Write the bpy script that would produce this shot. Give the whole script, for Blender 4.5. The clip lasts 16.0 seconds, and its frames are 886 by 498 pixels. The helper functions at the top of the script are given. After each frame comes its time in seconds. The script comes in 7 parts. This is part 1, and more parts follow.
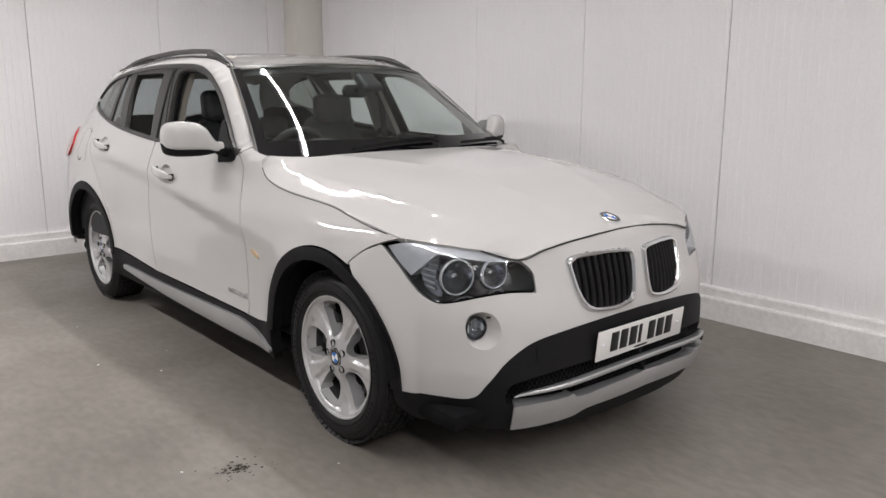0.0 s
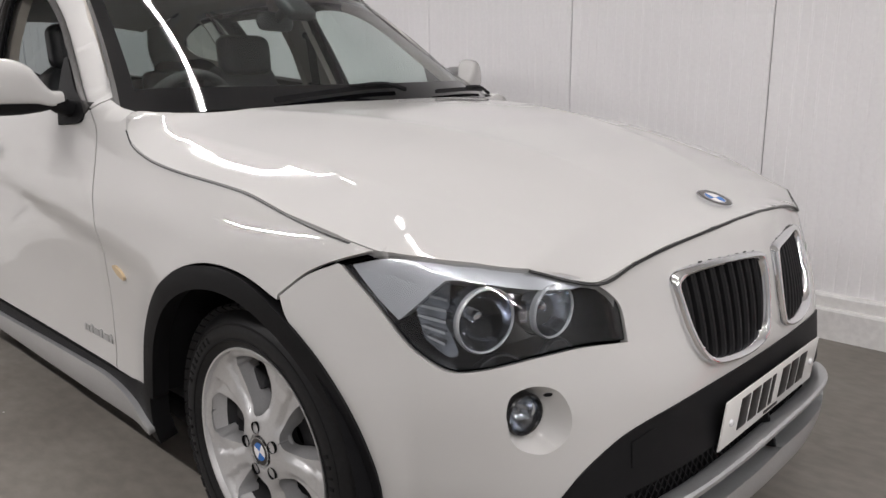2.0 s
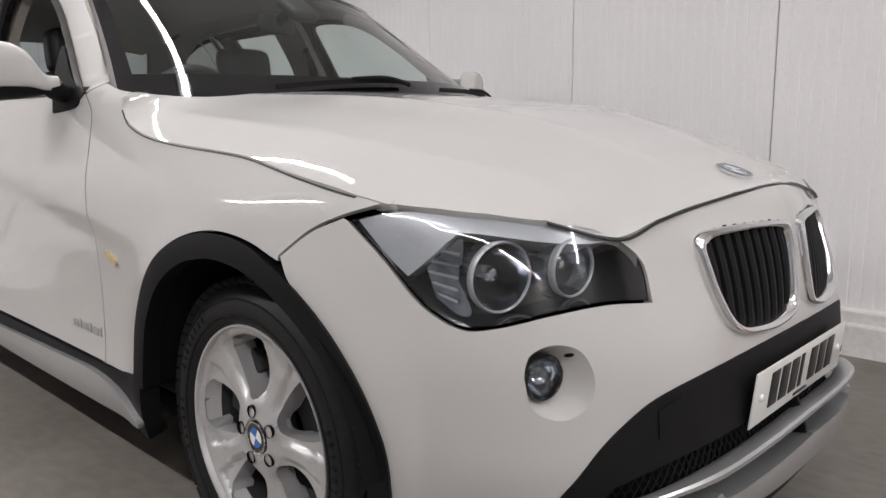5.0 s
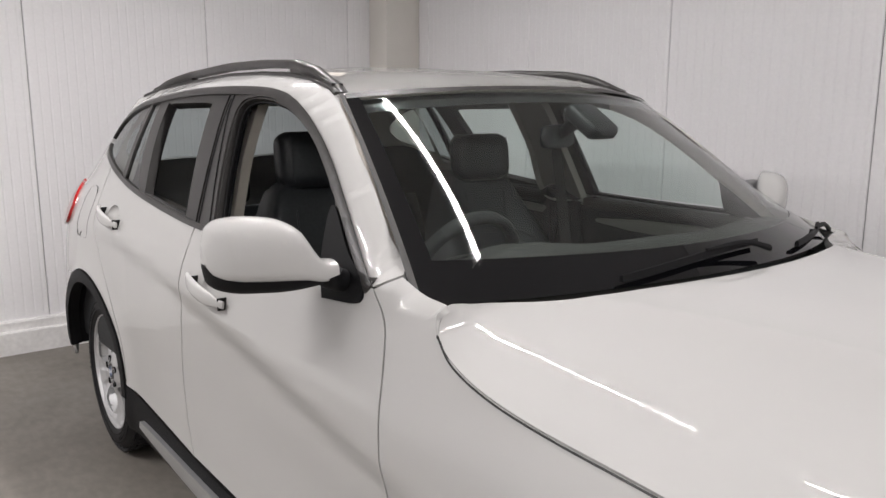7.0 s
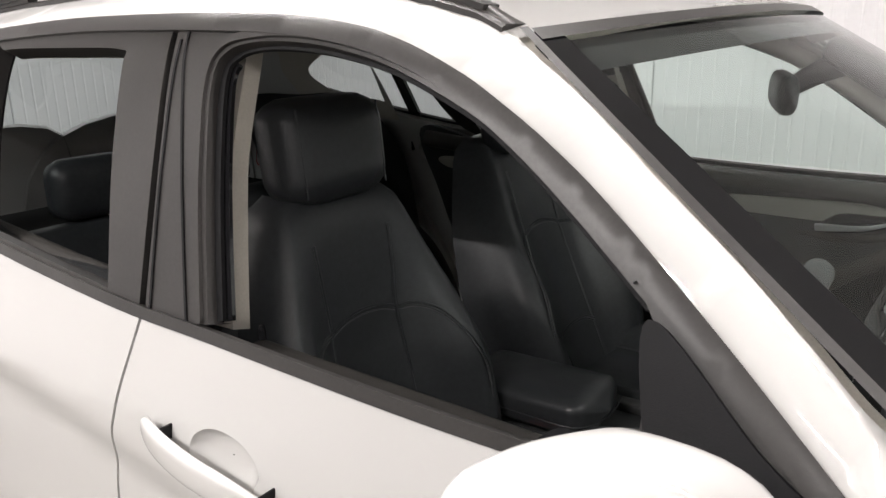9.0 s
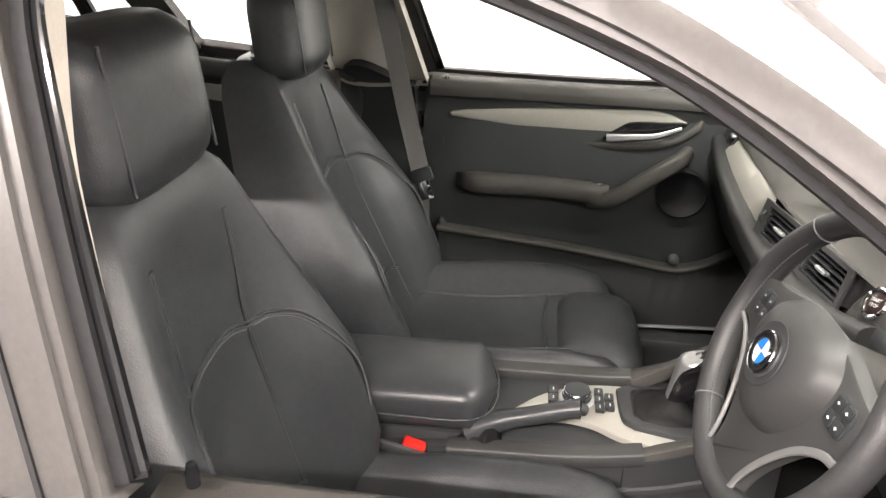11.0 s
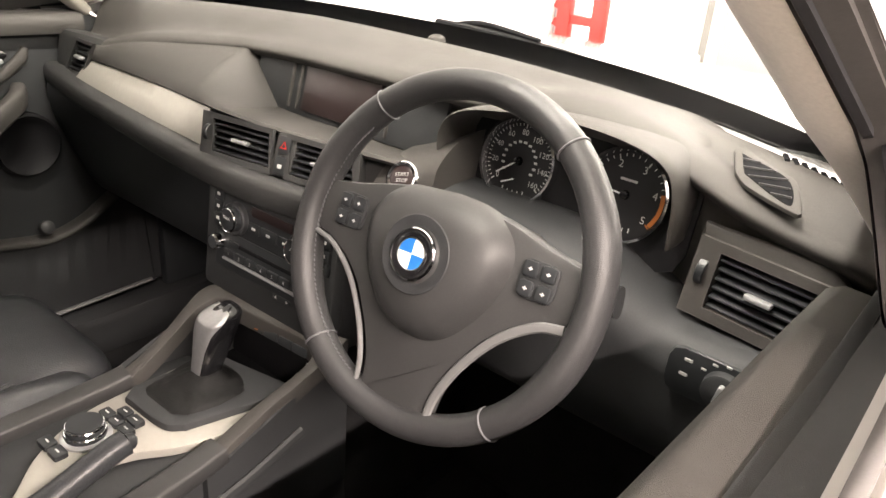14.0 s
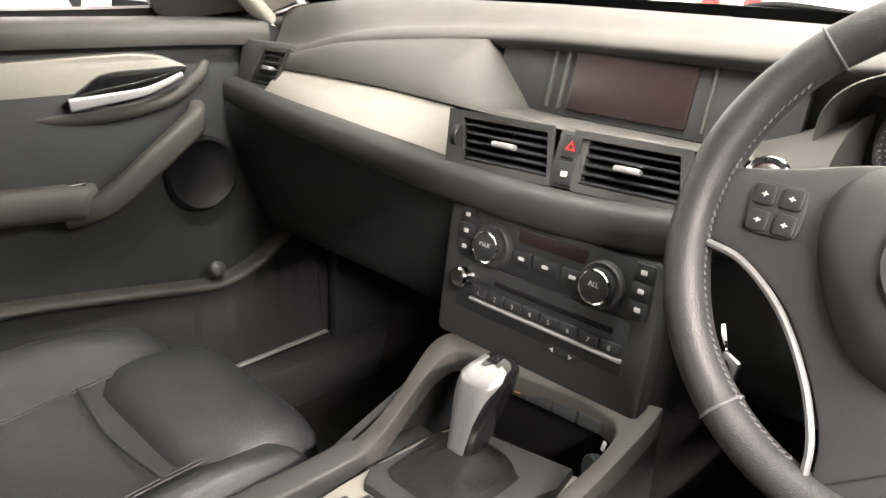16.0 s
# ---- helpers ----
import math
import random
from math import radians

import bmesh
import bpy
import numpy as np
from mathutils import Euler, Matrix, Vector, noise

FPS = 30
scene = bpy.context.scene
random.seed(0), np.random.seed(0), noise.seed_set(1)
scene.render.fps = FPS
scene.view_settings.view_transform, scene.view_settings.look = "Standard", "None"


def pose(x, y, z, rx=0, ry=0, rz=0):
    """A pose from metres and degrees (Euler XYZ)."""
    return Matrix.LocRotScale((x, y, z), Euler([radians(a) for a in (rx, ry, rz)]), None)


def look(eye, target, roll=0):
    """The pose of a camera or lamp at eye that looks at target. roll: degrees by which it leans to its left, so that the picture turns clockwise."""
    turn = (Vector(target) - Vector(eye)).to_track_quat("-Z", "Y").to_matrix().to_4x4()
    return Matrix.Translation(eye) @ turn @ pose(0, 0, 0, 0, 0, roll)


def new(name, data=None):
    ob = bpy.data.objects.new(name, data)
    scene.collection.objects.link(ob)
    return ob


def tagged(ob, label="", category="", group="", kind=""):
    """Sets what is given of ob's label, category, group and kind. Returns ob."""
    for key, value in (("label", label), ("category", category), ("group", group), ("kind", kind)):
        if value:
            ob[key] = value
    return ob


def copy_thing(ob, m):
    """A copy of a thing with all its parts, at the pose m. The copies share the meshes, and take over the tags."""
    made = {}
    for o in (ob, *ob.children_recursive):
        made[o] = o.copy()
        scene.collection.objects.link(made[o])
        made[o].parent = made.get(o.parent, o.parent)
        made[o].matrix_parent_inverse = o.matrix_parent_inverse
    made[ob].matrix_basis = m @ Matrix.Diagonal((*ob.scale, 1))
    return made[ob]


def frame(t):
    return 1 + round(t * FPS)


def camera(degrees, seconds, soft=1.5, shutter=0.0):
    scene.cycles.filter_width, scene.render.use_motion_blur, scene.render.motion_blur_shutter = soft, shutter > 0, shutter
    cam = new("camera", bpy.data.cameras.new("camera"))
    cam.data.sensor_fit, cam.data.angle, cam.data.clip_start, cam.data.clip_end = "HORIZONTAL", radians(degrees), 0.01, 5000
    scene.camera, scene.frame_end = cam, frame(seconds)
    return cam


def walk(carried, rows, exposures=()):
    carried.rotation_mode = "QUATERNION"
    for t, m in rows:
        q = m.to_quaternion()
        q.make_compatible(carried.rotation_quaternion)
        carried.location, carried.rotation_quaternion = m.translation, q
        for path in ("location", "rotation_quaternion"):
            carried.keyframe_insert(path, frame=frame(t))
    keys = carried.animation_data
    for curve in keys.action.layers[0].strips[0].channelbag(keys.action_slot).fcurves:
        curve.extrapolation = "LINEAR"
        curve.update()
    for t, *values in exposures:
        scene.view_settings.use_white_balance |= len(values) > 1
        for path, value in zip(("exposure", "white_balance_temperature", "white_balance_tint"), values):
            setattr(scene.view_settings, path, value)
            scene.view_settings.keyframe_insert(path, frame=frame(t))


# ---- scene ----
cam = camera(60.0, 16.0)
PATH = [
    (0, (2.302, 2.362, 1.307), (1.025, 0.875, 0.910), 0.16),
    (0.5, (2.155, 2.098, 1.308), (0.848, 0.644, 0.885), 0.27),
    (1, (1.953, 1.862, 1.285), (0.612, 0.450, 0.831), 0.21),
    (1.5, (1.773, 1.615, 1.270), (0.399, 0.237, 0.807), 0.03),
    (2, (1.648, 1.362, 1.150), (0.240, 0.019, 0.690), -0.45),
    (2.5, (1.602, 1.329, 0.939), (0.153, 0.007, 0.547), -0.96),
    (3, (1.597, 1.345, 0.829), (0.141, 0.012, 0.510), -1.11),
    (3.2, (1.603, 1.352, 0.808), (0.145, 0.017, 0.498), -1.21),
    (5.5, (1.644, 1.261, 1.139), (0.232, -0.116, 0.804), 0.39),
    (6, (1.655, 1.102, 1.362), (0.336, -0.357, 1.005), 0.35),
    (6.5, (1.579, 0.813, 1.398), (0.337, -0.712, 1.036), 0.34),
    (7, (1.566, 0.464, 1.396), (0.367, -1.096, 1.036), 0.17),
    (7.5, (1.540, 0.089, 1.400), (0.305, -1.441, 1.035), 0.14),
    (8, (1.476, -0.281, 1.413), (0.138, -1.711, 1.005), -0.49),
    (8.2, (1.454, -0.395, 1.431), (0.079, -1.776, 0.982), -0.94),
    (10.3, (1.183, -1.198, 1.442), (-0.551, -1.807, 0.772), 0.70),
    (10.5, (1.174, -1.239, 1.450), (-0.581, -1.747, 0.746), 0.90),
    (11, (1.147, -1.312, 1.429), (-0.634, -1.536, 0.638), 1.30),
    (11.5, (1.041, -1.360, 1.372), (-0.709, -1.220, 0.498), 1.80),
    (12, (0.924, -1.392, 1.344), (-0.720, -0.837, 0.443), 2.60),
    (12.5, (0.867, -1.449, 1.345), (-0.594, -0.504, 0.464), 3.60),
    (13, (0.847, -1.519, 1.341), (-0.417, -0.297, 0.497), 4.30),
    (13.5, (0.836, -1.558, 1.336), (-0.324, -0.225, 0.508), 4.40),
    (14, (0.806, -1.545, 1.304), (-0.296, -0.163, 0.481), 4.60),
    (14.5, (0.689, -1.498, 1.234), (-0.401, -0.101, 0.418), 4.90),
    (15, (0.564, -1.516, 1.184), (-0.625, -0.186, 0.395), 3.00),
    (15.5, (0.487, -1.539, 1.160), (-0.781, -0.246, 0.440), 1.90),
    (16, (0.460, -1.540, 1.144), (-0.839, -0.257, 0.460), 2.00),
]
walk(cam, [(t, look(e, g, r)) for t, e, g, r in PATH], [(0, .32, 6400, 12), (8.2, .27, 6400, 12), (9.2, 1.3, 6600, 12), (10.3, 2.65, 6800, 14), (11.3, 3.65, 7000, 15), (12, 3.85, 7200, 17), (13, 3.5, 7500, 20), (14.3, 3.35, 7400, 18), (15, 3.75, 7100, 16), (16, 4.0, 7100, 16)])

# ---------- world and lamps ----------
world = bpy.data.worlds.new("world")
world.use_nodes = True
scene.world = world
world.node_tree.nodes["Background"].inputs[0].default_value = (.9, .95, 1, 1)
world.node_tree.nodes["Background"].inputs[1].default_value = .05
WALL_X, WALL_Y, HALL_X, HALL_Y, CEILING = -1.80, -4.425, 5.2, 5.0, 2.78

# ---------- materials ----------
def material(name, color, rough=.5, metal=0.0, coat=0.0, spec=.5, grain=0.0, grain_scale=200, bump=0.0, bump_scale=300, patch=0.0, patch_scale=3,
             rough_var=0.0, transmission=0.0, ior=1.45, emit=0.0, sheen=0.0, voronoi=False):
    m = bpy.data.materials.new(name)
    m.use_nodes = True
    nodes, links = m.node_tree.nodes, m.node_tree.links
    b = nodes["Principled BSDF"]
    b.inputs["Base Color"].default_value = (*color, 1)
    b.inputs["Roughness"].default_value = rough
    b.inputs["Metallic"].default_value = metal
    b.inputs["Coat Weight"].default_value = coat
    b.inputs["Coat Roughness"].default_value = .015
    b.inputs["Specular IOR Level"].default_value = spec
    b.inputs["Transmission Weight"].default_value = transmission
    b.inputs["IOR"].default_value = ior
    b.inputs["Sheen Weight"].default_value = sheen
    if emit:
        b.inputs["Emission Color"].default_value = (*color, 1)
        b.inputs["Emission Strength"].default_value = emit
    place = nodes.new("ShaderNodeTexCoord")

    def field(scale, detail=4, cells=False):
        n = nodes.new("ShaderNodeTexVoronoi" if cells else "ShaderNodeTexNoise")
        n.inputs["Scale"].default_value = scale
        if not cells:
            n.inputs["Detail"].default_value = detail
        links.new(place.outputs["Object"], n.inputs["Vector"])
        return n.outputs["Distance" if cells else "Fac"]

    def spread(fac, lo, hi):
        n = nodes.new("ShaderNodeMapRange")
        n.inputs["From Min"].default_value, n.inputs["From Max"].default_value = .3, .7
        n.inputs["To Min"].default_value, n.inputs["To Max"].default_value = lo, hi
        links.new(fac, n.inputs["Value"])
        return n.outputs["Result"]

    if grain or patch:
        shade = None
        for amount, scale in ((grain, grain_scale), (patch, patch_scale)):
            if amount:
                one = spread(field(scale), 1 - amount, 1 + amount)
                if shade is None:
                    shade = one
                else:
                    mul = nodes.new("ShaderNodeMath")
                    mul.operation = "MULTIPLY"
                    links.new(shade, mul.inputs[0]), links.new(one, mul.inputs[1])
                    shade = mul.outputs[0]
        tint = nodes.new("ShaderNodeVectorMath")
        tint.operation = "SCALE"
        tint.inputs[0].default_value = color
        links.new(shade, tint.inputs["Scale"])
        links.new(tint.outputs[0], b.inputs["Base Color"])
    if rough_var:
        links.new(spread(field(patch_scale * 2 + 3), max(0, rough - rough_var), rough + rough_var), b.inputs["Roughness"])
    if bump:
        n = nodes.new("ShaderNodeBump")
        n.inputs["Strength"].default_value = min(1, bump)
        n.inputs["Distance"].default_value = .001
        links.new(field(bump_scale, 3, voronoi), n.inputs["Height"])
        links.new(n.outputs[0], b.inputs["Normal"])
    return m


PAINT = material("white_paint", (.53, .525, .515), .6, coat=1.0, spec=.15, patch=.012, patch_scale=2)
BLACK = material("black_textured_plastic", (.008, .008, .009), .6, spec=.22, grain=.15, grain_scale=400, bump=.25, bump_scale=900, patch=.15, patch_scale=6)
FRAME = material("matt_black_window_trim", (.034, .032, .031), .38, grain=.1, bump=.08, bump_scale=700, patch=.12, patch_scale=5)
GLOSS = material("gloss_black", (.008, .008, .009), .12, coat=.5, patch=.1)
RUBBER = material("rubber", (.010, .010, .011), .7, spec=.25, grain=.2, grain_scale=150, patch=.2, patch_scale=8)
TYRE = material("tyre_rubber", (.013, .013, .014), .55, spec=.3, grain=.2, grain_scale=120, bump=.2, bump_scale=300, patch=.2, patch_scale=9)
ALLOY = material("silver_alloy", (.60, .60, .605), .40, metal=.55, coat=.35, grain=.04, grain_scale=220, patch=.05, patch_scale=9, rough_var=.06)
SILVER = material("silver_painted_plastic", (.52, .53, .54), .35, metal=.7, coat=.2, grain=.04, patch=.05, patch_scale=5)
CHROME = material("chrome", (.80, .81, .83), .07, metal=1.0, patch=.03)
DARKMETAL = material("dark_cast_metal", (.035, .035, .037), .55, metal=.3, patch=.2, patch_scale=10)
DARK = material("underbody", (.008, .008, .009), .85, spec=.1, patch=.3, patch_scale=4)
LAMPGLASS = material("clear_lamp_cover", (1, 1, 1), .02, transmission=1.0, ior=1.12)
BROW = material("satin_silver_lamp_trim", (.50, .51, .53), .32, metal=.3, coat=.6, grain=.03, patch=.04, patch_scale=12)
REFLECTOR = material("lamp_reflector", (.36, .38, .42), .12, metal=1.0, patch=.35, patch_scale=45)
RED = material("red_lens", (.45, .015, .015), .15, coat=.6, patch=.1)
AMBER = material("pale_amber_lens", (.62, .48, .30), .2, coat=.6, patch=.15, patch_scale=30)
PLATE = material("white_plate", (.78, .78, .76), .3, coat=.4, patch=.03)
INK = material("black_letter_ink", (.015, .015, .015), .4)
FRIT = material("black_glass_edge_print", (.004, .004, .005), .03, patch=.1)
BLUE = material("badge_blue", (.01, .14, .50), .2, coat=.8)
WHITE = material("badge_white", (.85, .86, .88), .2, coat=.8)
WALLPANEL = material("white_coated_wall_panel", (.86, .85, .86), .45, grain=.02, grain_scale=60, patch=.025, patch_scale=1.2, rough_var=.08)
SKIRT = material("white_painted_skirting", (.80, .79, .78), .5, grain=.06, grain_scale=40, patch=.06, patch_scale=5, bump=.3, bump_scale=60)
COLUMN = material("cream_painted_column", (.74, .71, .66), .5, patch=.04, grain=.02)
CEIL = material("ceiling_panel", (.84, .84, .83), .6, patch=.04)
JOINT = material("grey_joint_sealant", (.50, .50, .51), .6, patch=.1)
LED = material("lit_lamp_tube", (1, .97, .93), .5, emit=14.0)
GREYHALL = material("grey_hall_wall", (.34, .35, .36), .6, patch=.1, patch_scale=.8)
FRONTWALL = material("pale_grey_front_wall", (.31, .305, .295), .6, patch=.05, patch_scale=1.0, grain=.03, grain_scale=40)
LEVERSILVER = material("brushed_silver_face", (.27, .27, .275), .36, metal=.6, grain=.05, grain_scale=200, patch=.05, patch_scale=30)
REDPAINT = material("red_enamel", (.62, .02, .015), .35, coat=.3, patch=.05)
LEATHER = material("black_leather", (.032, .0340, .0368), .38, grain=.12, grain_scale=90, bump=.22, bump_scale=420, patch=.12, patch_scale=7, rough_var=.07, voronoi=True)
BOOTSKIN = material("black_gaiter_leather", (.010, .010, .010), .6, spec=.2, grain=.15, grain_scale=120, bump=.4, bump_scale=500, patch=.15, patch_scale=25, voronoi=True)
STITCH = material("grey_thread", (.10, .10, .105), .7)
DASH = material("charcoal_soft_plastic", (.044, .041, .038), .6, grain=.10, grain_scale=500, bump=.35, bump_scale=1100, patch=.06, patch_scale=4, rough_var=.05, voronoi=True)
DASHLOW = material("black_hard_plastic", (.030, .0315, .033), .55, spec=.3, grain=.10, grain_scale=500, bump=.25, bump_scale=1000, patch=.1, patch_scale=5)
BUTTON = material("black_button_plastic", (.020, .022, .024), .4, patch=.08, patch_scale=20)
SATIN = material("satin_champagne_trim", (.36, .345, .31), .38, metal=.35, grain=.03, grain_scale=120, patch=.03, patch_scale=4)
LINER = material("cream_cloth_lining", (.46, .43, .38), .85, grain=.06, grain_scale=300, bump=.2, bump_scale=600, patch=.03, sheen=.3)
CARPET = material("black_carpet", (.012, .012, .013), .95, grain=.3, grain_scale=250, bump=.6, bump_scale=500, patch=.2, patch_scale=5)
WEBBING = material("grey_belt_webbing", (.06, .057, .055), .7, grain=.12, grain_scale=350, bump=.3, bump_scale=800, patch=.05)
REDPLASTIC = material("red_buckle_plastic", (.62, .02, .015), .35, patch=.06, patch_scale=20)
PRINT = material("pale_print", (.55, .55, .54), .5)
ORANGEPRINT = material("orange_print", (.42, .13, .03), .5)
WHEELSKIN = material("dark_wheel_leather", (.030, .030, .031), .46, grain=.08, grain_scale=300, bump=.22, bump_scale=900, patch=.08, patch_scale=9, rough_var=.06, voronoi=True)
CHARCOAL = material("dark_grey_moulded_plastic", (.034, .034, .034), .5, grain=.08, grain_scale=500, bump=.2, bump_scale=1300, patch=.06, patch_scale=6)
GREYTRIM = material("grey_satin_trim", (.16, .16, .16), .4, metal=.3, patch=.05, patch_scale=8)
SCREEN = material("dark_display", (.018, .010, .010), .32, coat=.05, patch=.15, patch_scale=8)
DIAL = material("black_dial_face", (.010, .010, .011), .35, patch=.1, patch_scale=12)


def glass(name, tint, reflect_rough=.0):
    """A thin pane: part clear, part mirror by the viewing angle."""
    m = bpy.data.materials.new(name)
    m.use_nodes = True
    nodes, links = m.node_tree.nodes, m.node_tree.links
    nodes.remove(nodes["Principled BSDF"])
    clear, gloss, mix, layer, power, share = (nodes.new("ShaderNode" + k) for k in ("BsdfTransparent", "BsdfGlossy", "MixShader", "LayerWeight", "Math", "MapRange"))
    clear.inputs[0].default_value = (*tint, 1)
    gloss.inputs["Roughness"].default_value = reflect_rough
    power.operation = "POWER"
    power.inputs[1].default_value = 5
    share.inputs["To Min"].default_value, share.inputs["To Max"].default_value = .08, 1
    links.new(layer.outputs["Facing"], power.inputs[0]), links.new(power.outputs[0], share.inputs["Value"])
    links.new(share.outputs[0], mix.inputs[0]), links.new(clear.outputs[0], mix.inputs[1]), links.new(gloss.outputs[0], mix.inputs[2])
    links.new(mix.outputs[0], nodes["Material Output"].inputs[0])
    return m


GLASS = glass("lightly_tinted_glass", (.84, .91, .89))
DARKGLASS = glass("tinted_quarter_glass", (.45, .50, .50))
LENS = glass("clear_lens", (.92, .94, .96))


def floor_material():
    m = material("sealed_concrete", (.232, .192, .152), .55)
    nodes, links = m.node_tree.nodes, m.node_tree.links
    b = nodes["Principled BSDF"]
    place = nodes.new("ShaderNodeTexCoord")

    def noisefac(scale, detail, stretch=(1, 1, 1)):
        mp = nodes.new("ShaderNodeMapping")
        mp.inputs["Scale"].default_value = stretch
        links.new(place.outputs["Object"], mp.inputs[0])
        n = nodes.new("ShaderNodeTexNoise")
        n.inputs["Scale"].default_value, n.inputs["Detail"].default_value = scale, detail
        links.new(mp.outputs[0], n.inputs["Vector"])
        return n.outputs["Fac"]

    ramp = nodes.new("ShaderNodeValToRGB")
    ramp.color_ramp.elements[0].position, ramp.color_ramp.elements[0].color = .32, (.155, .140, .122, 1)
    ramp.color_ramp.elements[1].position, ramp.color_ramp.elements[1].color = .66, (.235, .216, .192, 1)
    links.new(noisefac(1.3, 6), ramp.inputs[0])
    fine = nodes.new("ShaderNodeMapRange")
    fine.inputs["From Min"].default_value, fine.inputs["From Max"].default_value = .35, .7
    fine.inputs["To Min"].default_value, fine.inputs["To Max"].default_value = .88, 1.08
    links.new(noisefac(28, 5, (1, .5, 1)), fine.inputs["Value"])
    mul = nodes.new("ShaderNodeVectorMath")
    mul.operation = "SCALE"
    links.new(ramp.outputs[0], mul.inputs[0]), links.new(fine.outputs[0], mul.inputs["Scale"])
    links.new(mul.outputs[0], b.inputs["Base Color"])
    rough = nodes.new("ShaderNodeMapRange")
    rough.inputs["To Min"].default_value, rough.inputs["To Max"].default_value = .38, .62
    links.new(noisefac(2.2, 4), rough.inputs["Value"])
    links.new(rough.outputs[0], b.inputs["Roughness"])
    bump = nodes.new("ShaderNodeBump")
    bump.inputs["Strength"].default_value, bump.inputs["Distance"].default_value = .15, .002
    links.new(noisefac(60, 4), bump.inputs["Height"])
    links.new(bump.outputs[0], b.inputs["Normal"])
    return m


CONCRETE = floor_material()

# ---------- body shell: a plan outline, drawn in by a table of insets ----------
def hermite(xs, ys, x):
    """Smooth monotone curve through (xs, ys)."""
    xs, ys, x = np.asarray(xs, float), np.asarray(ys, float), np.asarray(x, float)
    h, d = np.diff(xs), np.diff(ys) / np.diff(xs)
    m = np.empty_like(ys)
    m[0], m[-1] = d[0], d[-1]
    m[1:-1] = np.where(d[:-1] * d[1:] > 0, 2 * d[:-1] * d[1:] / np.where(d[:-1] + d[1:] == 0, 1, d[:-1] + d[1:]), 0)
    i = np.clip(np.searchsorted(xs, x) - 1, 0, len(xs) - 2)
    s = np.clip((x - xs[i]) / h[i], -0.5, 1.5)
    return ((1 + 2 * s) * (1 - s) ** 2 * ys[i] + s * (1 - s) ** 2 * h[i] * m[i]
            + s * s * (3 - 2 * s) * ys[i + 1] + s * s * (s - 1) * h[i] * m[i + 1])


def rounded(pts, n=12):
    """Catmull-Rom curve through 2D or 3D points, n steps a span."""
    p = np.asarray(pts, float)
    if len(p) == 2:
        return [tuple(p[0] + (p[1] - p[0]) * k / n) for k in range(n + 1)]
    q = np.vstack([2 * p[0] - p[1], p, 2 * p[-1] - p[-2]])
    out = []
    for i in range(1, len(q) - 2):
        for k in range(n):
            t = k / n
            out.append(tuple(0.5 * (2 * q[i] + (q[i + 1] - q[i - 1]) * t + (2 * q[i - 1] - 5 * q[i] + 4 * q[i + 1] - q[i + 2]) * t * t
                                    + (3 * q[i] - q[i - 1] - 3 * q[i + 1] + q[i + 2]) * t ** 3)))
    out.append(tuple(p[-1]))
    return out


# plan outline of the right half, from the middle of the nose round to the middle of the tail
OUT = np.array(rounded([(-0.2, .812), (0, .815), (.2, .808), (.4, .778), (.56, .712), (.69, .60), (.79, .44), (.845, .28), (.872, .1), (.88, -.2), (.877, -.6),
                        (.877, -1.2), (.88, -1.8), (.885, -2.4), (.885, -2.8), (.865, -3.2), (.80, -3.42), (.6, -3.565), (.3, -3.61), (0, -3.62), (-.2, -3.62)], 30))
ARC = np.concatenate([[0], np.cumsum(np.hypot(*np.diff(OUT, axis=0).T))])
ARC -= np.interp(0, OUT[:100, 0], ARC[:100])
TAN = np.gradient(OUT, ARC, axis=0)
TAN /= np.linalg.norm(TAN, axis=1)[:, None]
FRONT, SIDE = OUT[:, 1] > .44, (OUT[:, 1] < .62) & (OUT[:, 1] > -3.42)


def ux(x):
    """Arc length at the nose's x."""
    return float(np.interp(x, OUT[FRONT, 0], ARC[FRONT]))


def uy(y):
    """Arc length at the side's y."""
    return float(np.interp(-y, -OUT[SIDE, 1], ARC[SIDE]))


LEVELS = (.16, .30, .42, .55, .68, .80, .92, 1.02, 1.10, 1.28, 1.45, 1.53)
STATIONS = []


def station(u, *insets):
    STATIONS.append((u, insets))


station(ux(-.15), .05, .0, .03, .03, .045, .075, .20, .3, .4, .5, .6, .7)
station(ux(0), .05, .0, .03, .03, .045, .075, .20, .3, .4, .5, .6, .7)
station(ux(.44), .06, .01, .02, .035, .075, .12, .24, .3, .4, .5, .6, .7)
station(ux(.68), .08, .03, .01, .008, .03, .075, .20, .3, .4, .5, .6, .7)
station(uy(.30), .08, .03, .015, .010, .015, .035, .12, .2, .3, .4, .5, .6)
station(uy(0), .06, .03, .02, .010, .010, .027, .10, .18, .25, .35, .45, .5)
station(uy(-.6), .07, .03, .035, .030, .022, .030, .065, .105, .14, .225, .30, .36)
station(uy(-1.7), .07, .03, .04, .045, .040, .036, .046, .070, .095, .160, .245, .33)
station(uy(-2.4), .07, .03, .035, .035, .025, .016, .018, .050, .085, .165, .265, .35)
station(uy(-2.9), .06, .03, .02, .010, .010, .012, .022, .057, .10, .195, .31, .40)
station(uy(-3.38), .06, .02, .0, .0, .010, .020, .040, .085, .15, .29, .46, .56)
station(ARC[-1], .06, .0, .0, .02, .040, .050, .070, .12, .20, .40, .60, .70)


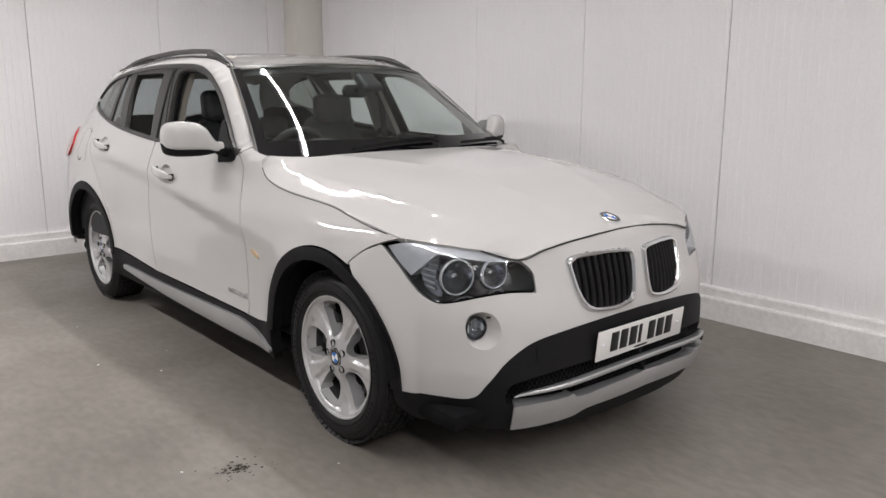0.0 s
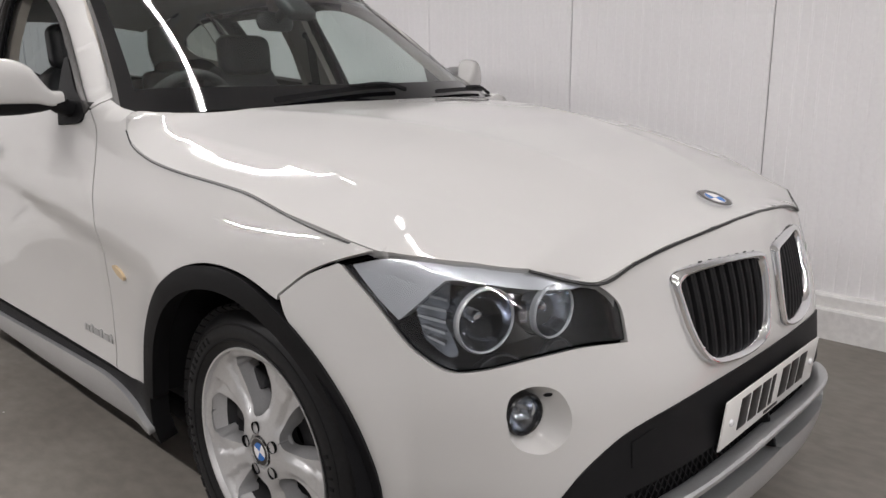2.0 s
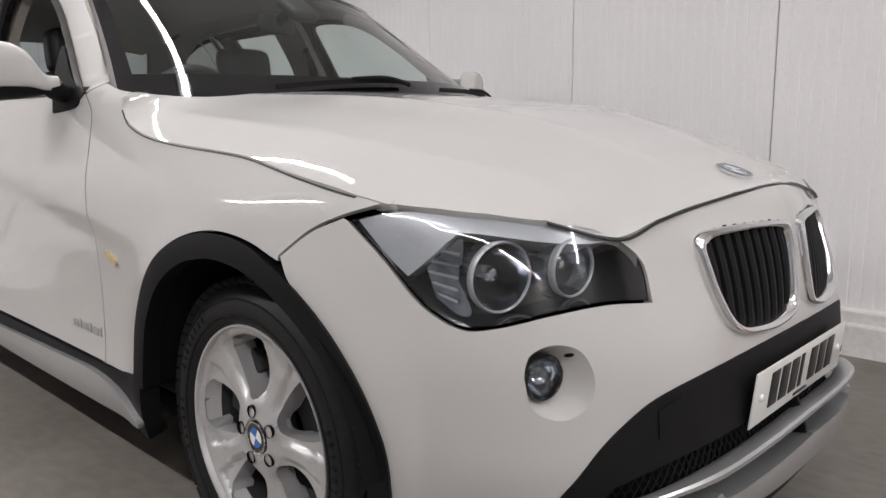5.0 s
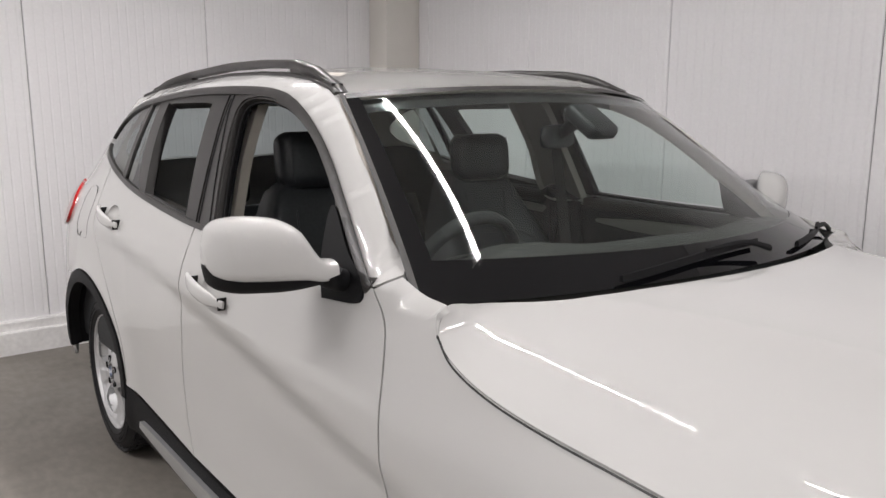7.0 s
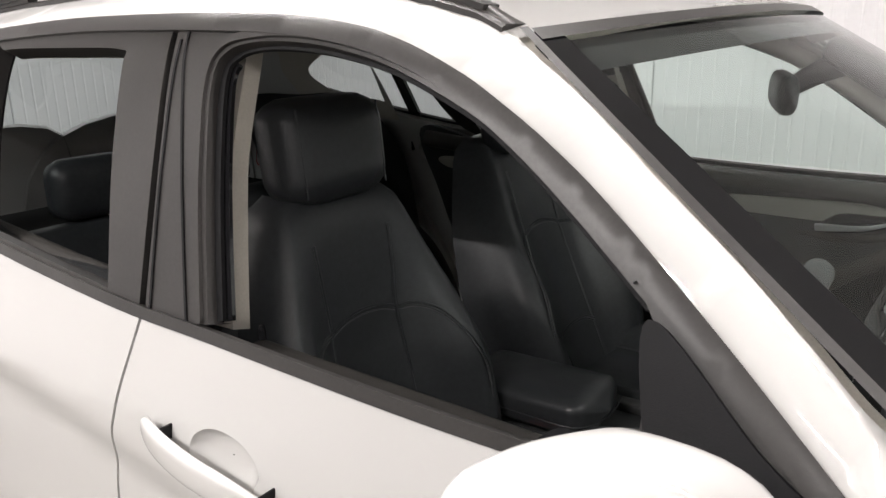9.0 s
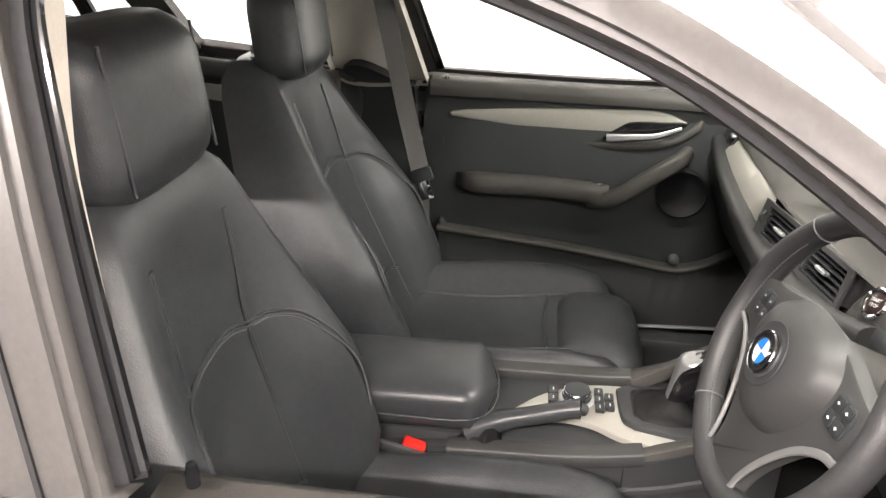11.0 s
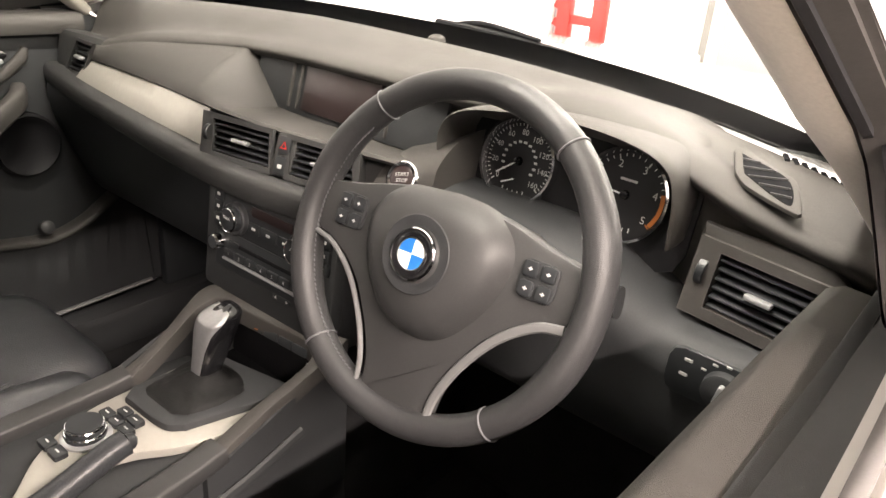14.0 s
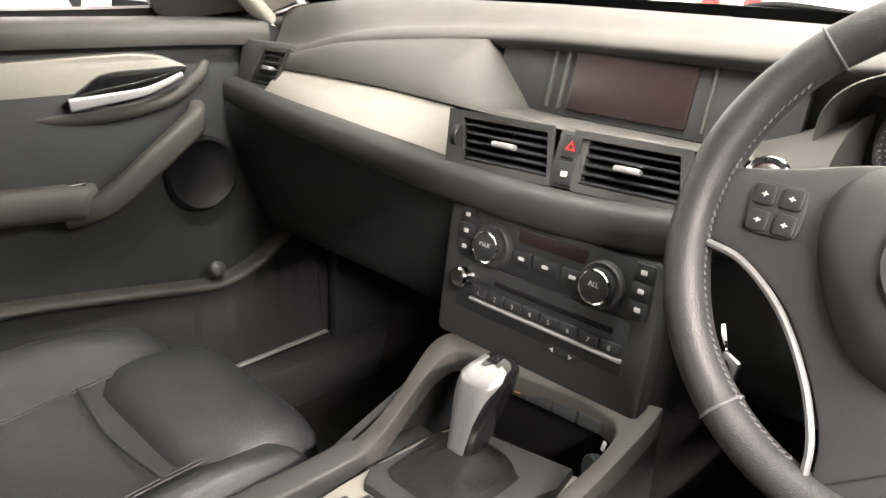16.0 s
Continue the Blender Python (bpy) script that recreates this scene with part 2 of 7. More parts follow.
# upper edge of the side windows, as (y, z); the roof side rounds inwards above it
DLO_TOP = [(-.795, 1.050), (-.900, 1.140), (-.976, 1.202), (-1.061, 1.268), (-1.130, 1.316), (-1.200, 1.357), (-1.268, 1.390), (-1.360, 1.422), (-1.45, 1.440), (-1.58, 1.452), (-1.80, 1.458), (-2.10, 1.456),
           (-2.447, 1.437), (-2.70, 1.408), (-2.88, 1.350), (-2.945, 1.285)]
ROUND_Y = [-3.4, -3.0] + [y for y, _ in DLO_TOP[::-1]] + [-.74, -.60, -.45]
ROUND_Z = [1.6, 1.4] + [z for _, z in DLO_TOP[::-1]] + [1.050, 1.022, 1.3]


def inset(u, z):
    """How far the body lies inside the plan outline."""
    u, z = np.broadcast_arrays(np.asarray(u, float), np.asarray(z, float))
    rows = np.array([hermite(LEVELS, row, z.ravel()) for _, row in STATIONS])
    us = np.array([s for s, _ in STATIONS])
    d, uu = np.empty(u.size), u.ravel()
    i = np.clip(np.searchsorted(us, uu) - 1, 0, len(us) - 2)
    slope = np.gradient(rows, us, axis=0)
    h = us[i + 1] - us[i]
    s, k = np.clip((uu - us[i]) / h, 0, 1), np.arange(u.size)
    d = ((1 + 2 * s) * (1 - s) ** 2 * rows[i, k] + s * (1 - s) ** 2 * h * slope[i, k]
         + s * s * (3 - 2 * s) * rows[i + 1, k] + s * s * (s - 1) * h * slope[i + 1, k])
    y = np.interp(uu, ARC, OUT[:, 1])
    zz = z.ravel()
    side = (uu > uy(.45)) & (uu < uy(-3.3))
    # crease that climbs from the front arch to the rear handle, hollow below it
    crease = np.interp(-y, (.30, 1.0, 2.4, 3.1), (.70, .775, .955, .985))
    fade = np.interp(-y, (.25, .7, 2.3, 2.9), (0, 1, 1, 0)) * side
    below = crease - zz
    rise = np.clip(below / .085 + .25, 0, 1)
    rise = rise * rise * (3 - 2 * rise)
    fall = np.clip((below - .06) / .34, 0, 1)
    d += fade * .018 * rise * (1 - fall * fall * (3 - 2 * fall))
    # arches swell round the wheels
    for yc in (0.0, -2.76):
        r = np.hypot(y - yc, zz - .33)
        d -= side * .014 * np.exp(-((r - .41) / .07) ** 2) * (zz < .85)
    over = np.maximum(0, zz - np.interp(y, ROUND_Y, ROUND_Z))
    d += (uu > uy(-.4)) * np.interp(-y, (2.45, 2.9), (1, 0)) * 1.65 * (np.sqrt(over ** 2 + .012 ** 2) - .012)
    return d.reshape(u.shape)


def shell(u, z, out=0.0):
    """Places on the body's right side, out metres proud of the skin."""
    u, z = np.broadcast_arrays(np.asarray(u, float), np.asarray(z, float))
    d = inset(u, z) - out
    base = np.stack([np.interp(u, ARC, OUT[:, 0]), np.interp(u, ARC, OUT[:, 1])], -1)
    tan = np.stack([np.interp(u, ARC, TAN[:, 0]), np.interp(u, ARC, TAN[:, 1])], -1)
    inward = np.stack([tan[..., 1], -tan[..., 0]], -1)
    flat = base + inward * d[..., None]
    return np.stack([flat[..., 0], flat[..., 1], z], -1)

# ---------- tools for meshes ----------
from mathutils.geometry import delaunay_2d_cdt


def finish(bm, smooth=35):
    """Recalculate normals and shade smooth up to an angle."""
    bmesh.ops.recalc_face_normals(bm, faces=bm.faces)
    for f in bm.faces:
        f.smooth = True
    for e in bm.edges:
        if len(e.link_faces) == 2 and e.calc_face_angle(0) > radians(smooth):
            e.smooth = False


def part(name, bm, mat, parent=None, label="", at=None, smooth=35, raw=False):
    """One mesh object from a bmesh, under a thing or a part."""
    if not raw:
        finish(bm, smooth)
    me = bpy.data.meshes.new(name)
    bm.to_mesh(me)
    bm.free()
    me.materials.append(mat)
    ob = new(name, me)
    if at is not None:
        ob.matrix_basis = at
    ob.parent = parent
    if label:
        ob["label"] = label
    return ob


def add(bm, verts, faces, m=None):
    vs = [bm.verts.new(m @ Vector(v) if m else Vector(v)) for v in verts]
    for f in faces:
        try:
            bm.faces.new([vs[i] for i in f])
        except ValueError:
            pass
    return vs


def block(bm, sx, sy, sz, m=Matrix(), bevel=.004, segments=2):
    """A box with rounded edges."""
    one = bmesh.new()
    bmesh.ops.create_cube(one, size=1, matrix=Matrix.Diagonal((sx, sy, sz, 1)))
    if bevel:
        bmesh.ops.bevel(one, geom=one.edges[:], offset=min(bevel, .49 * min(sx, sy, sz)), segments=segments, profile=.5, affect="EDGES")
    one.verts.index_update()
    add(bm, [v.co for v in one.verts], [[v.index for v in f.verts] for f in one.faces], m)
    one.free()
    return bm


def lathe(bm, profile, m=Matrix(), n=48, closed=False, caps=False):
    """Turns (radius, height) pairs about the local z axis."""
    verts, faces, k = [], [], len(profile)
    for i in range(n):
        a = 2 * math.pi * i / n
        verts += [(r * math.cos(a), r * math.sin(a), h) for r, h in profile]
    for i in range(n):
        j = (i + 1) % n
        for p in range(k if closed else k - 1):
            q = (p + 1) % k
            faces.append((i * k + p, j * k + p, j * k + q, i * k + q))
    vs = add(bm, verts, faces, m)
    if caps and not closed:
        for p in (0, k - 1):
            if profile[p][0] > 1e-5:
                try:
                    bm.faces.new([vs[i * k + p] for i in range(n)])
                except ValueError:
                    pass
    bmesh.ops.remove_doubles(bm, verts=bm.verts, dist=1e-6)
    return bm


def sweep(bm, path, section, up=(0, 0, 1), closed=False, scale=None, caps=True):
    """Draws a section (list of (a, b): sideways, up) along a path."""
    p = [Vector(q) for q in path]
    n, k = len(p), len(section)
    rings = []
    for i in range(n):
        a = p[(i - 1) % n] if closed or i else p[i]
        b = p[(i + 1) % n] if closed or i < n - 1 else p[i]
        t = (b - a).normalized()
        side = t.cross(Vector(up)).normalized()
        top = side.cross(t).normalized()
        s = scale[i] if scale is not None else 1
        rings.append([bm.verts.new(p[i] + side * (x * s) + top * (y * s)) for x, y in section])
    for i in range(n if closed else n - 1):
        r, q = rings[i], rings[(i + 1) % n]
        for j in range(k):
            bm.faces.new((r[j], r[(j + 1) % k], q[(j + 1) % k], q[j]))
    if caps and not closed:
        bm.faces.new(rings[0]), bm.faces.new(rings[-1][::-1])
    return bm


def oval(a, b, n=16, power=2.0):
    out = []
    for i in range(n):
        t = 2 * math.pi * i / n
        c, s = math.cos(t), math.sin(t)
        out.append((a * math.copysign(abs(c) ** (2 / power), c), b * math.copysign(abs(s) ** (2 / power), s)))
    return out


def inside(poly, pts):
    p, pts = np.asarray(poly), np.asarray(pts)
    x, y = pts[:, 0], pts[:, 1]
    res = np.zeros(len(pts), bool)
    for (x0, y0), (x1, y1) in zip(p, np.roll(p, -1, 0)):
        cross = (y0 > y) != (y1 > y)
        res ^= cross & (x < (x1 - x0) * (y - y0) / ((y1 - y0) or 1e-12) + x0)
    return res


def loop(*runs, step=.03):
    """A closed outline from smooth runs that meet in corners."""
    pts = []
    for run in runs:
        pts += rounded(run, 8) if len(run) > 2 else list(run)
    out = []
    for a, b in zip(pts, pts[1:] + pts[:1]):
        d = math.dist(a, b)
        if d < 1e-5:
            continue
        k = max(1, int(d / step))
        out += [(a[0] + (b[0] - a[0]) * i / k, a[1] + (b[1] - a[1]) * i / k) for i in range(k)]
    slim = [out[0]]
    for q in out[1:]:
        if math.dist(q, slim[-1]) > .0035:
            slim.append(q)
    if math.dist(slim[0], slim[-1]) < .0035:
        slim.pop()
    return slim


def ring(pts, step=.02):
    """A smooth closed outline through points."""
    q = rounded(list(pts[-2:]) + list(pts) + list(pts[:2]), 8)
    return loop(q[16:-17], step=step)


CENTRE = np.array((0, -1.4, .7))


def panel(name, outline, surf, mat, parent, holes=(), step=.03, lip=.012, mirror=False, both=False, label="", back=0.0, facing=None):
    """A sheet cut to an outline on a curved surface, its edges turned in by lip; back > 0 gives it an inner face."""
    o = np.asarray(outline, float)
    lo, hi = o.min(0), o.max(0)
    gx, gy = np.meshgrid(np.arange(lo[0] + step / 2, hi[0], step), np.arange(lo[1] + step / 2, hi[1], step))
    g = np.stack([gx.ravel(), gy.ravel()], -1)
    rims = [np.asarray(outline, float)] + [np.asarray(h, float) for h in holes]
    if len(g):
        keep = inside(o, g)
        for h in rims[1:]:
            keep &= ~inside(h, g)
        for r in rims:
            keep &= np.min(np.hypot(g[:, None, 0] - r[None, :, 0], g[:, None, 1] - r[None, :, 1]), axis=1) > .45 * step
        g = g[keep]
    flat = np.vstack(rims + [g])
    edges, base = [], 0
    for r in rims:
        edges += [(base + i, base + (i + 1) % len(r)) for i in range(len(r))]
        base += len(r)
    v2, _, tris, *_ = delaunay_2d_cdt([Vector(p) for p in flat], edges, [], 0, 1e-7)
    flat = np.array([tuple(v) for v in v2])
    tris = np.array([t for t in tris])
    mid = flat[tris].mean(1)
    keep = inside(o, mid)
    for h in rims[1:]:
        keep &= ~inside(h, mid)
    tris = tris[keep]

    def normal(ab):
        e = 8e-4
        da = surf(ab[:, 0] + e, ab[:, 1]) - surf(ab[:, 0] - e, ab[:, 1])
        db = surf(ab[:, 0], ab[:, 1] + e) - surf(ab[:, 0], ab[:, 1] - e)
        n = np.cross(da, db)
        return n / np.maximum(np.linalg.norm(n, axis=1), 1e-12)[:, None]

    pts, nor = surf(flat[:, 0], flat[:, 1]), normal(flat)
    outward = np.asarray(facing, float) if facing is not None else pts.mean(0) - CENTRE
    if (nor @ outward).sum() < 0:
        nor = -nor
    face_n = np.cross(pts[tris[:, 1]] - pts[tris[:, 0]], pts[tris[:, 2]] - pts[tris[:, 0]])
    flip = (face_n * nor[tris[:, 0]]).sum(1) < 0
    tris[flip] = tris[flip][:, ::-1]
    V, F, N = list(map(tuple, pts)), [tuple(t) for t in tris], list(map(tuple, nor))
    if back:
        base = len(V)
        V += list(map(tuple, pts - nor * back))
        N += list(map(tuple, -nor))
        F += [tuple(base + i for i in t[::-1]) for t in tris]
    if lip:
        for k, r in enumerate(rims):
            p, n = surf(r[:, 0], r[:, 1]), normal(r)
            if (n @ outward).sum() < 0:
                n = -n
            base, c = len(V), len(r)
            V += list(map(tuple, p)) + list(map(tuple, p - n * lip))
            N += [(0, 0, 0)] * (2 * c)
            area = (r[:, 0] * np.roll(r[:, 1], -1) - np.roll(r[:, 0], -1) * r[:, 1]).sum()
            for i in range(c):
                j = (i + 1) % c
                F.append((base + i, base + c + i, base + c + j, base + j) if area > 0 else (base + i, base + j, base + c + j, base + c + i))
    def flipped():
        return [(-x, y, z) for x, y, z in V], [f[::-1] for f in F], [(-x, y, z) for x, y, z in N]
    if mirror:
        V, F, N = flipped()
    elif both:
        V2, F2, N2 = flipped()
        base = len(V)
        V, F, N = V + V2, F + [tuple(base + i for i in f) for f in F2], N + N2
    me = bpy.data.meshes.new(name)
    me.from_pydata(V, [], F)
    me.update()
    me.polygons.foreach_set("use_smooth", [True] * len(me.polygons))
    me.normals_split_custom_set_from_vertices(N)
    me.materials.append(mat)
    ob = new(name, me)
    ob.parent = parent
    if label:
        ob["label"] = label
    return ob


def S(y, z):
    return (uy(y), z)


def F(x, z):
    return (ux(x), z)


def skin(out=0.0):
    return lambda u, z: shell(u, z, out)


def thing(name, label, category, at=(0, 0, 0), **more):
    e = new(name)
    e.location = at
    return tagged(e, label, category, **more)

# ---------- the room ----------
def slab(name, x0, x1, y0, y1, z0, z1, mat, label="", category="wall", kind="structure", parent=None, bevel=0):
    bm = bmesh.new()
    block(bm, x1 - x0, y1 - y0, z1 - z0, pose((x0 + x1) / 2, (y0 + y1) / 2, (z0 + z1) / 2), bevel)
    ob = part(name, bm, mat, parent)
    if label:
        tagged(ob, label, category, kind=kind)
    return ob


slab("floor", WALL_X - .2, HALL_X + .2, WALL_Y - .2, HALL_Y + .2, -.1, 0, CONCRETE, "worn grey-brown sealed concrete floor with tyre stains", "floor")
slab("ceiling", WALL_X - .2, HALL_X + .2, WALL_Y - .2, HALL_Y + .2, CEILING, CEILING + .1, CEIL, "pale panelled ceiling above the car", "ceiling")
wall_left = slab("wall_left", WALL_X - .15, WALL_X - .012, WALL_Y - .15, HALL_Y + .15, 0, CEILING, JOINT, "white ribbed insulated panel wall beside the car")
wall_back = slab("wall_back", WALL_X - .012, HALL_X + .15, WALL_Y - .15, WALL_Y - .012, 0, CEILING, JOINT, "white ribbed insulated panel wall behind the car")
# added out of view; its grey limits the light bounced onto the car's side
slab("wall_right", HALL_X, HALL_X + .15, WALL_Y, HALL_Y + .15, 0, CEILING, GREYHALL, "unseen plain grey wall added to close the open side of the bay")
slab("wall_front", WALL_X, HALL_X, HALL_Y, HALL_Y + .15, 0, CEILING, FRONTWALL, "pale grey plain wall in front of the car")
slab("door_1", -1.62, 2.4, HALL_Y - .03, HALL_Y - .004, 0, 2.45, GREYHALL, "grey sheet door in the wall before the car", "door")
slab("trim", -1.72, -1.62, HALL_Y - .05, HALL_Y - .004, 0, 2.5, COLUMN, "cream painted door post", "door post", bevel=.005)


def wall_panel(width, height, pitch=.05):
    """A sheet with shallow ribs, lying in x-z, its face towards +y."""
    bm = bmesh.new()
    xs = [(-width / 2, -.006), (-width / 2 + .003, 0)]
    x = -width / 2 + pitch / 2
    while x < width / 2 - pitch / 2:
        xs += [(x - .006, 0), (x - .003, -.0016), (x + .003, -.0016), (x + .006, 0)]
        x += pitch
    xs += [(width / 2 - .003, 0), (width / 2, -.006)]
    vs = [(x, y, z) for z in (0, height) for x, y in xs]
    k = len(xs)
    add(bm, vs, [(i, i + 1, k + i + 1, k + i) for i in range(k - 1)])
    return bm


sheet = part("panel", wall_panel(1.030, CEILING), WALLPANEL, wall_left, smooth=5)
sheet.matrix_basis = pose(WALL_X, .037 - .5165, 0, 0, 0, -90)
for y in [.037 + .5165 + 1.033 * k for k in range(0, 5)] + [.037 - .5165 - 1.033 * k for k in (1, 2, 3, 4)]:
    c = new("panel", sheet.data)
    c.parent = wall_left
    c.matrix_basis = pose(WALL_X, y, 0, 0, 0, -90)
for k in range(-1, 6):
    c = new("panel", sheet.data)
    c.parent = wall_back
    c.matrix_basis = pose(-1.333 + .5165 + 1.033 * k, WALL_Y, 0, 0, 0, 0)
slab("column", WALL_X + .002, -1.51, WALL_Y + .002, -4.20, 0, CEILING - .002, COLUMN, "cream painted boxed column in the corner of the panel walls", "column", bevel=.006)


def skirting(name, length, m, label):
    bm = bmesh.new()
    section = [(0, 0), (.055, 0), (.055, .126), (.050, .134), (.030, .136), (.030, .182), (.024, .190), (0, .193)]
    for a, b in zip((-length / 2,), (length / 2,)):
        vs = [(a, p, q) for p, q in section] + [(b, p, q) for p, q in section]
        k = len(section)
        add(bm, vs, [(i, (i + 1) % k, k + (i + 1) % k, k + i) for i in range(k)] + [tuple(range(k)), tuple(range(2 * k - 1, k - 1, -1))])
    return tagged(part(name, bm, SKIRT, at=m, smooth=20), label, "skirting", kind="structure")


skirting("baseboard_left", HALL_Y - WALL_Y, pose(WALL_X, (HALL_Y + WALL_Y) / 2, 0, 0, 0, -90), "white stepped kerb skirting along the panel wall")
skirting("baseboard_back", HALL_X - WALL_X, pose((HALL_X + WALL_X) / 2, WALL_Y, 0, 0, 0, 0), "white stepped kerb skirting along the panel wall")


def strip_light(x, y, length, z=CEILING - .16, rz=90, power=1.0):
    lamp = thing("ceiling_light", "long white linear batten light hung under the ceiling", "ceiling light", (x, y, z), group="linear ceiling lights")
    lamp.rotation_euler = (0, 0, radians(rz))
    bm = bmesh.new()
    block(bm, length, .07, .05, pose(0, 0, .035), .006)
    part("housing", bm, CEIL, lamp)
    bm = bmesh.new()
    block(bm, length - .02, .026, .020, pose(0, 0, 0), .008)
    part("diffuser", bm, LED, lamp, "glowing white diffuser")
    for e in (-1, 1):
        bm = bmesh.new()
        block(bm, .012, .012, .09, pose(e * length * .35, 0, .09), .002)
        part("hanger", bm, SILVER, lamp)
    data = bpy.data.lights.new("ceiling_light", "AREA")
    data.shape, data.size, data.size_y, data.energy, data.color = "RECTANGLE", length, .030, 16 * length * power, (1, .965, .94)
    ob = new("lamp", data)
    ob.parent = lamp
    ob.location = (0, 0, -.02)
    return lamp


for x, y, power in ((.24, -2.04, .62), (.24, .93, .26), (.24, 3.7, .95), (2.6, 3.7, 1.55), (2.6, .96, .42), (2.6, -2.2, 1.45)):
    strip_light(x, y, 2.44, power=power)


def red_stand(x, y):
    """A red steel stand with a toothed upright, on a foot plate."""
    stand = thing("tool_stand", "red painted steel stand with a notched upright by the wall", "stand", (x, y, 0))
    bm = bmesh.new()
    block(bm, .40, .36, .03, pose(0, 0, .015), .006)
    part("foot_plate", bm, REDPAINT, stand)
    for e in (-1, 1):
        bm = bmesh.new()
        block(bm, .09, .05, 1.12, pose(e * .115, 0, .59), .008)
        part("upright", bm, REDPAINT, stand)
    for k in range(5):
        bm = bmesh.new()
        block(bm, .14, .035, .05, pose(0, 0, .30 + .19 * k), .006)
        part("rung", bm, REDPAINT, stand)
    for k in range(9):
        bm = bmesh.new()
        block(bm, .035, .03, .045, pose(-.172, 0, .25 + .10 * k, 0, 20, 0), .005)
        part("tooth", bm, REDPAINT, stand)


red_stand(-1.53, 2.5)
slab("pillar", WALL_X + .002, -1.70, 2.62, 2.80, 0, CEILING - .002, GREYHALL, "grey painted pipe casing on the panel wall", "column", bevel=.004)


# grit and a dark stain on the floor
rng = random.Random(5)
bm = bmesh.new()
for k in range(46):
    x, y = (rng.uniform(.9, 2.6), rng.uniform(-2.5, 2.4)) if k % 3 else (rng.uniform(-1.2, 2.2), rng.uniform(1.0, 2.6))
    size = rng.uniform(.002, .007)
    block(bm, size * 1.6, size, .002, pose(x, y, .001, 0, 0, rng.uniform(0, 180)), 0)
tagged(part("grit", bm, SKIRT), "small white chips of grit scattered on the floor", "grit", kind="stuff")
STAIN = material("dark_floor_stain", (.060, .054, .047), .95, spec=.1, grain=.4, grain_scale=300, patch=.3, patch_scale=60)
bm = bmesh.new()
for k in range(90):
    spread = abs(rng.gauss(0, .055))
    a, r = rng.uniform(0, 2 * math.pi), rng.uniform(.0015, .0065) * (1.4 if spread < .03 else 1)
    x, y, turn = 1.22 + spread * 1.3 * math.cos(a), -.02 + spread * math.sin(a), rng.uniform(0, 6)
    add(bm, [(x + r * (1 + .4 * math.sin(3 * b + turn)) * math.cos(b), y + r * .8 * (1 + .3 * math.sin(2 * b - turn)) * math.sin(b), .0006 + .00002 * k) for b in np.linspace(0, 2 * math.pi, 11, endpoint=False)], [tuple(range(11))])
tagged(part("floor_stain", bm, STAIN), "speckled dark dirt mark on the concrete floor", "stain", kind="structure")

# ---------- the car: outer body ----------
car = thing("car", "white compact sport utility car with black wheel-arch trim, parked", "car")

# curves of the side, as (y, z)
HOOD_SEAM = [(.365, .832), (.318, .842), (.15, .873), (0, .899), (-.105, .909), (-.287, .922), (-.42, .938), (-.52, .965), (-.578, 1.003), (-.600, 1.045)]
SCREEN_EDGE = [(-.640, 1.050), (-.745, 1.077), (-.82, 1.115), (-.89, 1.172), (-.96, 1.229), (-1.045, 1.293), (-1.135, 1.360), (-1.235, 1.421)]
ROOF_EDGE = [(-1.235, 1.421), (-1.30, 1.447), (-1.40, 1.470), (-1.55, 1.486), (-1.79, 1.498), (-2.09, 1.502), (-2.5, 1.488), (-2.75, 1.460), (-2.95, 1.424), (-3.15, 1.38)]
DLO_LOW = [(-2.945, 1.285), (-2.93, 1.24), (-2.85, 1.205), (-2.507, 1.137), (-2.232, 1.100), (-1.80, 1.062), (-1.58, 1.054), (-1.2, 1.046), (-.795, 1.050)]
DOOR_FRONT = [(-.785, 1.046), (-.716, .982), (-.675, .85), (-.650, .70), (-.640, .55), (-.632, .360)]
DOOR_MID = [(-1.712, 1.058), (-1.722, 1.02), (-1.745, .94), (-1.785, .80), (-1.795, .70), (-1.79, .58), (-1.75, .45), (-1.70, .366)]
DOOR_REAR = [(-2.70, 1.172), (-2.685, 1.08), (-2.64, .95), (-2.565, .84), (-2.47, .72), (-2.39, .60), (-2.345, .50), (-2.330, .405)]


def arch(yc, r, a0, a1, n=14, squash=1.0):
    return [(yc + r * math.cos(radians(a0 + (a1 - a0) * i / n)), .328 + squash * r * math.sin(radians(a0 + (a1 - a0) * i / n))) for i in range(n + 1)]


def on_side(pts):
    return [S(*p) for p in pts]


ARCH_F = [(.400, .305)] + [arch(0, r, a, a, 1)[0] for a, r in ((10, .405), (20, .4055), (30, .407), (40, .409), (50, .4125), (60, .418), (70, .4245), (80, .430), (92, .432))] + arch(0, .432, 104, 176, 7)
ARCH_R = arch(-2.76, .432, 4, 176)

def HANDLE_DISH(y0, z0):
    """Outline of the hollow behind a pull handle."""
    return ring([(uy(y0 + .012 + .072 * math.cos(a) * (1 if math.cos(a) > 0 else .85)), z0 + .004 + .040 * math.sin(a)) for a in np.linspace(0, 2 * math.pi, 12, endpoint=False)], step=.012)


def rings_open(rows):
    """Skins rows of closed rings, with no caps."""
    bm = bmesh.new()
    k = len(rows[0])
    add(bm, [p for r in rows for p in r], [(r * k + i, r * k + (i + 1) % k, (r + 1) * k + (i + 1) % k, (r + 1) * k + i) for r in range(len(rows) - 1) for i in range(k)])
    return bm


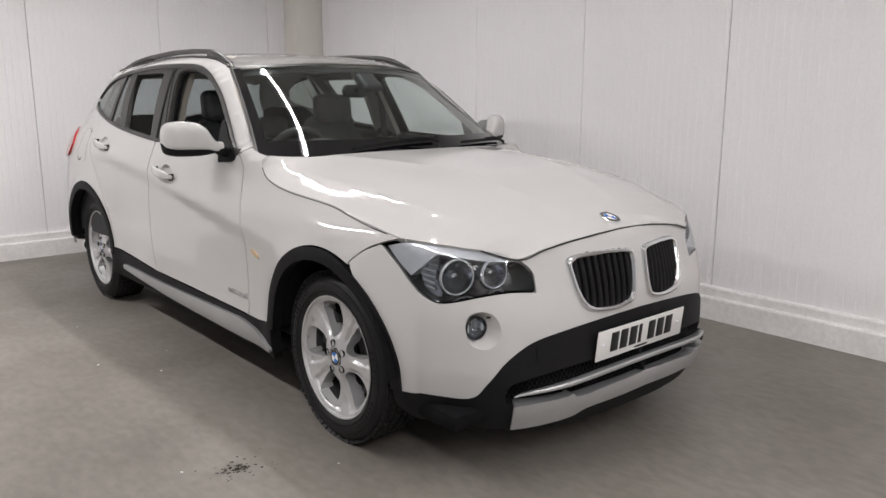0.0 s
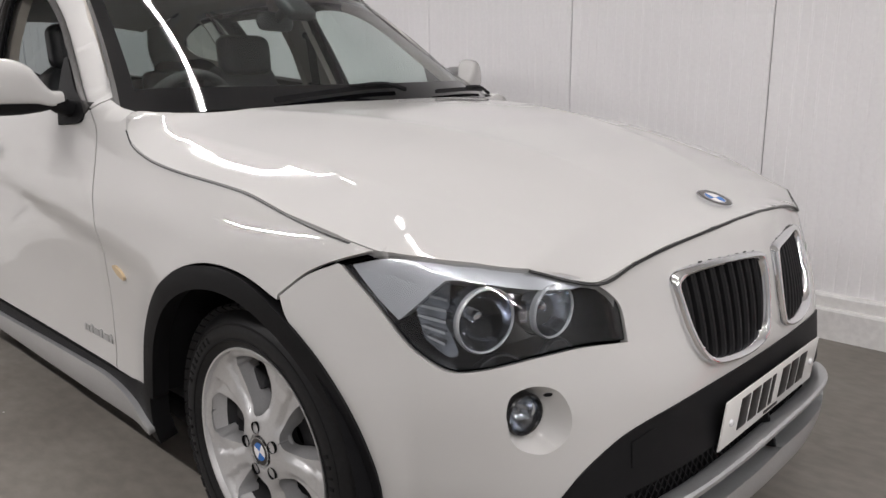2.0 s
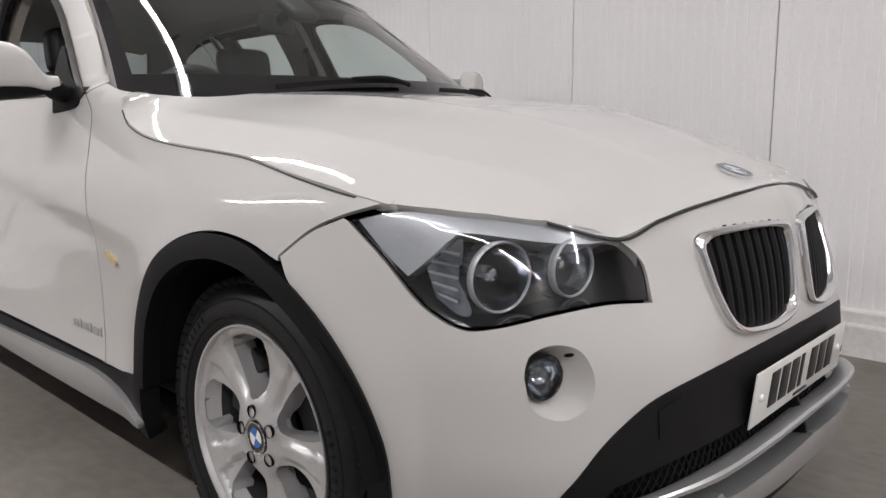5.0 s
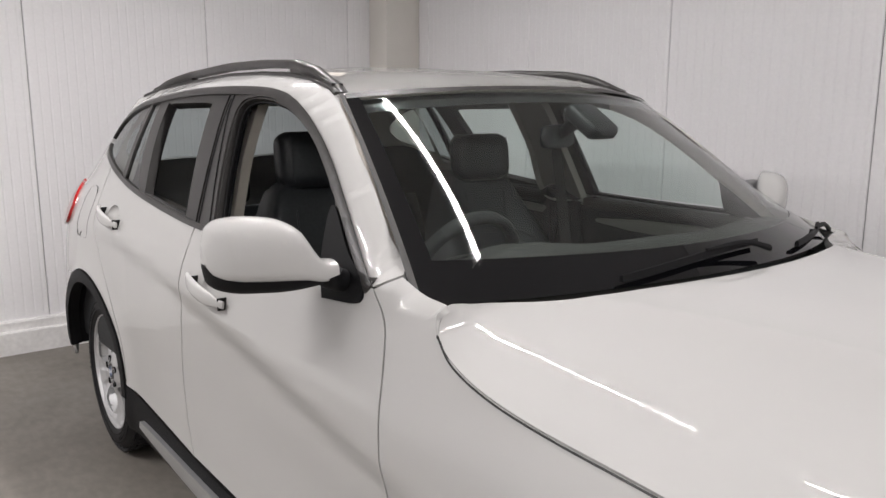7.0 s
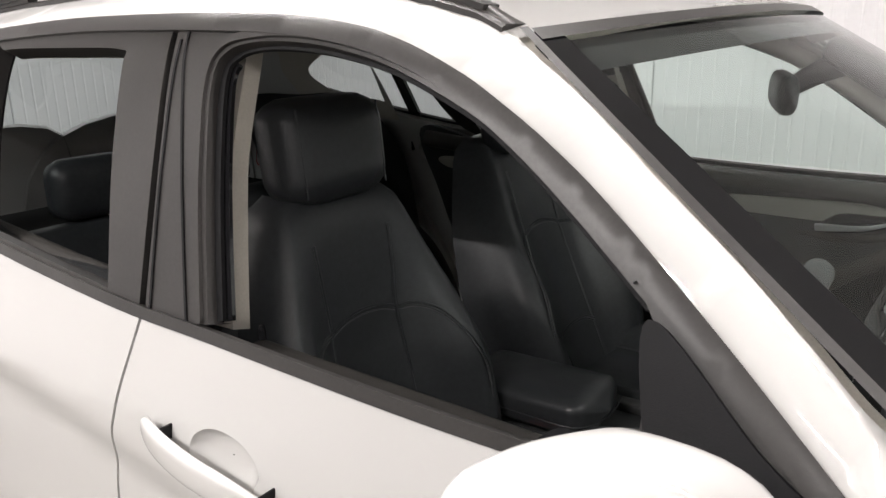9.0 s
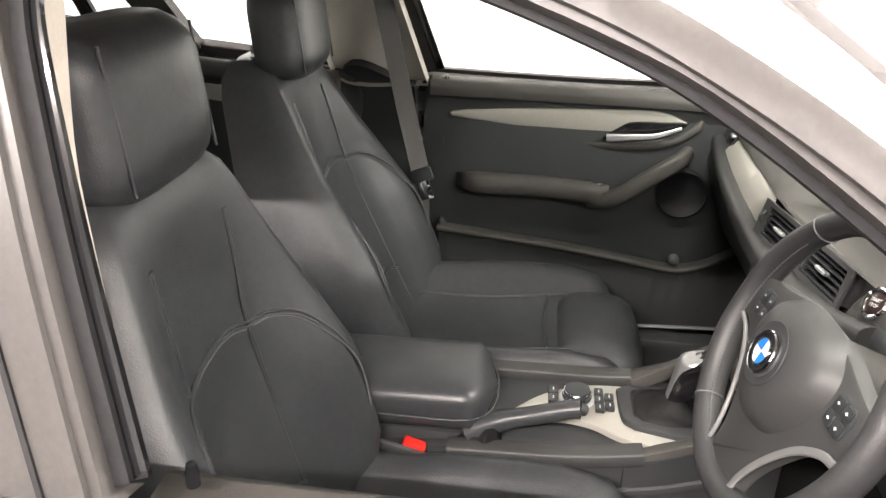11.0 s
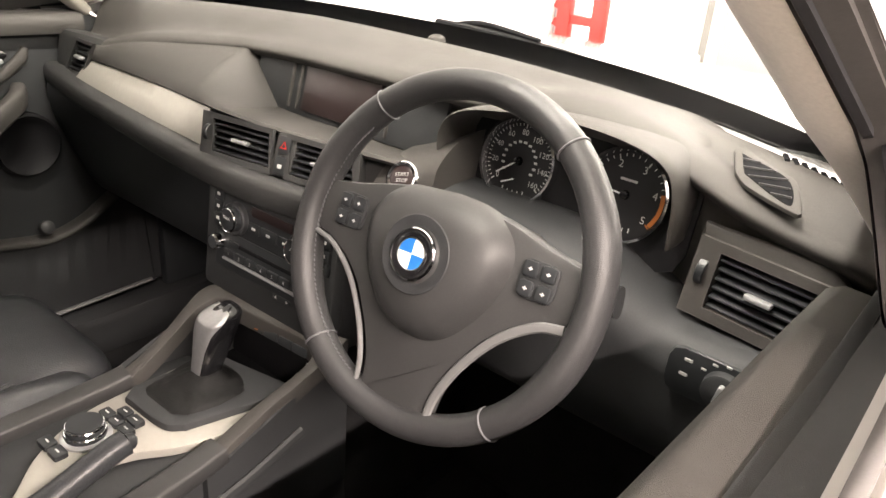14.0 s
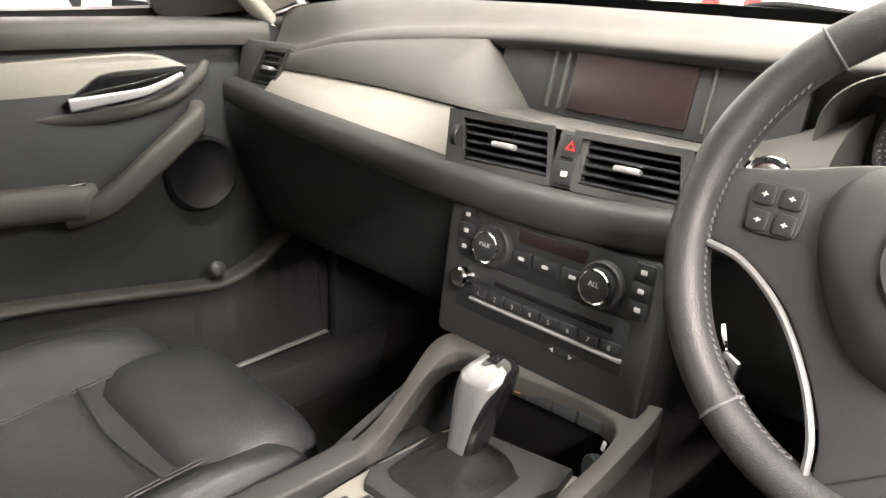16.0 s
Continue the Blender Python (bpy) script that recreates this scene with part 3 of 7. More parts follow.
for side in (False, True):
    tag = {"mirror": side}
    # wing
    panel("front_wing", loop(on_side(DOOR_FRONT[::-1]), on_side([(-.785, 1.046), (-.739, 1.073)]), on_side([(-.739, 1.073), (-.66, 1.054), (-.604, 1.046)]),
                             on_side(HOOD_SEAM[::-1]), [S(.365, .832), S(.296, .811), S(.234, .782), S(.177, .736)],
                             on_side(arch(0, .436, 66, 176, 10)), [S(-.436, .36), S(-.632, .360)], step=.025), skin(), PAINT, car, step=.028, **tag)
    # doors
    f_door = panel("front_door", loop(on_side([(y - .006, z) for y, z in DOOR_FRONT]), [S(-.638, .362), S(-1.693, .368)], on_side([(y + .003, z) for y, z in DOOR_MID[::-1]]),
                                      [S(-1.706, 1.058), S(-1.2, 1.046), S(-.793, 1.048)], step=.025), skin(), PAINT, car, holes=[HANDLE_DISH(-1.535, .907)], step=.028, lip=.02, **tag)
    r_door = panel("rear_door", loop(on_side([(y - .003, z) for y, z in DOOR_MID]), [S(-1.706, .368), S(-2.322, .405)], on_side(DOOR_REAR[::-1]),
                                     on_side([(-2.69, 1.172), (-2.507, 1.137), (-2.232, 1.100), (-1.80, 1.062), (-1.718, 1.060)]), step=.025), skin(), PAINT, car, holes=[HANDLE_DISH(-2.455, 1.006)], step=.028, lip=.02, **tag)
    # body side: windscreen pillar, roof side and rear quarter in one pressing
    panel("body_side", loop(on_side(DLO_TOP), on_side([(-2.945, 1.285), (-2.93, 1.24), (-2.85, 1.205), (-2.706, 1.176)]), on_side([(y - .006, z) for y, z in DOOR_REAR]),
                            on_side(arch(-2.76, .436, 8, 176)), [S(-3.196, .30), S(-3.38, .30)], [S(-3.38, .30), S(-3.40, .60), S(-3.40, .95), S(-3.36, 1.1), S(-3.27, 1.26), S(-3.15, 1.38)],
                            on_side(ROOF_EDGE[::-1]), on_side(SCREEN_EDGE[::-1][:-1]), [S(-.745, 1.077), S(-.789, 1.050)], step=.025), skin(), PAINT, car, step=.03, **tag)
    # wheel-arch trims and sill
    for yc, pts in ((0, ARCH_F), (-2.76, ARCH_R)):
        inner = [(yc + (y - yc) * .885, .328 + (z - .328) * .885) for y, z in pts]
        panel("arch_trim", loop(on_side(pts), on_side(inner[::-1]), step=.02), skin(.007), BLACK, car, step=.02, lip=.045, **tag)
    panel("sill_trim", loop(on_side([(-.40, .385), (-.50, .366), (-.64, .356), (-1.2, .358), (-1.7, .364), (-2.28, .398), (-2.335, .43)]), on_side([(-2.335, .43), (-2.345, .24)]), on_side([(-2.345, .24), (-.40, .22)]), step=.03),
          skin(.004), BLACK, car, step=.03, lip=.05, **tag)
    panel("sill_strip", loop(on_side([(-.40, .268), (-.50, .305), (-.66, .335), (-.9, .335), (-1.54, .325), (-2.10, .330), (-2.16, .322)]), on_side([(-2.16, .318), (-2.10, .300), (-1.5, .262), (-.9, .25), (-.55, .25), (-.40, .255)]), step=.02),
          skin(.020), SILVER, car, step=.02, lip=.02, label="satin silver sill strip", **tag)
    # window surround, in lengths
    def strip(name, pts, w, out, mat, parent, lip=.012, lead=0.0):
        p = np.array(rounded(pts, 4))
        t = np.gradient(p, axis=0)
        n = np.stack([-t[:, 1], t[:, 0]], -1) / np.linalg.norm(t, axis=1)[:, None]
        p, q = p - n * lead, p + n * w
        return panel(name, loop(on_side(p), on_side(q[::-1]), step=.02), skin(out), mat, parent, step=.02, lip=lip, **tag)
    strip("window_seal", DLO_TOP, .020, .005, FRAME, car, lead=.003)
    # black strip on the skin, drawn for the shade in the bonnet seam
    strip("bonnet_gap", HOOD_SEAM[1:-1], .0032, .0010, INK, car, .004)
    strip("window_seal", DLO_LOW[1:], .016, .005, FRAME, car)
    # door window frames
    F_IN = [(-1.576, 1.074), (-1.636, 1.27), (-1.664, 1.374), (-1.650, 1.408), (-1.60, 1.420), (-1.528, 1.420), (-1.45, 1.412), (-1.36, 1.393), (-1.250, 1.353), (-1.184, 1.318), (-1.106, 1.265), (-1.017, 1.198)]
    panel("window_frame", loop([S(*p) for p in ((-1.708, 1.068), (-1.733, 1.25), (-1.776, 1.440))], on_side([(-1.776, 1.448), (-1.56, 1.443), (-1.44, 1.431), (-1.34, 1.408), (-1.25, 1.375), (-1.18, 1.338), (-1.12, 1.299), (-1.05, 1.250), (-.965, 1.180), (-.89, 1.116), (-.83, 1.066)]),
                               [S(-.83, 1.064), S(-.985, 1.060), S(-1.000, 1.175)], on_side(F_IN[::-1]), [S(-1.560, 1.076), S(-1.60, 1.066)], step=.02), skin(-.002), FRAME, f_door, step=.025, lip=.024, back=.026, **tag)
    # flange round the opening, dark grooves beside it, rubber channel inside
    for pts, w, out, mat, name in (([(-1.614, 1.066), (-1.664, 1.215), (-1.710, 1.339), (-1.735, 1.400), (-1.745, 1.436)], .004, .0006, RUBBER, "frame_groove"),
                                   ([(-1.694, 1.070), (-1.722, 1.25), (-1.757, 1.425)], .004, .0006, RUBBER, "frame_groove"),
                                   ([(-1.566, 1.074), (-1.626, 1.27), (-1.654, 1.372), (-1.642, 1.398), (-1.60, 1.409), (-1.528, 1.409), (-1.45, 1.401), (-1.36, 1.382), (-1.252, 1.342), (-1.188, 1.307), (-1.110, 1.254), (-1.020, 1.186)], .014, -.018, RUBBER, "window_channel"),
                                   ([(-1.584, 1.074), (-1.644, 1.27), (-1.671, 1.374), (-1.658, 1.414), (-1.60, 1.4265), (-1.528, 1.427), (-1.45, 1.419), (-1.36, 1.400), (-1.246, 1.361), (-1.180, 1.326), (-1.102, 1.273), (-1.03, 1.214)], .010, .004, FRAME, "frame_flange")):
        strip(name, pts, w, out, mat, f_door, .006)
    strip("window_channel", [(-1.557, 1.074), (-1.619, 1.27), (-1.647, 1.366), (-1.643, 1.390)], .020, -.026, GLOSS, f_door, .006)
    R_IN = [(-1.800, 1.080), (-1.842, 1.235), (-1.885, 1.385), (-1.905, 1.410), (-2.1, 1.412), (-2.29, 1.408), (-2.325, 1.392), (-2.205, 1.130), (-2.185, 1.114)]
    panel("window_frame", loop([S(-1.722, 1.068), S(-1.747, 1.25), S(-1.790, 1.440)], on_side([(-1.790, 1.440), (-2.1, 1.438), (-2.40, 1.426)]), [S(-2.40, 1.422), S(-2.435, 1.418), S(-2.26, 1.118), S(-1.85, 1.076)], step=.02),
          skin(-.002), FRAME, r_door, holes=[loop(on_side(R_IN), step=.02)], step=.025, lip=.03, back=.034, **tag)
    # fixed panes
    panel("quarter_window", loop([S(-2.245, 1.112), S(-2.43, 1.419), S(-2.505, 1.416), S(-2.470, 1.138)], step=.02), skin(-.006), DARKGLASS, r_door, lip=0, label="dark tinted fixed quarter glass", **tag)
    panel("window_post", loop([S(-2.455, 1.136), S(-2.512, 1.416), S(-2.54, 1.412), S(-2.50, 1.144)], step=.02), skin(.001), FRAME, car, step=.02, **tag)
    panel("rear_quarter_window", loop([S(-2.50, 1.152), S(-2.54, 1.404)], on_side([(-2.54, 1.408), (-2.70, 1.386), (-2.86, 1.33), (-2.915, 1.27), (-2.85, 1.222)]), [S(-2.85, 1.222), S(-2.50, 1.150)], step=.02), skin(-.004), DARKGLASS, car, lip=0,
          label="dark tinted rear quarter glass", **tag)
    if side:
        panel("window_glass", loop(on_side(F_IN), [S(-1.022, 1.198), S(-1.0, 1.072)], step=.03), skin(-.02), GLASS, f_door, lip=0, **tag)
        panel("window_glass", loop(on_side(R_IN), step=.03), skin(-.02), GLASS, r_door, lip=0, **tag)
    # pull handles over their dishes
    sx = -1 if side else 1
    for door, y0, z0, tilt in ((f_door, -1.535, .907, .12), (r_door, -2.455, 1.006, .12)):
        rim, rows = HANDLE_DISH(y0, z0), []
        c = np.mean(rim, axis=0)
        for out, k in ((0, 1.0), (-.004, .97), (-.013, .80), (-.019, .55), (-.021, .25), (-.021, .02)):
            rows.append([tuple(Vector(shell(c[0] + (u - c[0]) * k, c[1] + (z - c[1]) * k, out)) * Vector((sx, 1, 1))) for u, z in rim])
        part("handle_dish", rings_open(rows), PAINT, door, smooth=80)
        pts, wide = [], []
        for k in range(17):
            t = k / 16
            y, z = y0 - .125 + .25 * t, z0 + .016 - .25 * tilt * t
            base = shell(uy(y), z)
            pts.append((sx * (base[0] + .003 + .030 * math.sin(math.pi * min(1, max(0, .04 + .92 * t))) ** .55), y, z))
            wide.append(.78 + .22 * math.sin(math.pi * min(1, t * 1.15)) ** .6 - .32 * max(0, t - .72) / .28)
        bm = bmesh.new()
        sweep(bm, pts, oval(.0095, .0215, 18, 3.2), scale=wide)
        handle = part("handle", bm, PAINT, door, smooth=60)
        for t0, t1 in ((.13, .16), (.93, .955)):
            bm = bmesh.new()
            y = y0 - .125 + .25 * (t0 + t1) / 2
            base = shell(uy(y), z0 + .016 - .25 * tilt * t0)
            block(bm, .030, .005, .034, pose(sx * (base[0] + .008), y, z0 + .014 - .25 * tilt * t0, 0, 0, 0), .002)
            part("handle_gap", bm, BLACK, handle)

# side repeater lamps
for sx in (1, -1):
    panel("side_repeater", ring([S(-.548 + .036 * math.cos(a) - .01 * math.sin(a), .646 - .012 * math.cos(a) * .6 + .013 * math.sin(a)) for a in np.linspace(0, 2 * math.pi, 10, endpoint=False)], step=.01), skin(.007), AMBER, car, step=.015, lip=.008,
          mirror=sx < 0, label="pale amber side indicator")

# bonnet: height over the plan, between its seams
SEAM_Y = np.array([-.70, -.600, -.578, -.52, -.42, -.287, -.105, 0, .15, .318, .365, .43, .50, .572, .641, .674, .695, .713])
seam_pts = np.array([shell(uy(y), z) for y, z in HOOD_SEAM])


def seam_at(y):
    xs = np.interp(y, seam_pts[::-1, 1], seam_pts[::-1, 0])
    zs = np.interp(y, seam_pts[::-1, 1], seam_pts[::-1, 2])
    return xs, zs


FRONT_SEAM = np.array([(.772, .318, .842), (.758, .365, .832), (.722, .43, .826), (.672, .50, .818), (.604, .572, .806), (.497, .643, .772), (.40, .663, .795), (.299, .676, .811), (.16, .70, .829), (0, .712, .838)])
MIDLINE = ((-.75, 1.085), (-.45, 1.058), (-.2, 1.042), (.1, 1.008), (.35, .953), (.52, .898), (.60, .866), (.66, .846), (.712, .836))


def bonnet_z(x, y):
    x, y = np.abs(np.asarray(x, float)), np.asarray(y, float)
    w = np.where(y < .365, hermite(seam_pts[::-1, 1], seam_pts[::-1, 0], y), np.interp(y, FRONT_SEAM[1:, 1], FRONT_SEAM[1:, 0]))
    e = np.where(y < .365, hermite(seam_pts[::-1, 1], seam_pts[::-1, 2], y), np.interp(y, FRONT_SEAM[1:, 1], FRONT_SEAM[1:, 2]))
    c = hermite([a for a, _ in MIDLINE], [b for _, b in MIDLINE], y)
    t = np.clip(x / np.maximum(w, .02), 0, 1.1)
    z = e + (c - e) * (1 - t ** np.interp(y, (-.6, .1, .45, .65), (3.2, 3.2, 2.6, 2.1)))
    # an outer crease above each wing, and a low fold from the badge to the screen
    crease = np.interp(y, (-.6, -.3, .1, .3, .5), (.69, .685, .665, .62, .52))
    fold = np.interp(y, (-.6, .65), (.50, .14))
    ends = np.clip((y + .62) / .2, 0, 1) * np.clip((.60 - y) / .25, 0, 1)
    return z + ends * (.008 * np.exp(-np.sqrt((x - crease) ** 2 + .006 ** 2) / .045) + .006 * np.exp(-np.sqrt((x - fold) ** 2 + .01 ** 2) / .05))


half = [(0, .710)] + [(x, y) for x, y, _ in FRONT_SEAM[::-1][1:-1]]
seam_xy = [(float(x) - .003, float(y)) for x, y, _ in seam_pts[1:]]
rear = [(.708, -.597), (.612, -.574), (.475, -.494), (.36, -.457), (.25, -.431), (.12, -.414), (0, -.410)]
right = rounded(half, 6) + rounded(seam_xy, 4) + rounded(rear, 5)
outline = loop(right + [(-x, y) for x, y in right[::-1]][1:-1], step=.03)
bonnet = panel("bonnet", outline, lambda x, y: np.stack([np.asarray(x, float) + 0 * np.asarray(y), np.asarray(y, float) + 0 * np.asarray(x), bonnet_z(x, y)], -1), PAINT, car, step=.022, lip=.02, facing=(0, 0, 1))


# black cord under the bonnet's front edge, in place of the seam's shade
for sx in (1, -1):
    bm = bmesh.new()
    line = [(sx * x, y + .003, z - .004) for x, y, z in rounded([tuple(p) for p in FRONT_SEAM[4:]], 5)]
    sweep(bm, line, oval(.0032, .0030, 8))
    part("bonnet_gap", bm, INK, bonnet)


def roundel(name, m, r, parent):
    """A round badge: chrome rim, black ring, four quarters."""
    bm = bmesh.new()
    lathe(bm, [(0, -.004), (r * .96, -.004), (r, -.001), (r, .002), (r * .95, .0035), (r * .93, .0022), (0, .0022)], m, 40)
    b = part(name, bm, CHROME, parent, "round chrome-rimmed emblem")
    bm = bmesh.new()
    lathe(bm, [(r * .93, .0024), (r * .90, .0030), (r * .64, .0030), (r * .60, .0024)], m, 40)
    part("ring", bm, GLOSS, b)
    bm = bmesh.new()
    lathe(bm, [(r * .63, .0026), (r * .62, .0036), (r * .58, .0036), (r * .57, .0026)], m, 40)
    part("rim", bm, CHROME, b)
    for k in range(4):
        bm = bmesh.new()
        pts = [(0, 0, .0028)] + [(r * .58 * math.cos(radians(90 * k + a)), r * .58 * math.sin(radians(90 * k + a)), .0028) for a in range(0, 91, 10)]
        add(bm, pts, [tuple(range(len(pts)))], m)
        part("quarter", bm, (WHITE, BLUE)[k % 2], b)
    return b


def surface_pose(surf, a, b, toward, out=0.0):
    """A pose on a surface, z along its normal, y up along b."""
    e = 1e-3
    p = surf(np.array([a]), np.array([b]))[0]
    da = surf(np.array([a + e]), np.array([b]))[0] - surf(np.array([a - e]), np.array([b]))[0]
    db = surf(np.array([a]), np.array([b + e]))[0] - surf(np.array([a]), np.array([b - e]))[0]
    n = Vector(np.cross(da, db)).normalized()
    if n.dot(Vector(toward)) < 0:
        n.negate()
    yv = (Vector(db) - n * n.dot(Vector(db))).normalized()
    xv = yv.cross(n)
    m = Matrix((xv, yv, n)).transposed().to_4x4()
    m.translation = Vector(p) + n * out
    return m


def bonnet_surf(x, y):
    return np.stack([x + 0 * y, y + 0 * x, bonnet_z(x, y)], -1)


roundel("badge", surface_pose(bonnet_surf, .001, .630, (0, 0, 1), .005) @ pose(0, 0, 0, 0, 0, 180), .041, car)

# front bumper, white above, black below
KIDNEY = [(.338, .735), (.325, .757), (.282, .766), (.16, .770), (.048, .764), (.030, .742), (.030, .68), (.040, .61), (.062, .585), (.130, .572), (.209, .573), (.265, .583), (.300, .612), (.325, .672)]
BLACK_TOP = [(.982, .309), (.85, .306), (.73, .310), (.675, .365), (.618, .435), (.56, .480), (.50, .506), (.40, .524), (.273, .537), (.13, .547), (0, .551)]
LAMP = [[(1.073, .806), (.982, .823), (.854, .817), (.709, .804), (.60, .785), (.554, .770)], [(.554, .770), (.515, .745), (.497, .715), (.494, .664)],
        [(.494, .664), (.60, .672), (.70, .663), (.80, .643), (.854, .640), (.900, .660), (.936, .687), (.997, .747), (1.073, .806)]]
FOGS = [(.752, .560), (.742, .597), (.70, .612), (.655, .598), (.632, .555), (.640, .512), (.68, .487), (.725, .497), (.747, .525)]
bumper = panel("front_bumper", loop([(0, .836), (.16, .827), (.318, .807), (.43, .787), (.548, .766)], [(.548, .766), (.511, .742), (.492, .715), (.488, .660)],
                                    [(.488, .660), (.60, .667), (.70, .658), (.80, .638), (.854, .634), (.904, .655), (.941, .683), (1.002, .744), (1.078, .804)],
                                    [(1.085, .806), (1.15, .778), (1.207, .734)], [(1.207, .734)] + on_side([p for p in ARCH_F[::-1] if p[0] > .15]), BLACK_TOP, step=.02),
               skin(), PAINT, car, holes=[ring(KIDNEY), ring(FOGS)], step=.022, lip=.02, both=True)
lower = panel("lower_bumper", loop(BLACK_TOP[::-1], [(.982, .309), (1.02, .30), (1.02, .262), (.98, .225), (.90, .192), (.763, .185), (.30, .185), (0, .185)], step=.02), skin(.003), BLACK, car,
              holes=[loop([(.004, .415), (.25, .407), (.43, .396), (.56, .372), (.603, .350), (.612, .300), (.56, .282), (.35, .285), (.004, .29)], step=.02)], step=.022, lip=.05, both=True)
# intake mesh behind the opening
panel("intake_back", loop([(0, .43), (.62, .41), (.64, .26), (0, .26)], step=.03), skin(-.075), DARK, lower, lip=0, both=True)
bm = bmesh.new()
for sx in (1, -1):
    for k in range(-6, 34):
        for d in (1, -1):
            pts = []
            for j in range(9):
                z = .275 + .0175 * j
                u = .02 * k + d * (z - .345) * .7
                if .0 < u < .63:
                    p = shell(u, z, -.045)
                    pts.append((sx * p[0], p[1], p[2]))
            if len(pts) > 2:
                sweep(bm, pts, oval(.0018, .0018, 4))
part("intake_mesh", bm, BLACK, lower)
# blade and skid plate
blade_path = [(.585, .322), (.55, .333), (.45, .345), (.30, .358), (.15, .366), (0, .368)]
full = [shell(u, z, .012 if u > .02 else .012) for u, z in rounded(blade_path, 5)]
full = [tuple(p) for p in full] + [(-p[0], p[1], p[2]) for p in full[::-1][1:]]
bm = bmesh.new()
sweep(bm, full, [(-.030, -.004), (-.012, .006), (.012, .008), (.017, .003), (.016, -.006), (0, -.009)], scale=[min(1, .25 + 3.2 * min(i, len(full) - 1 - i) / len(full)) for i in range(len(full))])
part("intake_blade", bm, SILVER, lower, "slim silver blade across the intake")
panel("skid_plate", loop([(.585, .286), (.50, .298), (.40, .306), (.372, .314), (.345, .300), (.2, .312), (0, .322)], [(0, .322), (0, .262)], [(0, .262), (.18, .254), (.300, .245), (.36, .222), (.45, .208), (.588, .190)], step=.02), skin(.018), SILVER, lower, step=.02, lip=.05, both=True,
      label="silver skid plate under the nose")
# tow cover
panel("tow_cover", loop([(.505, .485), (.445, .495), (.445, .445), (.505, .435)], step=.015), skin(.0055), BLACK, lower, lip=.004)

# kidney grilles
for sx in (1, -1):
    bm = bmesh.new()
    rim = ring(KIDNEY, step=.012)
    c = np.mean(rim, axis=0)
    pts = [shell(u, z, .002) for u, z in rim]
    k = len(rim)
    prof = [(-.008, 1.02), (.008, 1.025), (.015, 1.0), (.017, .96), (.014, .915), (.005, .885), (-.03, .87)]
    verts = []
    for out, s in prof:
        for u, z in rim:
            p = shell(c[0] + (u - c[0]) * s, c[1] + (z - c[1]) * s, out)
            verts.append((sx * p[0], p[1], p[2]))
    add(bm, verts, [(r * k + i, r * k + (i + 1) % k, (r + 1) * k + (i + 1) % k, (r + 1) * k + i) for r in range(len(prof) - 1) for i in range(k)])
    grille = part("kidney_grille", bm, CHROME, car, "chrome-framed grille with black upright bars", smooth=50)
    panel("grille_back", [(c[0] + (u - c[0]) * .97, c[1] + (z - c[1]) * .97) for u, z in rim], skin(-.055), DARK, grille, lip=0, mirror=sx < 0)
    for i in range(9):
        u = .058 + .030 * i
        inner = [z for z in np.linspace(.57, .775, 60) if inside(np.array(rim), np.array([(u, z)]))[0]]
        if len(inner) < 3:
            continue
        z0, z1 = inner[0], inner[-1]
        bm = bmesh.new()
        pts = [shell(u, z, -.012 + .006 * math.sin(math.pi * (z - z0) / (z1 - z0))) for z in np.linspace(z0, z1, 9)]
        sweep(bm, [(sx * p[0], p[1], p[2]) for p in pts], [(-.010, -.012), (-.0085, .008), (-.004, .013), (.004, .013), (.0085, .008), (.010, -.012)], up=(0, 1, 0))
        part("grille_bar", bm, BLACK, grille)

# fog lamps in their dishes
for sx in (1, -1):
    bm = bmesh.new()
    rim = ring(FOGS, step=.012)
    k, verts = len(rim), []
    lampc = (.722, .553)
    prof = [(0, 0.0), (-.002, .03), (-.012, .25), (-.028, .5), (-.040, .75), (-.046, 1)]
    tip = [(lampc[0] + .024 * math.cos(a), lampc[1] + .030 * math.sin(a)) for a in [math.atan2(z - lampc[1], u - lampc[0]) for u, z in rim]]
    for out, s in prof:
        for (u, z), (a, b) in zip(rim, tip):
            p = shell(u + (a - u) * s, z + (b - z) * s, out)
            verts.append((sx * p[0], p[1], p[2]))
    add(bm, verts, [(r * k + i, r * k + (i + 1) % k, (r + 1) * k + (i + 1) % k, (r + 1) * k + i) for r in range(len(prof) - 1) for i in range(k)])
    dish = part("fog_lamp_recess", bm, PAINT, bumper, smooth=60)
    base = Vector(shell(*lampc, -.030))
    m = Matrix.Diagonal((sx, 1, 1, 1)) @ look(base, base + Vector((-.25, -1, .0)))
    bm = bmesh.new()
    lathe(bm, [(.040, -.035), (.040, .010), (.037, .014), (.034, .010), (.033, -.01)], m, 32)
    lamp = part("fog_lamp", bm, GLOSS, dish)
    bm = bmesh.new()
    lathe(bm, [(.033, .006), (.028, .009), (.015, .011), (0, .0115)], m, 32)
    part("lens", bm, LENS, dish)
    bm = bmesh.new()
    lathe(bm, [(.033, .004), (.026, -.012), (.014, -.024), (.006, -.026), (.006, -.008), (0, -.007)], m, 32)
    part("reflector", bm, REFLECTOR, dish)
    panel("washer_slot", ring([(.675 + .010 * math.cos(a), .592 + .0035 * math.sin(a)) for a in np.linspace(0, 6.283, 8, endpoint=False)], step=.006), skin(-.010), DARK, dish, lip=0, mirror=sx < 0)

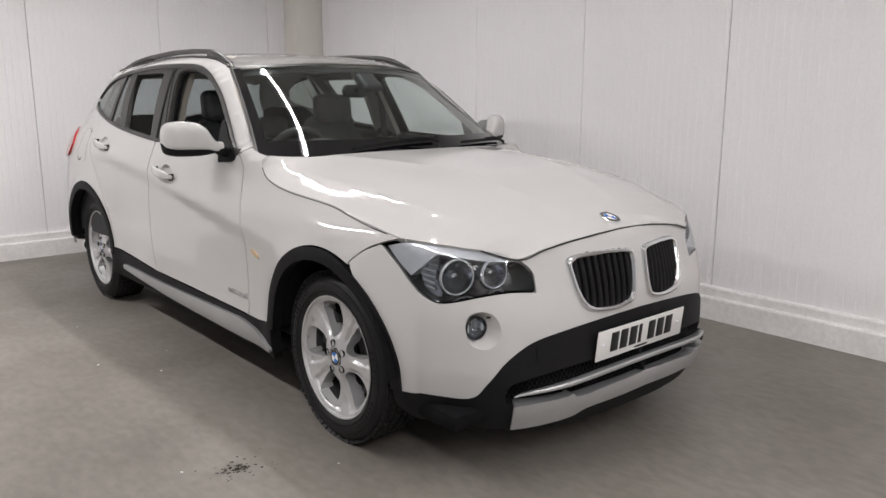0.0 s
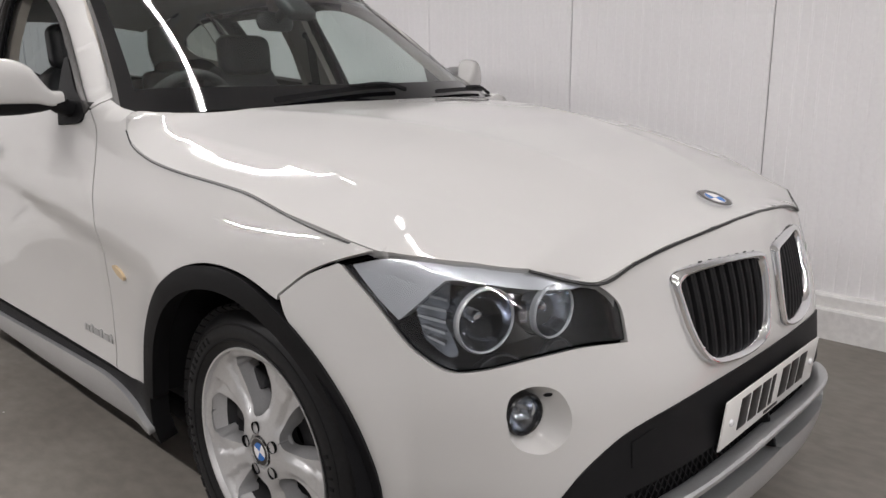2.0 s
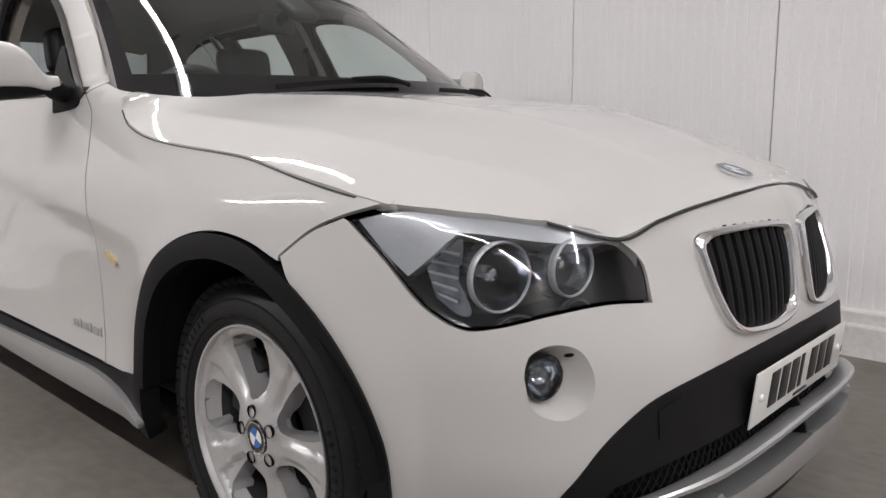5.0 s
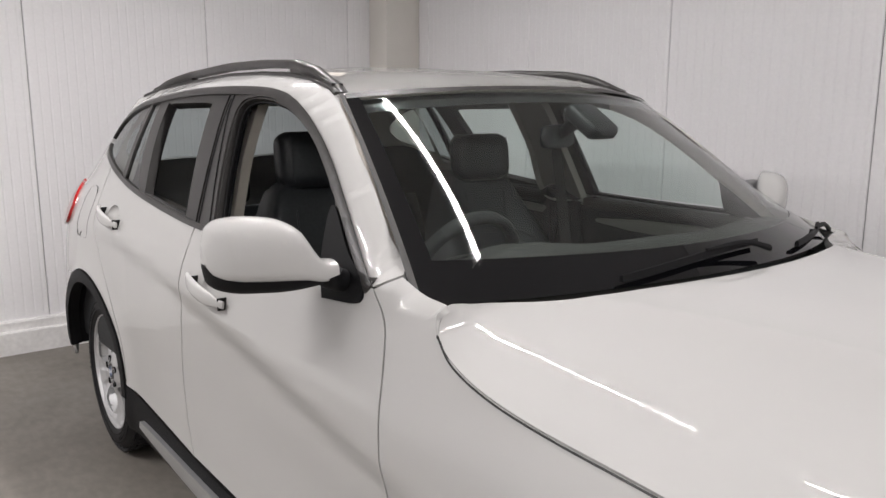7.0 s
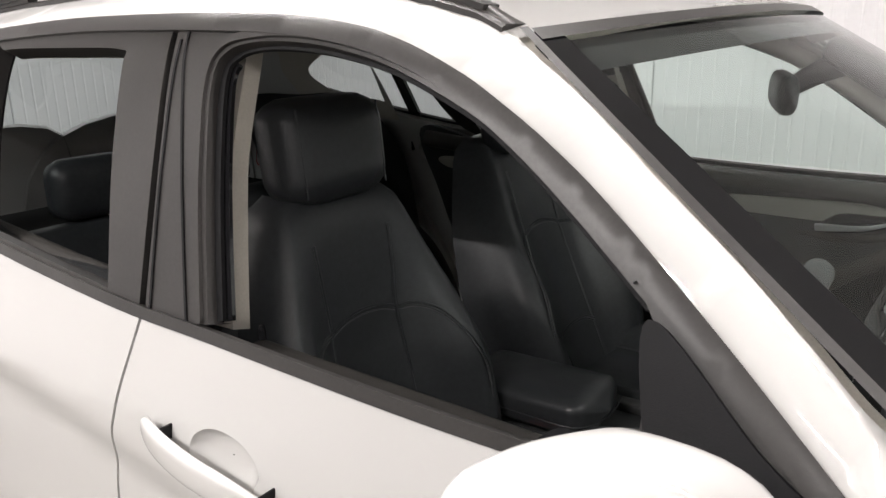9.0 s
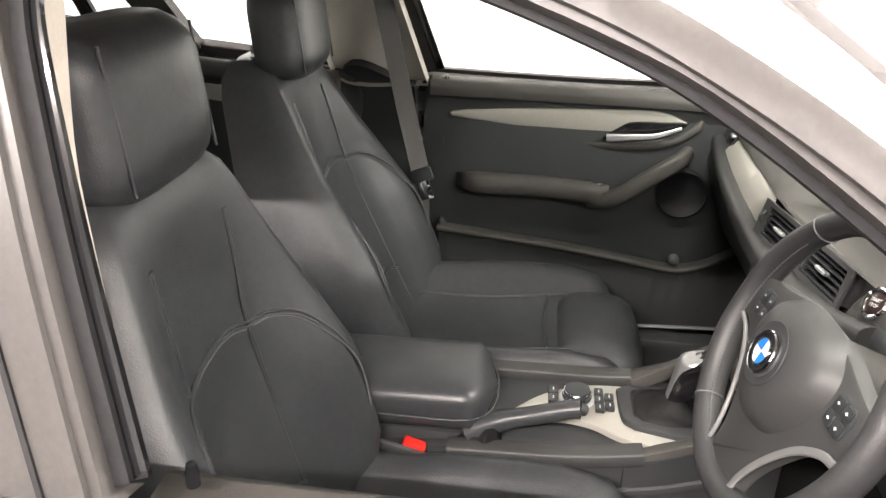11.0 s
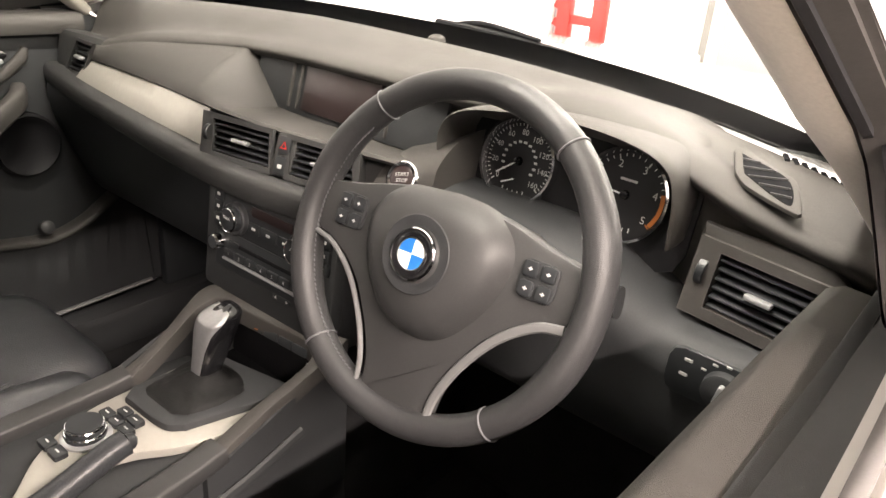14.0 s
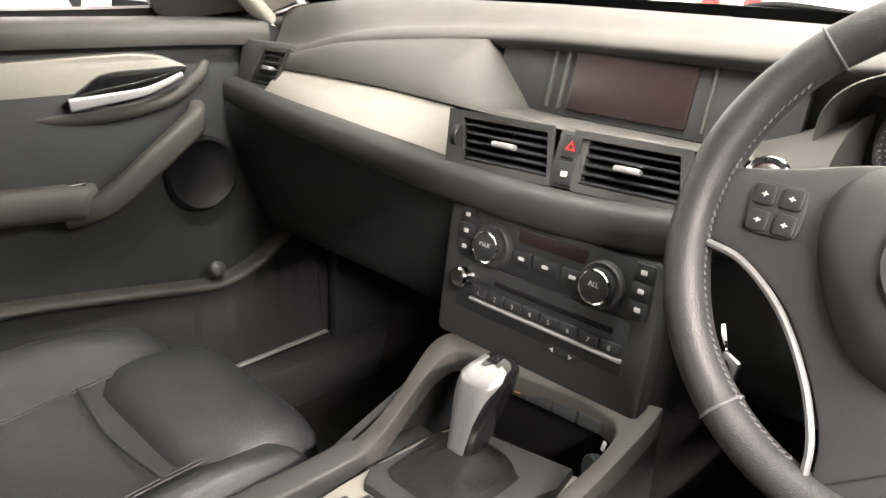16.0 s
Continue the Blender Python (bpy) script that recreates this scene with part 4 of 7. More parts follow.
# headlamps
for sx in (1, -1):
    flip = {"mirror": sx < 0}
    out = loop(*LAMP, step=.015)
    c = np.mean(out, axis=0)
    small = [(c[0] + (u - c[0]) * .985, c[1] + (z - c[1]) * .97) for u, z in out]
    lampbody = panel("headlamp", small, skin(-.085), GLOSS, car, step=.03, lip=0, label="clear-lensed twin round headlamp with silver brow", **flip)
    # side walls of the housing
    bm = bmesh.new()
    k = len(small)
    verts = [tuple(shell(u, z, -.004)) for u, z in out] + [tuple(shell(u, z, -.088)) for u, z in small]
    add(bm, [(sx * x, y, z) for x, y, z in verts], [(i, (i + 1) % k, k + (i + 1) % k, k + i) for i in range(k)])
    part("housing", bm, GLOSS, lampbody)
    panel("lens", small, skin(-.003), LENS, lampbody, lip=.004, step=.03, **flip)
    # silver brow along the top, falling to the outer tip
    panel("brow", loop([(1.060, .803), (.982, .818), (.854, .812), (.709, .799), (.60, .780), (.56, .766)], [(.56, .766), (.62, .764), (.709, .770), (.80, .781), (.862, .786), (.885, .775), (.93, .735), (.955, .715)], [(.955, .715), (1.0, .750), (1.060, .803)], step=.015),
          skin(-.012), BROW, lampbody, lip=.06, step=.02, **flip)
    for u, z, r, depth in ((.800, .712, .054, -.046), (.655, .724, .045, -.044)):
        base = Vector(shell(u, z, depth))
        ahead = Vector((.28, 1, -.02)) if u > .7 else Vector((.12, 1, -.02))
        m = Matrix.Diagonal((sx, 1, 1, 1)) @ look(base, base - ahead)
        bm = bmesh.new()
        lathe(bm, [(r * 1.10, -.03), (r * 1.10, .004), (r * 1.04, .008), (r, .004), (r * .98, -.005), (r * .85, -.03), (r * .5, -.05), (r * .2, -.055)], m, 40)
        cup = part("reflector", bm, REFLECTOR, lampbody)
        bm = bmesh.new()
        lathe(bm, [(r * .24, -.052), (r * .24, -.022), (r * .18, -.016), (0, -.014)], m, 24)
        part("bulb_shield", bm, CHROME, lampbody)
        bm = bmesh.new()
        lathe(bm, [(r * 1.12, -.004), (r * 1.15, .008), (r * 1.10, .012), (r * 1.06, .010), (r * 1.03, -.006)], m, 40)
        part("bezel", bm, BROW, lampbody)
    panel("indicator_reflector", loop([(.93, .730), (.885, .768), (.868, .775), (.862, .70), (.845, .655), (.868, .650), (.91, .678)], step=.012), skin(-.035), REFLECTOR, lampbody, lip=.03, step=.015, **flip)
    for k in range(5):
        panel("indicator_fin", loop([(.868, .672 + .019 * k), (.925 - abs(k - 2.5) * .010, .684 + .018 * k), (.925 - abs(k - 2.5) * .010, .688 + .018 * k), (.868, .677 + .019 * k)], step=.02), skin(-.022), CHROME, lampbody, lip=.012, **flip)

# number plate: its characters stand as plain bars
bm = bmesh.new()
block(bm, .52, .004, .111, Matrix(), .0015)
plate = part("number_plate", bm, PLATE, car, "white number plate with black bars", at=pose(0, .797, .452, -6, 0, 0))
x = .185
for k in range(7):
    bm = bmesh.new()
    w = .018 if k == 3 else .042
    block(bm, w, .002, .072, pose(x - w / 2, .003, .004), .0006)
    part("plate_bar", bm, INK, plate)
    x -= w + (.040 if k == 3 else .012)
bm = bmesh.new()
block(bm, .075, .002, .006, pose(0, .003, -.045), .0004)
part("plate_bar", bm, INK, plate)
for e in (-1, 1):
    bm = bmesh.new()
    lathe(bm, [(.008, .002), (.007, .006), (.003, .008), (0, .008)], pose(e * .225, 0, 0, -90, 0, 0), 16)
    part("screw_cap", bm, WHITE, plate)

# windscreen, roof, tail
def loft(edge, mid, n=24, power=2.2, rows=40):
    e, c = np.array(rounded(edge, 8)), np.array(rounded(mid, 8))
    te, tc = np.linspace(0, 1, len(e)), np.linspace(0, 1, len(c))

    def surf(v, s):
        v, s = np.broadcast_arrays(np.asarray(v, float), np.asarray(s, float))
        E = np.stack([np.interp(s, te, e[:, k]) for k in range(3)], -1)
        C = np.stack([np.interp(s, tc, c[:, k]) for k in range(3)], -1)
        t = np.abs(v)[..., None] ** power
        p = C + (E - C) * t
        p[..., 0] = E[..., 0] * v
        return p
    return surf


def grid_part(name, surf, v0, v1, s0, s1, nv, ns, mat, parent, label="", thick=0.0):
    vs, ss = np.meshgrid(np.linspace(v0, v1, nv), np.linspace(s0, s1, ns))
    p = surf(vs.ravel(), ss.ravel())
    bm = bmesh.new()
    add(bm, [tuple(q) for q in p], [(j * nv + i, j * nv + i + 1, (j + 1) * nv + i + 1, (j + 1) * nv + i) for j in range(ns - 1) for i in range(nv - 1)])
    if thick:
        bmesh.ops.solidify(bm, geom=bm.faces[:], thickness=thick)
    return part(name, bm, mat, parent, label, smooth=60)


edge_ws = [tuple(shell(uy(y), z, -.004)) for y, z in [(-.668, 1.036)] + SCREEN_EDGE[1:]]
mid_ws = [(0, -.455, 1.048), (0, -.513, 1.089), (0, -.625, 1.166), (0, -.765, 1.258), (0, -.92, 1.354), (0, -1.05, 1.431), (0, -1.095, 1.456)]


def even_curve(pts, n=14):
    """A smooth sweep close to the points, with even steps in y."""
    p = np.array(pts)
    y = np.linspace(p[0, 1], p[-1, 1], n)
    return [(float(np.polyval(np.polyfit(p[:, 1], p[:, 0], 2), v)), float(v), float(np.polyval(np.polyfit(p[:, 1], p[:, 2], 2), v))) for v in y]


screen_surf = loft(even_curve(edge_ws), even_curve(mid_ws), power=2.2)
windscreen = grid_part("windscreen", screen_surf, -.985, .985, 0, .985, 41, 30, GLASS, car, "clear laminated windscreen")
grid_part("windscreen_band", lambda v, s: screen_surf(v, s * (.64 + .36 * v * v)) + np.array((0, .0012, .0022)), -.93, .93, 0, .18, 41, 8, FRIT, windscreen)
for e in (-1, 1):
    grid_part("windscreen_seal", lambda v, s: screen_surf(v, s) + np.array((0, .002, .004)), e * .983, e * 1.0, 0, 1, 4, 30, FRAME, windscreen)
for e in (-1, 1):
    grid_part("windscreen_band", lambda v, s: screen_surf(v, s) + np.array((0, .0012, .0022)), e * .93, e * .988, 0, .99, 6, 30, FRIT, windscreen)
grid_part("windscreen_seal", lambda v, s: screen_surf(v, s) + np.array((0, .002, .004)), -.98, .98, .968, .995, 41, 3, FRAME, windscreen)
grid_part("windscreen_band", lambda v, s: screen_surf(v, s) - np.array((0, .004, .006)), -.98, .98, .90, .975, 41, 4, GLOSS, windscreen)
roof_e = [tuple(shell(uy(y), z)) for y, z in ROOF_EDGE]
roof_m = [(0, -1.098, 1.459), (0, -1.30, 1.498), (0, -1.6, 1.524), (0, -1.9, 1.532), (0, -2.3, 1.526), (0, -2.7, 1.497), (0, -3.05, 1.462), (0, -3.25, 1.430)]
roof_surf = loft(roof_e, roof_m, power=2.6)
roof = grid_part("roof", roof_surf, -1, 1, 0, 1, 41, 44, PAINT, car, thick=.004)
tail_e = [tuple(shell(uy(y), z)) for y, z in ((-3.15, 1.38), (-3.27, 1.26), (-3.36, 1.1))]
tail_m = [(0, -3.25, 1.430), (0, -3.42, 1.27), (0, -3.52, 1.08)]
grid_part("rear_window", loft(tail_e, tail_m, power=2.4), -1, 1, 0, 1, 21, 10, DARKGLASS, car, "dark tinted rear window")
panel("tailgate", loop([(uy(-3.36), 1.1), (ARC[-1] - .2, 1.1), (ARC[-1] - .2, .30), (uy(-3.38), .30), (uy(-3.40), .60), (uy(-3.40), .95)], step=.06), skin(), PAINT, car, step=.06, both=True)
for sx in (1, -1):
    panel("tail_lamp", loop(on_side([(-3.10, .99), (-3.20, 1.06), (-3.33, 1.08)]), on_side([(-3.34, 1.08), (-3.385, .90)]), on_side([(-3.38, .88), (-3.22, .89), (-3.12, .93), (-3.10, .99)]), step=.03), skin(.012), RED, car, step=.03, lip=.02, mirror=sx < 0, label="red tail lamp")
# fuel flap outline on the right quarter: black cords drawn for its gap's shade
for run in ([(-2.745, 1.062), (-2.775, 1.082), (-2.815, 1.088)], [(-2.905, .905), (-2.885, .888), (-2.855, .892), (-2.835, .906)]):
    bm = bmesh.new()
    sweep(bm, [tuple(shell(uy(y), z, .0004)) for y, z in rounded(run, 5)], oval(.0022, .0022, 6), up=(1, 0, 0))
    part("fuel_flap_gap", bm, INK, car)
bm = bmesh.new()
flap = ring([(-2.83 + dy, .985 + dz) for dy, dz in ((-.085, -.06), (-.085, .06), (-.06, .095), (.06, .095), (.085, .06), (.085, -.06), (.06, -.095), (-.06, -.095))], step=.012)
sweep(bm, [tuple(shell(uy(y), z, .0001)) for y, z in flap], oval(.0006, .0006, 4), up=(1, 0, 0), closed=True)
part("fuel_flap_gap", bm, INK, car)

# roof rails: a bar on two broad feet, over a base strip
for sx in (1, -1):
    pts, low, sc = [], [], []
    for k in range(41):
        t = k / 40
        y = -1.252 - 1.60 * t
        z0 = float(np.interp(-y, [-a for a, _ in ROOF_EDGE], [b for _, b in ROOF_EDGE]))
        base = shell(uy(y), z0)
        end = min(t * 5.2, (1 - t) * 4.2, 1)
        lift = .028 * math.sin(math.pi * end / 2) ** 1.3
        pts.append((sx * (base[0] - .020), y, z0 + lift + .001))
        low.append((sx * (base[0] - .019), y, z0 + .002))
        sc.append(.55 + .45 * min(1, end * 1.8))
    bm = bmesh.new()
    sweep(bm, pts, [(-.017, -.010), (-.021, -.002), (-.020, .008), (-.012, .015), (.004, .016), (.015, .010), (.019, .000), (.016, -.010)], scale=sc)
    rail = part("roof_rail", bm, FRAME, car, "satin black roof rail", smooth=60)
    bm = bmesh.new()
    sweep(bm, low, [(-.023, -.012), (-.023, .003), (-.018, .007), (.018, .007), (.023, .003), (.023, -.012)])
    part("rail_foot", bm, FRAME, rail)
    for a, b in ((1, 9), (31, 39)):
        bm = bmesh.new()
        mid = [tuple((Vector(p) + Vector(q)) / 2) for p, q in zip(pts[a:b], low[a:b])]
        sweep(bm, mid, [(-.016, -.014), (-.018, .012), (.014, .012), (.016, -.014)], scale=[1 - .25 * (k / (b - a)) if a < 9 else .75 + .25 * (k / (b - a)) for k in range(b - a)])
        part("rail_end", bm, FRAME, rail)

# door mirrors
for sx in (1, -1):
    # rounded shell, white above, black below; long across the car
    def mirror_pts(lo, hi, grow=0.0):
        rings, n, k = [], 30, 36
        for i in range(n + 1):
            t = 1 - (1 - i / n) ** 1.6
            x = .816 + .218 * t
            top = float(hermite((0, .10, .20, .32, .48, .68, .86, .96, 1), (1.088, 1.090, 1.118, 1.158, 1.174, 1.177, 1.171, 1.154, 1.122), t))
            low = float(hermite((0, .2, .5, .75, .9, .97, 1), (1.044, 1.030, 1.021, 1.020, 1.026, 1.039, 1.066), t))
            d = float(hermite((0, .15, .35, .6, .85, .96, 1), (.030, .042, .064, .070, .064, .044, .020), t))
            yc = -.885 - .128 * t
            zc, h = (top + low) / 2 + .008, (top - low) / 2 + grow
            rings.append([])
            for j in range(k):
                a = 2 * math.pi * j / k
                c, s = math.cos(a), math.sin(a)
                yy = (d + grow) * (1.15 * math.copysign(abs(c) ** .75, c) if c > 0 else -.55 * abs(c) ** .45)
                zz = h * math.copysign(abs(s) ** .68, s)
                rings[-1].append((sx * x, yc + yy, zc + min(hi * h, max(lo * h, zz))))
        return rings_of(rings)

    def rings_of(rings):
        bm = bmesh.new()
        vs = [[bm.verts.new(p) for p in r] for r in rings]
        for a, b in zip(vs, vs[1:]):
            for j in range(len(a)):
                bm.faces.new((a[j], a[(j + 1) % len(a)], b[(j + 1) % len(a)], b[j]))
        bm.faces.new(vs[0]), bm.faces.new(vs[-1][::-1])
        return bm
    mirror = part("door_mirror", mirror_pts(-.53, 2), PAINT, car, "white-capped door mirror with black lower half", smooth=50)
    part("lower_shell", mirror_pts(-2, -.49, -.003), BLACK, mirror, smooth=50)
    bm = bmesh.new()
    sweep(bm, rounded([(sx * .770, -.900, 1.044), (sx * .80, -.888, 1.050), (sx * .822, -.880, 1.060), (sx * .828, -.876, 1.072)], 5), oval(.0285, .0235, 20, 2.6), up=(0, 0, 1))
    part("mirror_arm", bm, BLACK, mirror)
    bm = bmesh.new()
    k = 26
    rim = [(sx * (.938 + .085 * math.copysign(abs(math.cos(a)) ** .7, math.cos(a))), -1.018, 1.092 + .062 * math.copysign(abs(math.sin(a)) ** .7, math.sin(a))) for a in np.linspace(0, 2 * math.pi, k, endpoint=False)]
    add(bm, rim, [tuple(range(k))])
    part("mirror_glass", bm, CHROME, mirror, raw=False)
    # black corner cover where the arm meets the door
    panel("mirror_corner", loop([S(-.985, 1.058), S(-1.010, 1.188), S(-.90, 1.105), S(-.83, 1.058), S(-.82, 1.015), S(-.95, 1.0)], step=.02), skin(.006), BLACK, mirror, lip=.02, mirror=sx < 0)

# wipers and cowl
bm = bmesh.new()
cowl_pts = rounded([(.62, -.610, .992), (.50, -.545, 1.000), (.25, -.465, 1.022), (0, -.450, 1.030), (-.25, -.465, 1.022), (-.50, -.545, 1.000), (-.62, -.610, .992)], 4)
sweep(bm, cowl_pts, [(-.05, -.012), (-.05, .002), (.03, .006), (.05, -.002), (.05, -.012)])
part("cowl", bm, BLACK, car)
for v0, v1, s0 in ((-.50, .12, .020), (.34, .90, .030)):
    pts = []
    for k in range(12):
        t = k / 11
        p = screen_surf(np.array(-(v0 + (v1 - v0) * t)), np.array(s0 + .055 * math.sin(math.pi * t * .5) * (1 if v0 < 0 else .4)))
        pts.append(tuple(p + np.array((0, .014, .014))))
    bm = bmesh.new()
    sweep(bm, pts, [(-.006, -.008), (-.004, .004), (.004, .006), (.006, -.008)])
    wiper = part("wiper", bm, BLACK, car)
    bm = bmesh.new()
    foot = Vector(pts[-1]) + Vector((.0, .035, -.012))
    sweep(bm, rounded([tuple(foot), tuple(Vector(pts[9]) + Vector((0, .018, .008))), tuple(Vector(pts[6]) + Vector((0, .003, .008)))], 5), oval(.007, .005, 8), up=(0, .7, .7), scale=[1.3 - .06 * k for k in range(11)])
    part("wiper_arm", bm, BLACK, wiper)

# script badge on the door foot, drawn as bars
for k, w in enumerate((.016, .020, .012, .016, .018, .012, .014, .014, .014)):
    y = -.655 - .022 * k
    panel("badge_bar", loop([S(y, .425 + .0005), S(y - w, .425), S(y - w, .441 if k % 3 else .447), S(y, .441 if k % 3 else .447)], step=.02), skin(.003), SILVER, car, lip=.002)

# ---------- wheels ----------
def build_wheel():
    """A wheel about the local z axis, z pointing out of the car."""
    R, w = .328, .112
    bm = bmesh.new()
    lathe(bm, [(.230, .080), (.238, .092), (.252, .101), (.276, .105), (.296, .099), (.309, .088), (R - .006, .076), (R - .001, .062), (R - .001, -.062), (R - .006, -.076), (.309, -.09), (.28, -.104), (.25, -.10), (.230, -.085)], n=96, closed=True)
    tyre = part("wheel", bm, TYRE, None, "black road tyre on a silver five-spoke alloy rim", smooth=40)
    # tread blocks and sidewall ribs
    bm = bmesh.new()
    for i in range(64):
        a = 360 * i / 64
        for zc, wd, skew in ((.050, .022, 12), (.018, .024, 6), (-.018, .024, -6), (-.050, .022, -12)):
            m = pose(0, 0, 0, 0, 0, a + skew * zc * 10) @ pose(R + .0015, 0, zc) @ pose(0, 0, 0, skew, 0, 0)
            block(bm, .007, .0275, wd, m, 0)
        for e in (-1, 1):
            block(bm, .007, .0262, .030, pose(0, 0, 0, 0, 0, a + 1.5) @ pose(R - .0065, 0, e * .0765, 0, e * 40, 0), 0)
    part("tread", bm, TYRE, tyre)
    bm = bmesh.new()
    for r, z in ((.258, .1045), (.292, .1020)):
        lathe(bm, [(r - .003, z - .004), (r - .002, z), (r + .002, z), (r + .003, z - .004)], n=72)
    for first, count in ((150, 8), (200, 6), (330, 8), (20, 6)):
        for i in range(count):
            a = radians(first + 4.6 * i)
            block(bm, .013, .0075 if i % 3 else .004, .003, pose(.275 * math.cos(a), .275 * math.sin(a), .1052, 0, 0, math.degrees(a)), .0005)
    part("sidewall_lettering", bm, RUBBER, tyre)
    # rim barrel
    bm = bmesh.new()
    lathe(bm, [(.236, .080), (.2385, .090), (.2365, .0945), (.2325, .0935), (.2290, .080), (.214, .040)], n=72)
    rim = part("rim", bm, ALLOY, tyre, "silver alloy rim with five forked spokes", smooth=50)
    # deep barrel and an added closing disc, coloured dark for the shade behind the spokes
    bm = bmesh.new()
    lathe(bm, [(.214, .040), (.204, -.005), (.200, -.03), (.03, -.032)], n=48)
    part("wheel_well_face", bm, DARKMETAL, tyre, smooth=40)
    # five broad forked spokes, cut out round rounded windows
    def face(x, y):
        r, a = np.hypot(x, y), np.degrees(np.arctan2(y, x))
        z = .0885 - .016 * np.sin(math.pi * np.clip((r - .045) / .185, 0, 1)) ** 1.2
        # a flat facet opens towards the rim; the flanks fall away
        facet = np.clip((r - .150) / .06, 0, 1) * np.clip(1.35 - np.abs(a) / (3 + 190 * np.clip(r - .14, 0, 1)), 0, 1)
        z = z - .006 * np.minimum(facet * 2.2, 1)
        flank = np.clip((np.abs(a) * r - .55 * (1 + 30 * np.clip(r - .13, 0, 1) ** 1.2)) / .7, 0, 1) * np.clip((r - .07) / .03, 0, 1) * np.clip((.222 - r) / .012, 0, 1)
        return np.stack([x, y, z - .010 * flank ** 1.5], -1)
    window = [(.078, 0), (.080, 8), (.090, 15), (.108, 19.5), (.132, 20.8), (.162, 19.8), (.188, 18), (.204, 16.5), (.214, 11), (.2155, 0)]
    polar = [(.040, a) for a in range(-36, 37, 9)] + [(r, 36 - d) for r, d in window] + [(.2315, a) for a in range(36, -37, -4)] + [(r, d - 36) for r, d in window[::-1]]
    shape = loop([(r * math.cos(radians(a)), r * math.sin(radians(a))) for r, a in polar][:9], [(r * math.cos(radians(a)), r * math.sin(radians(a))) for r, a in polar[9:19]],
                 [(r * math.cos(radians(a)), r * math.sin(radians(a))) for r, a in polar[19:38]], [(r * math.cos(radians(a)), r * math.sin(radians(a))) for r, a in polar[38:]], step=.008)
    spoke = panel("spoke", shape, face, ALLOY, rim, step=.007, lip=.052, facing=(0, 0, 1))
    spoke.matrix_basis = pose(0, 0, 0, 0, 0, 90)
    for k in range(1, 5):
        other = new("spoke", spoke.data)
        other.parent = rim
        other.matrix_basis = pose(0, 0, 0, 0, 0, 90 + 72 * k)
    bm = bmesh.new()
    lathe(bm, [(.062, .04), (.064, .070), (.060, .078), (.050, .0835), (.036, .084), (.035, .078), (0, .078)], n=40)
    hub = part("hub", bm, ALLOY, rim, smooth=40)
    for k in range(5):
        a = radians(90 + 36 + 72 * k)
        bm = bmesh.new()
        lathe(bm, [(.0135, .0902), (.0135, .072), (0, .072)], pose(.056 * math.cos(a), .054 * math.sin(a), .0005), 16)
        part("bolt_hole", bm, DARK, rim)
        bm = bmesh.new()
        lathe(bm, [(.008, .070), (.008, .080), (.006, .082), (0, .082)], pose(.054 * math.cos(a), .054 * math.sin(a), .0005), 6)
        part("wheel_bolt", bm, DARKMETAL, rim)
    cap = bmesh.new()
    lathe(cap, [(.0345, .080), (.0345, .086), (.032, .089), (0, .0895)], n=36)
    c = part("centre_cap", cap, GLOSS, rim, "round centre cap in blue and white quarters")
    # brake disc and caliper stay inside the rim
    bm = bmesh.new()
    lathe(bm, [(.06, .012), (.158, .012), (.162, .009), (.162, -.013), (.06, -.013)], n=48)
    part("brake_disc", bm, DARKMETAL, tyre)
    bm = bmesh.new()
    for a in (150, 165, 180, 195):
        block(bm, .055, .05, .055, pose(.155 * math.cos(radians(a)), .155 * math.sin(radians(a)), .006, 0, 0, a), .006)
    part("brake_caliper", bm, DARKMETAL, tyre)
    return tyre


def cap_quarters(parent, z=.0898, r=.021):
    for k in range(4):
        bm = bmesh.new()
        pts = [(0, 0, z)] + [(r * math.cos(radians(90 * k + a)), r * math.sin(radians(90 * k + a)), z) for a in range(0, 91, 15)]
        add(bm, pts, [tuple(range(len(pts)))])
        part("cap_quarter", bm, (WHITE, BLUE)[k % 2], parent)


wheel = build_wheel()
rim = [c for c in wheel.children if c.name.startswith("rim")][0]
cap_quarters(rim)
bm = bmesh.new()
lathe(bm, [(.0335, .0890), (.033, .0905), (.031, .0905), (.0305, .0892)], n=36)
part("cap_ring", bm, CHROME, rim)
wheel.parent = car
wheel.matrix_basis = pose(.722, 0, .328, 0, 90, 0) @ pose(0, 0, 0, 0, 0, 66)
for x, y, flip, turn in ((.722, -2.76, 90, 58), (-.722, 0, -90, 30), (-.722, -2.76, -90, 80)):
    copy_thing(wheel, pose(x, y, .328, 0, flip, 0) @ pose(0, 0, 0, 0, 0, turn))
# wheel houses and underbody
for yc in (0, -2.76):
    for sx in (1, -1):
        bm = bmesh.new()
        n = 20
        vs = []
        for i in range(n + 1):
            a = radians(5 + 170 * i / n)
            for x in (.45, .855):
                vs.append((sx * x, yc + .392 * math.cos(a), .328 + .392 * math.sin(a)))
        add(bm, vs, [(2 * i, 2 * i + 1, 2 * i + 3, 2 * i + 2) for i in range(n)])
        k = n + 1
        add(bm, [(sx * .45, yc + .40 * math.cos(radians(5 + 170 * i / n)), .328 + .40 * math.sin(radians(5 + 170 * i / n))) for i in range(k)], [tuple(range(k))])
        part("wheel_house", bm, DARK, car)
bm = bmesh.new()
block(bm, 1.50, 4.0, .06, pose(0, -1.38, .245), .02)
part("underbody", bm, DARK, car)
bm = bmesh.new()
block(bm, 1.1, 1.0, .35, pose(0, .08, .52), .05)
part("engine_block", bm, DARK, car)

